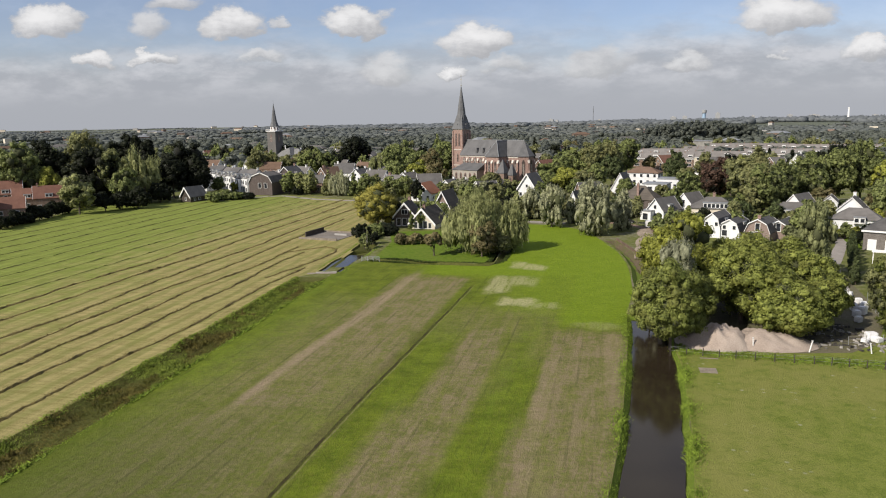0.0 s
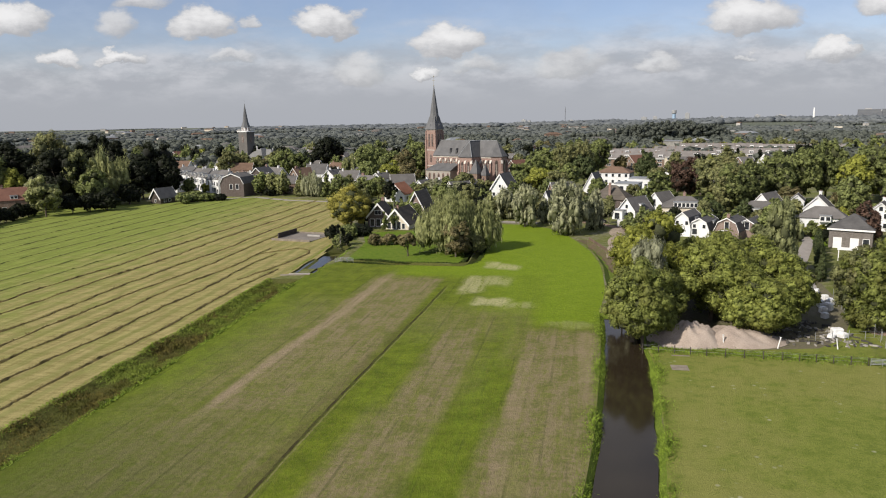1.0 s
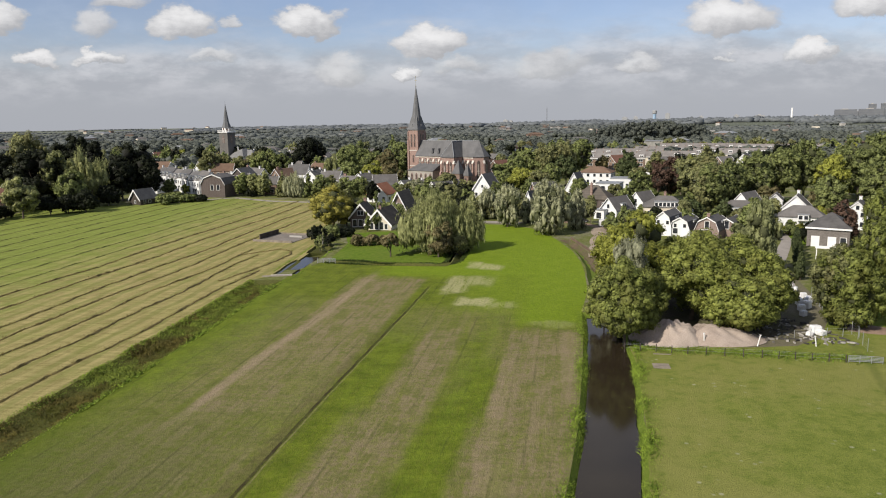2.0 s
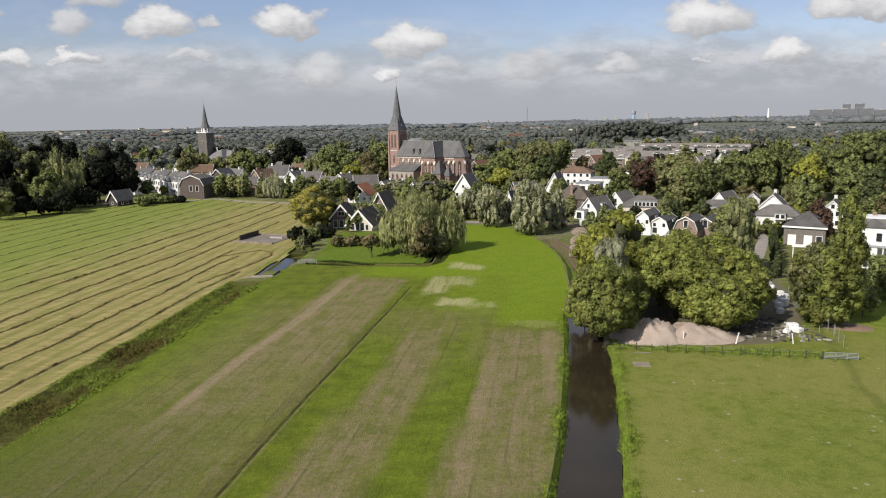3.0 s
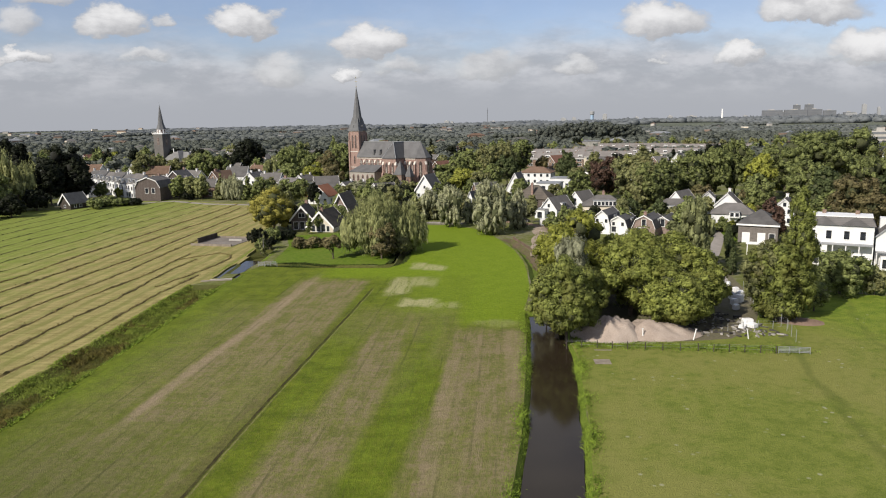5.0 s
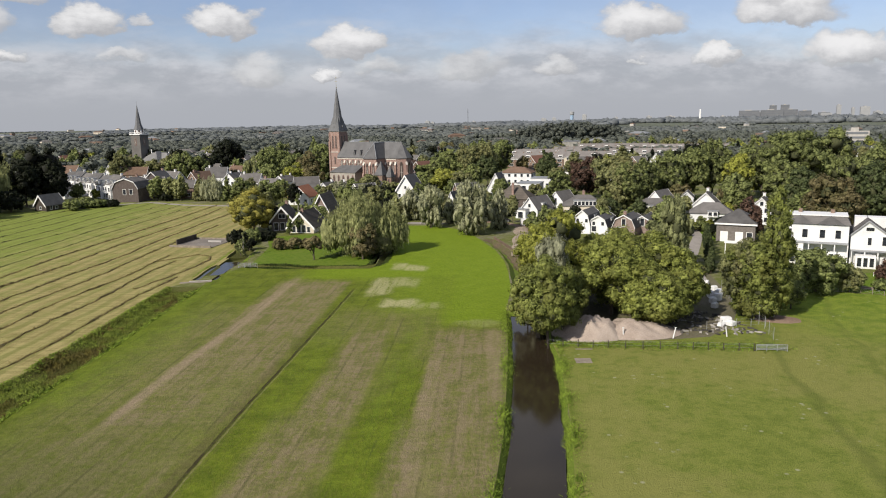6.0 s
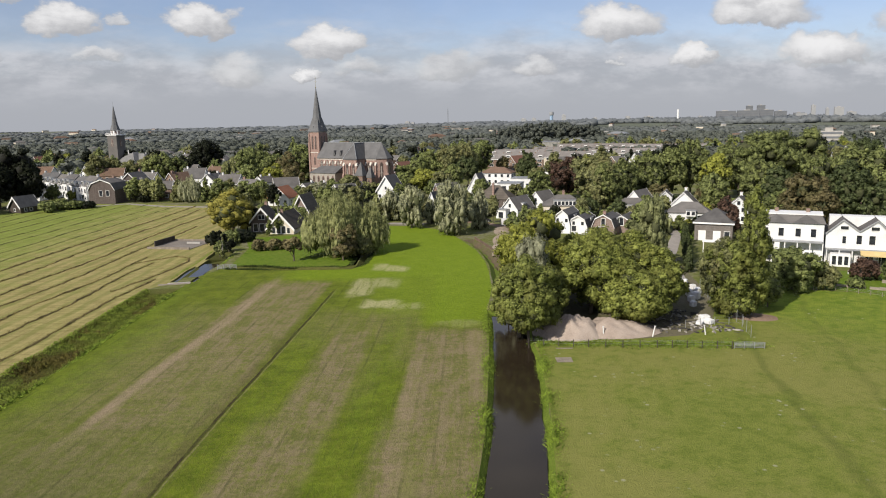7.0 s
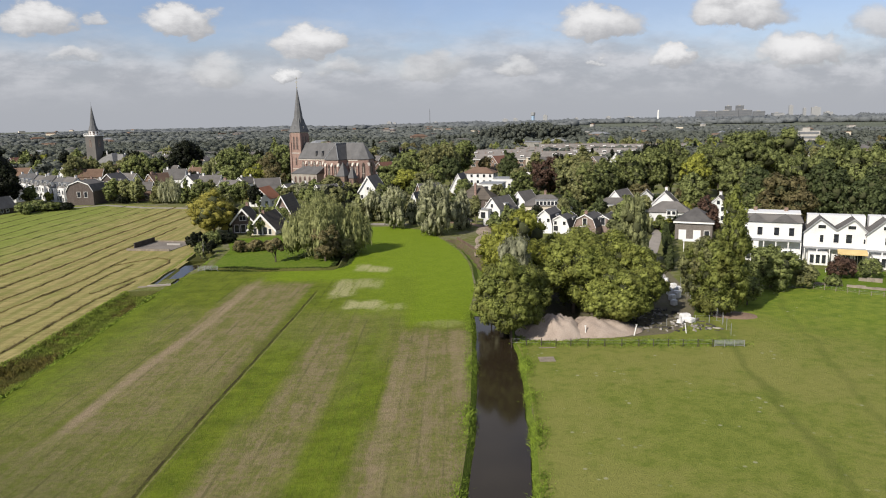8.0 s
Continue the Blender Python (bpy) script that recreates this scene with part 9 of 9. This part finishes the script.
strew("fence_grass", "rough grass under the pasture fence", [(x + rng.gauss(0, 1.0), y + rng.gauss(0, 1.0), 0.0, rng.uniform(0.2, 1.0)) for x, y in [(34 + 30 * k / 8000, 98.6 - 8.6 * k / 8000) for k in range(8000)]], BANK_GRASS, 0.26, 0.07, 41, 0.8)


# ---- garden edge before the villas ----
def garden_wall(a, b, high, label):
    a, b = Vector(a), Vector(b)
    d = b - a
    root = thing("garden_wall", label, "wall", pose(a.x, a.y, 0, 0, 0, math.degrees(math.atan2(d.y, d.x))), "garden walls")
    n = max(2, round(d.length / 1.6))
    for k in range(n):
        bm = bmesh.new()
        box(bm, d.length * k / n, d.length * (k + 1) / n - 0.03, -0.2, 0.2, -0.2, high * (0.85 + 0.3 * noise.noise((k * 1.3, a.x, 2.0))))
        part("stone_block", bm, TIMBER, root)


garden_wall((100.3, 118.8), (104.2, 115.6), 0.45, "low grey-brown garden wall at the pasture edge")
garden_wall((104.5, 115.0), (108.9, 110.3), 0.55, "low stone garden wall with planters behind")
garden_wall((110.6, 118.8), (113.4, 115.8), 0.8, "raised stone planting bed on a lawn")
for x, y, s in ((108.6, 130.2, 1.6), (116.9, 127.6, 1.4), (120.1, 124.2, 1.8), (110.6, 127.2, 1.0)):
    root = thing("garden_table", "pale garden table on a paved terrace", "table", pose(x, y, 0, 0, 0, -37), "garden tables")
    bm = bmesh.new()
    box(bm, -s / 2, s / 2, -0.4, 0.4, 0.70, 0.75)
    part("tabletop", bm, TRIM, root)
    for sx in (-1, 1):
        for sy in (-1, 1):
            bm = bmesh.new()
            box(bm, sx * (s / 2 - 0.1) - 0.04, sx * (s / 2 - 0.1) + 0.04, sy * 0.32 - 0.04, sy * 0.32 + 0.04, 0, 0.70)
            part("leg", bm, TRIM, root)


# ---- things in the gardens beyond the drive ----
def boat(x, y, turn):
    root = thing("boat", "white rowing boat lying on a lawn", "boat", pose(x, y, 0, 0, 0, turn))
    bm = bmesh.new()
    rows = []
    for i in range(9):
        k = i / 8
        half = 0.85 * math.sin(math.pi * (0.12 + 0.80 * k)) + 0.05
        rows.append([bm.verts.new((5.2 * (k - 0.5), p * half, z)) for p, z in ((-1.0, 0.75), (-0.8, 0.25), (0.0, 0.05), (0.8, 0.25), (1.0, 0.75), (0.82, 0.70), (0.6, 0.32), (0.0, 0.18), (-0.6, 0.32), (-0.82, 0.70))])
    for p, q in zip(rows, rows[1:]):
        for j in range(10):
            bm.faces.new((p[j], p[(j + 1) % 10], q[(j + 1) % 10], q[j]))
    bm.faces.new(rows[0][::-1])
    bm.faces.new(rows[-1])
    part("hull", bm, TRIM, root)
    for px in (-0.9, 0.8):
        bm = bmesh.new()
        box(bm, px - 0.15, px + 0.15, -0.62, 0.62, 0.5, 0.55)
        part("thwart", bm, TIMBER, root)


boat(109.7, 187.4, -14)


def pergola(x, y, turn, w, l):
    root = thing("pergola", "white timber pergola beside a garden terrace", "pergola", pose(x, y, 0, 0, 0, turn))
    for sx in (-1, 1):
        for sy in (-1, 0, 1):
            bm = bmesh.new()
            box(bm, sx * w / 2 - 0.08, sx * w / 2 + 0.08, sy * l / 2 - 0.08, sy * l / 2 + 0.08, -0.1, 2.4)
            part("post", bm, TRIM, root)
        bm = bmesh.new()
        box(bm, sx * w / 2 - 0.06, sx * w / 2 + 0.06, -l / 2 - 0.3, l / 2 + 0.3, 2.4, 2.6)
        part("beam", bm, TRIM, root)
    for k in range(8):
        bm = bmesh.new()
        yy = -l / 2 + l * k / 7
        box(bm, -w / 2 - 0.3, w / 2 + 0.3, yy - 0.04, yy + 0.04, 2.6, 2.72)
        part("rafter", bm, TRIM, root)


pergola(97.0, 158.0, -32, 2.4, 3.2)
pergola(100.5, 131.0, -37, 2.6, 3.6)
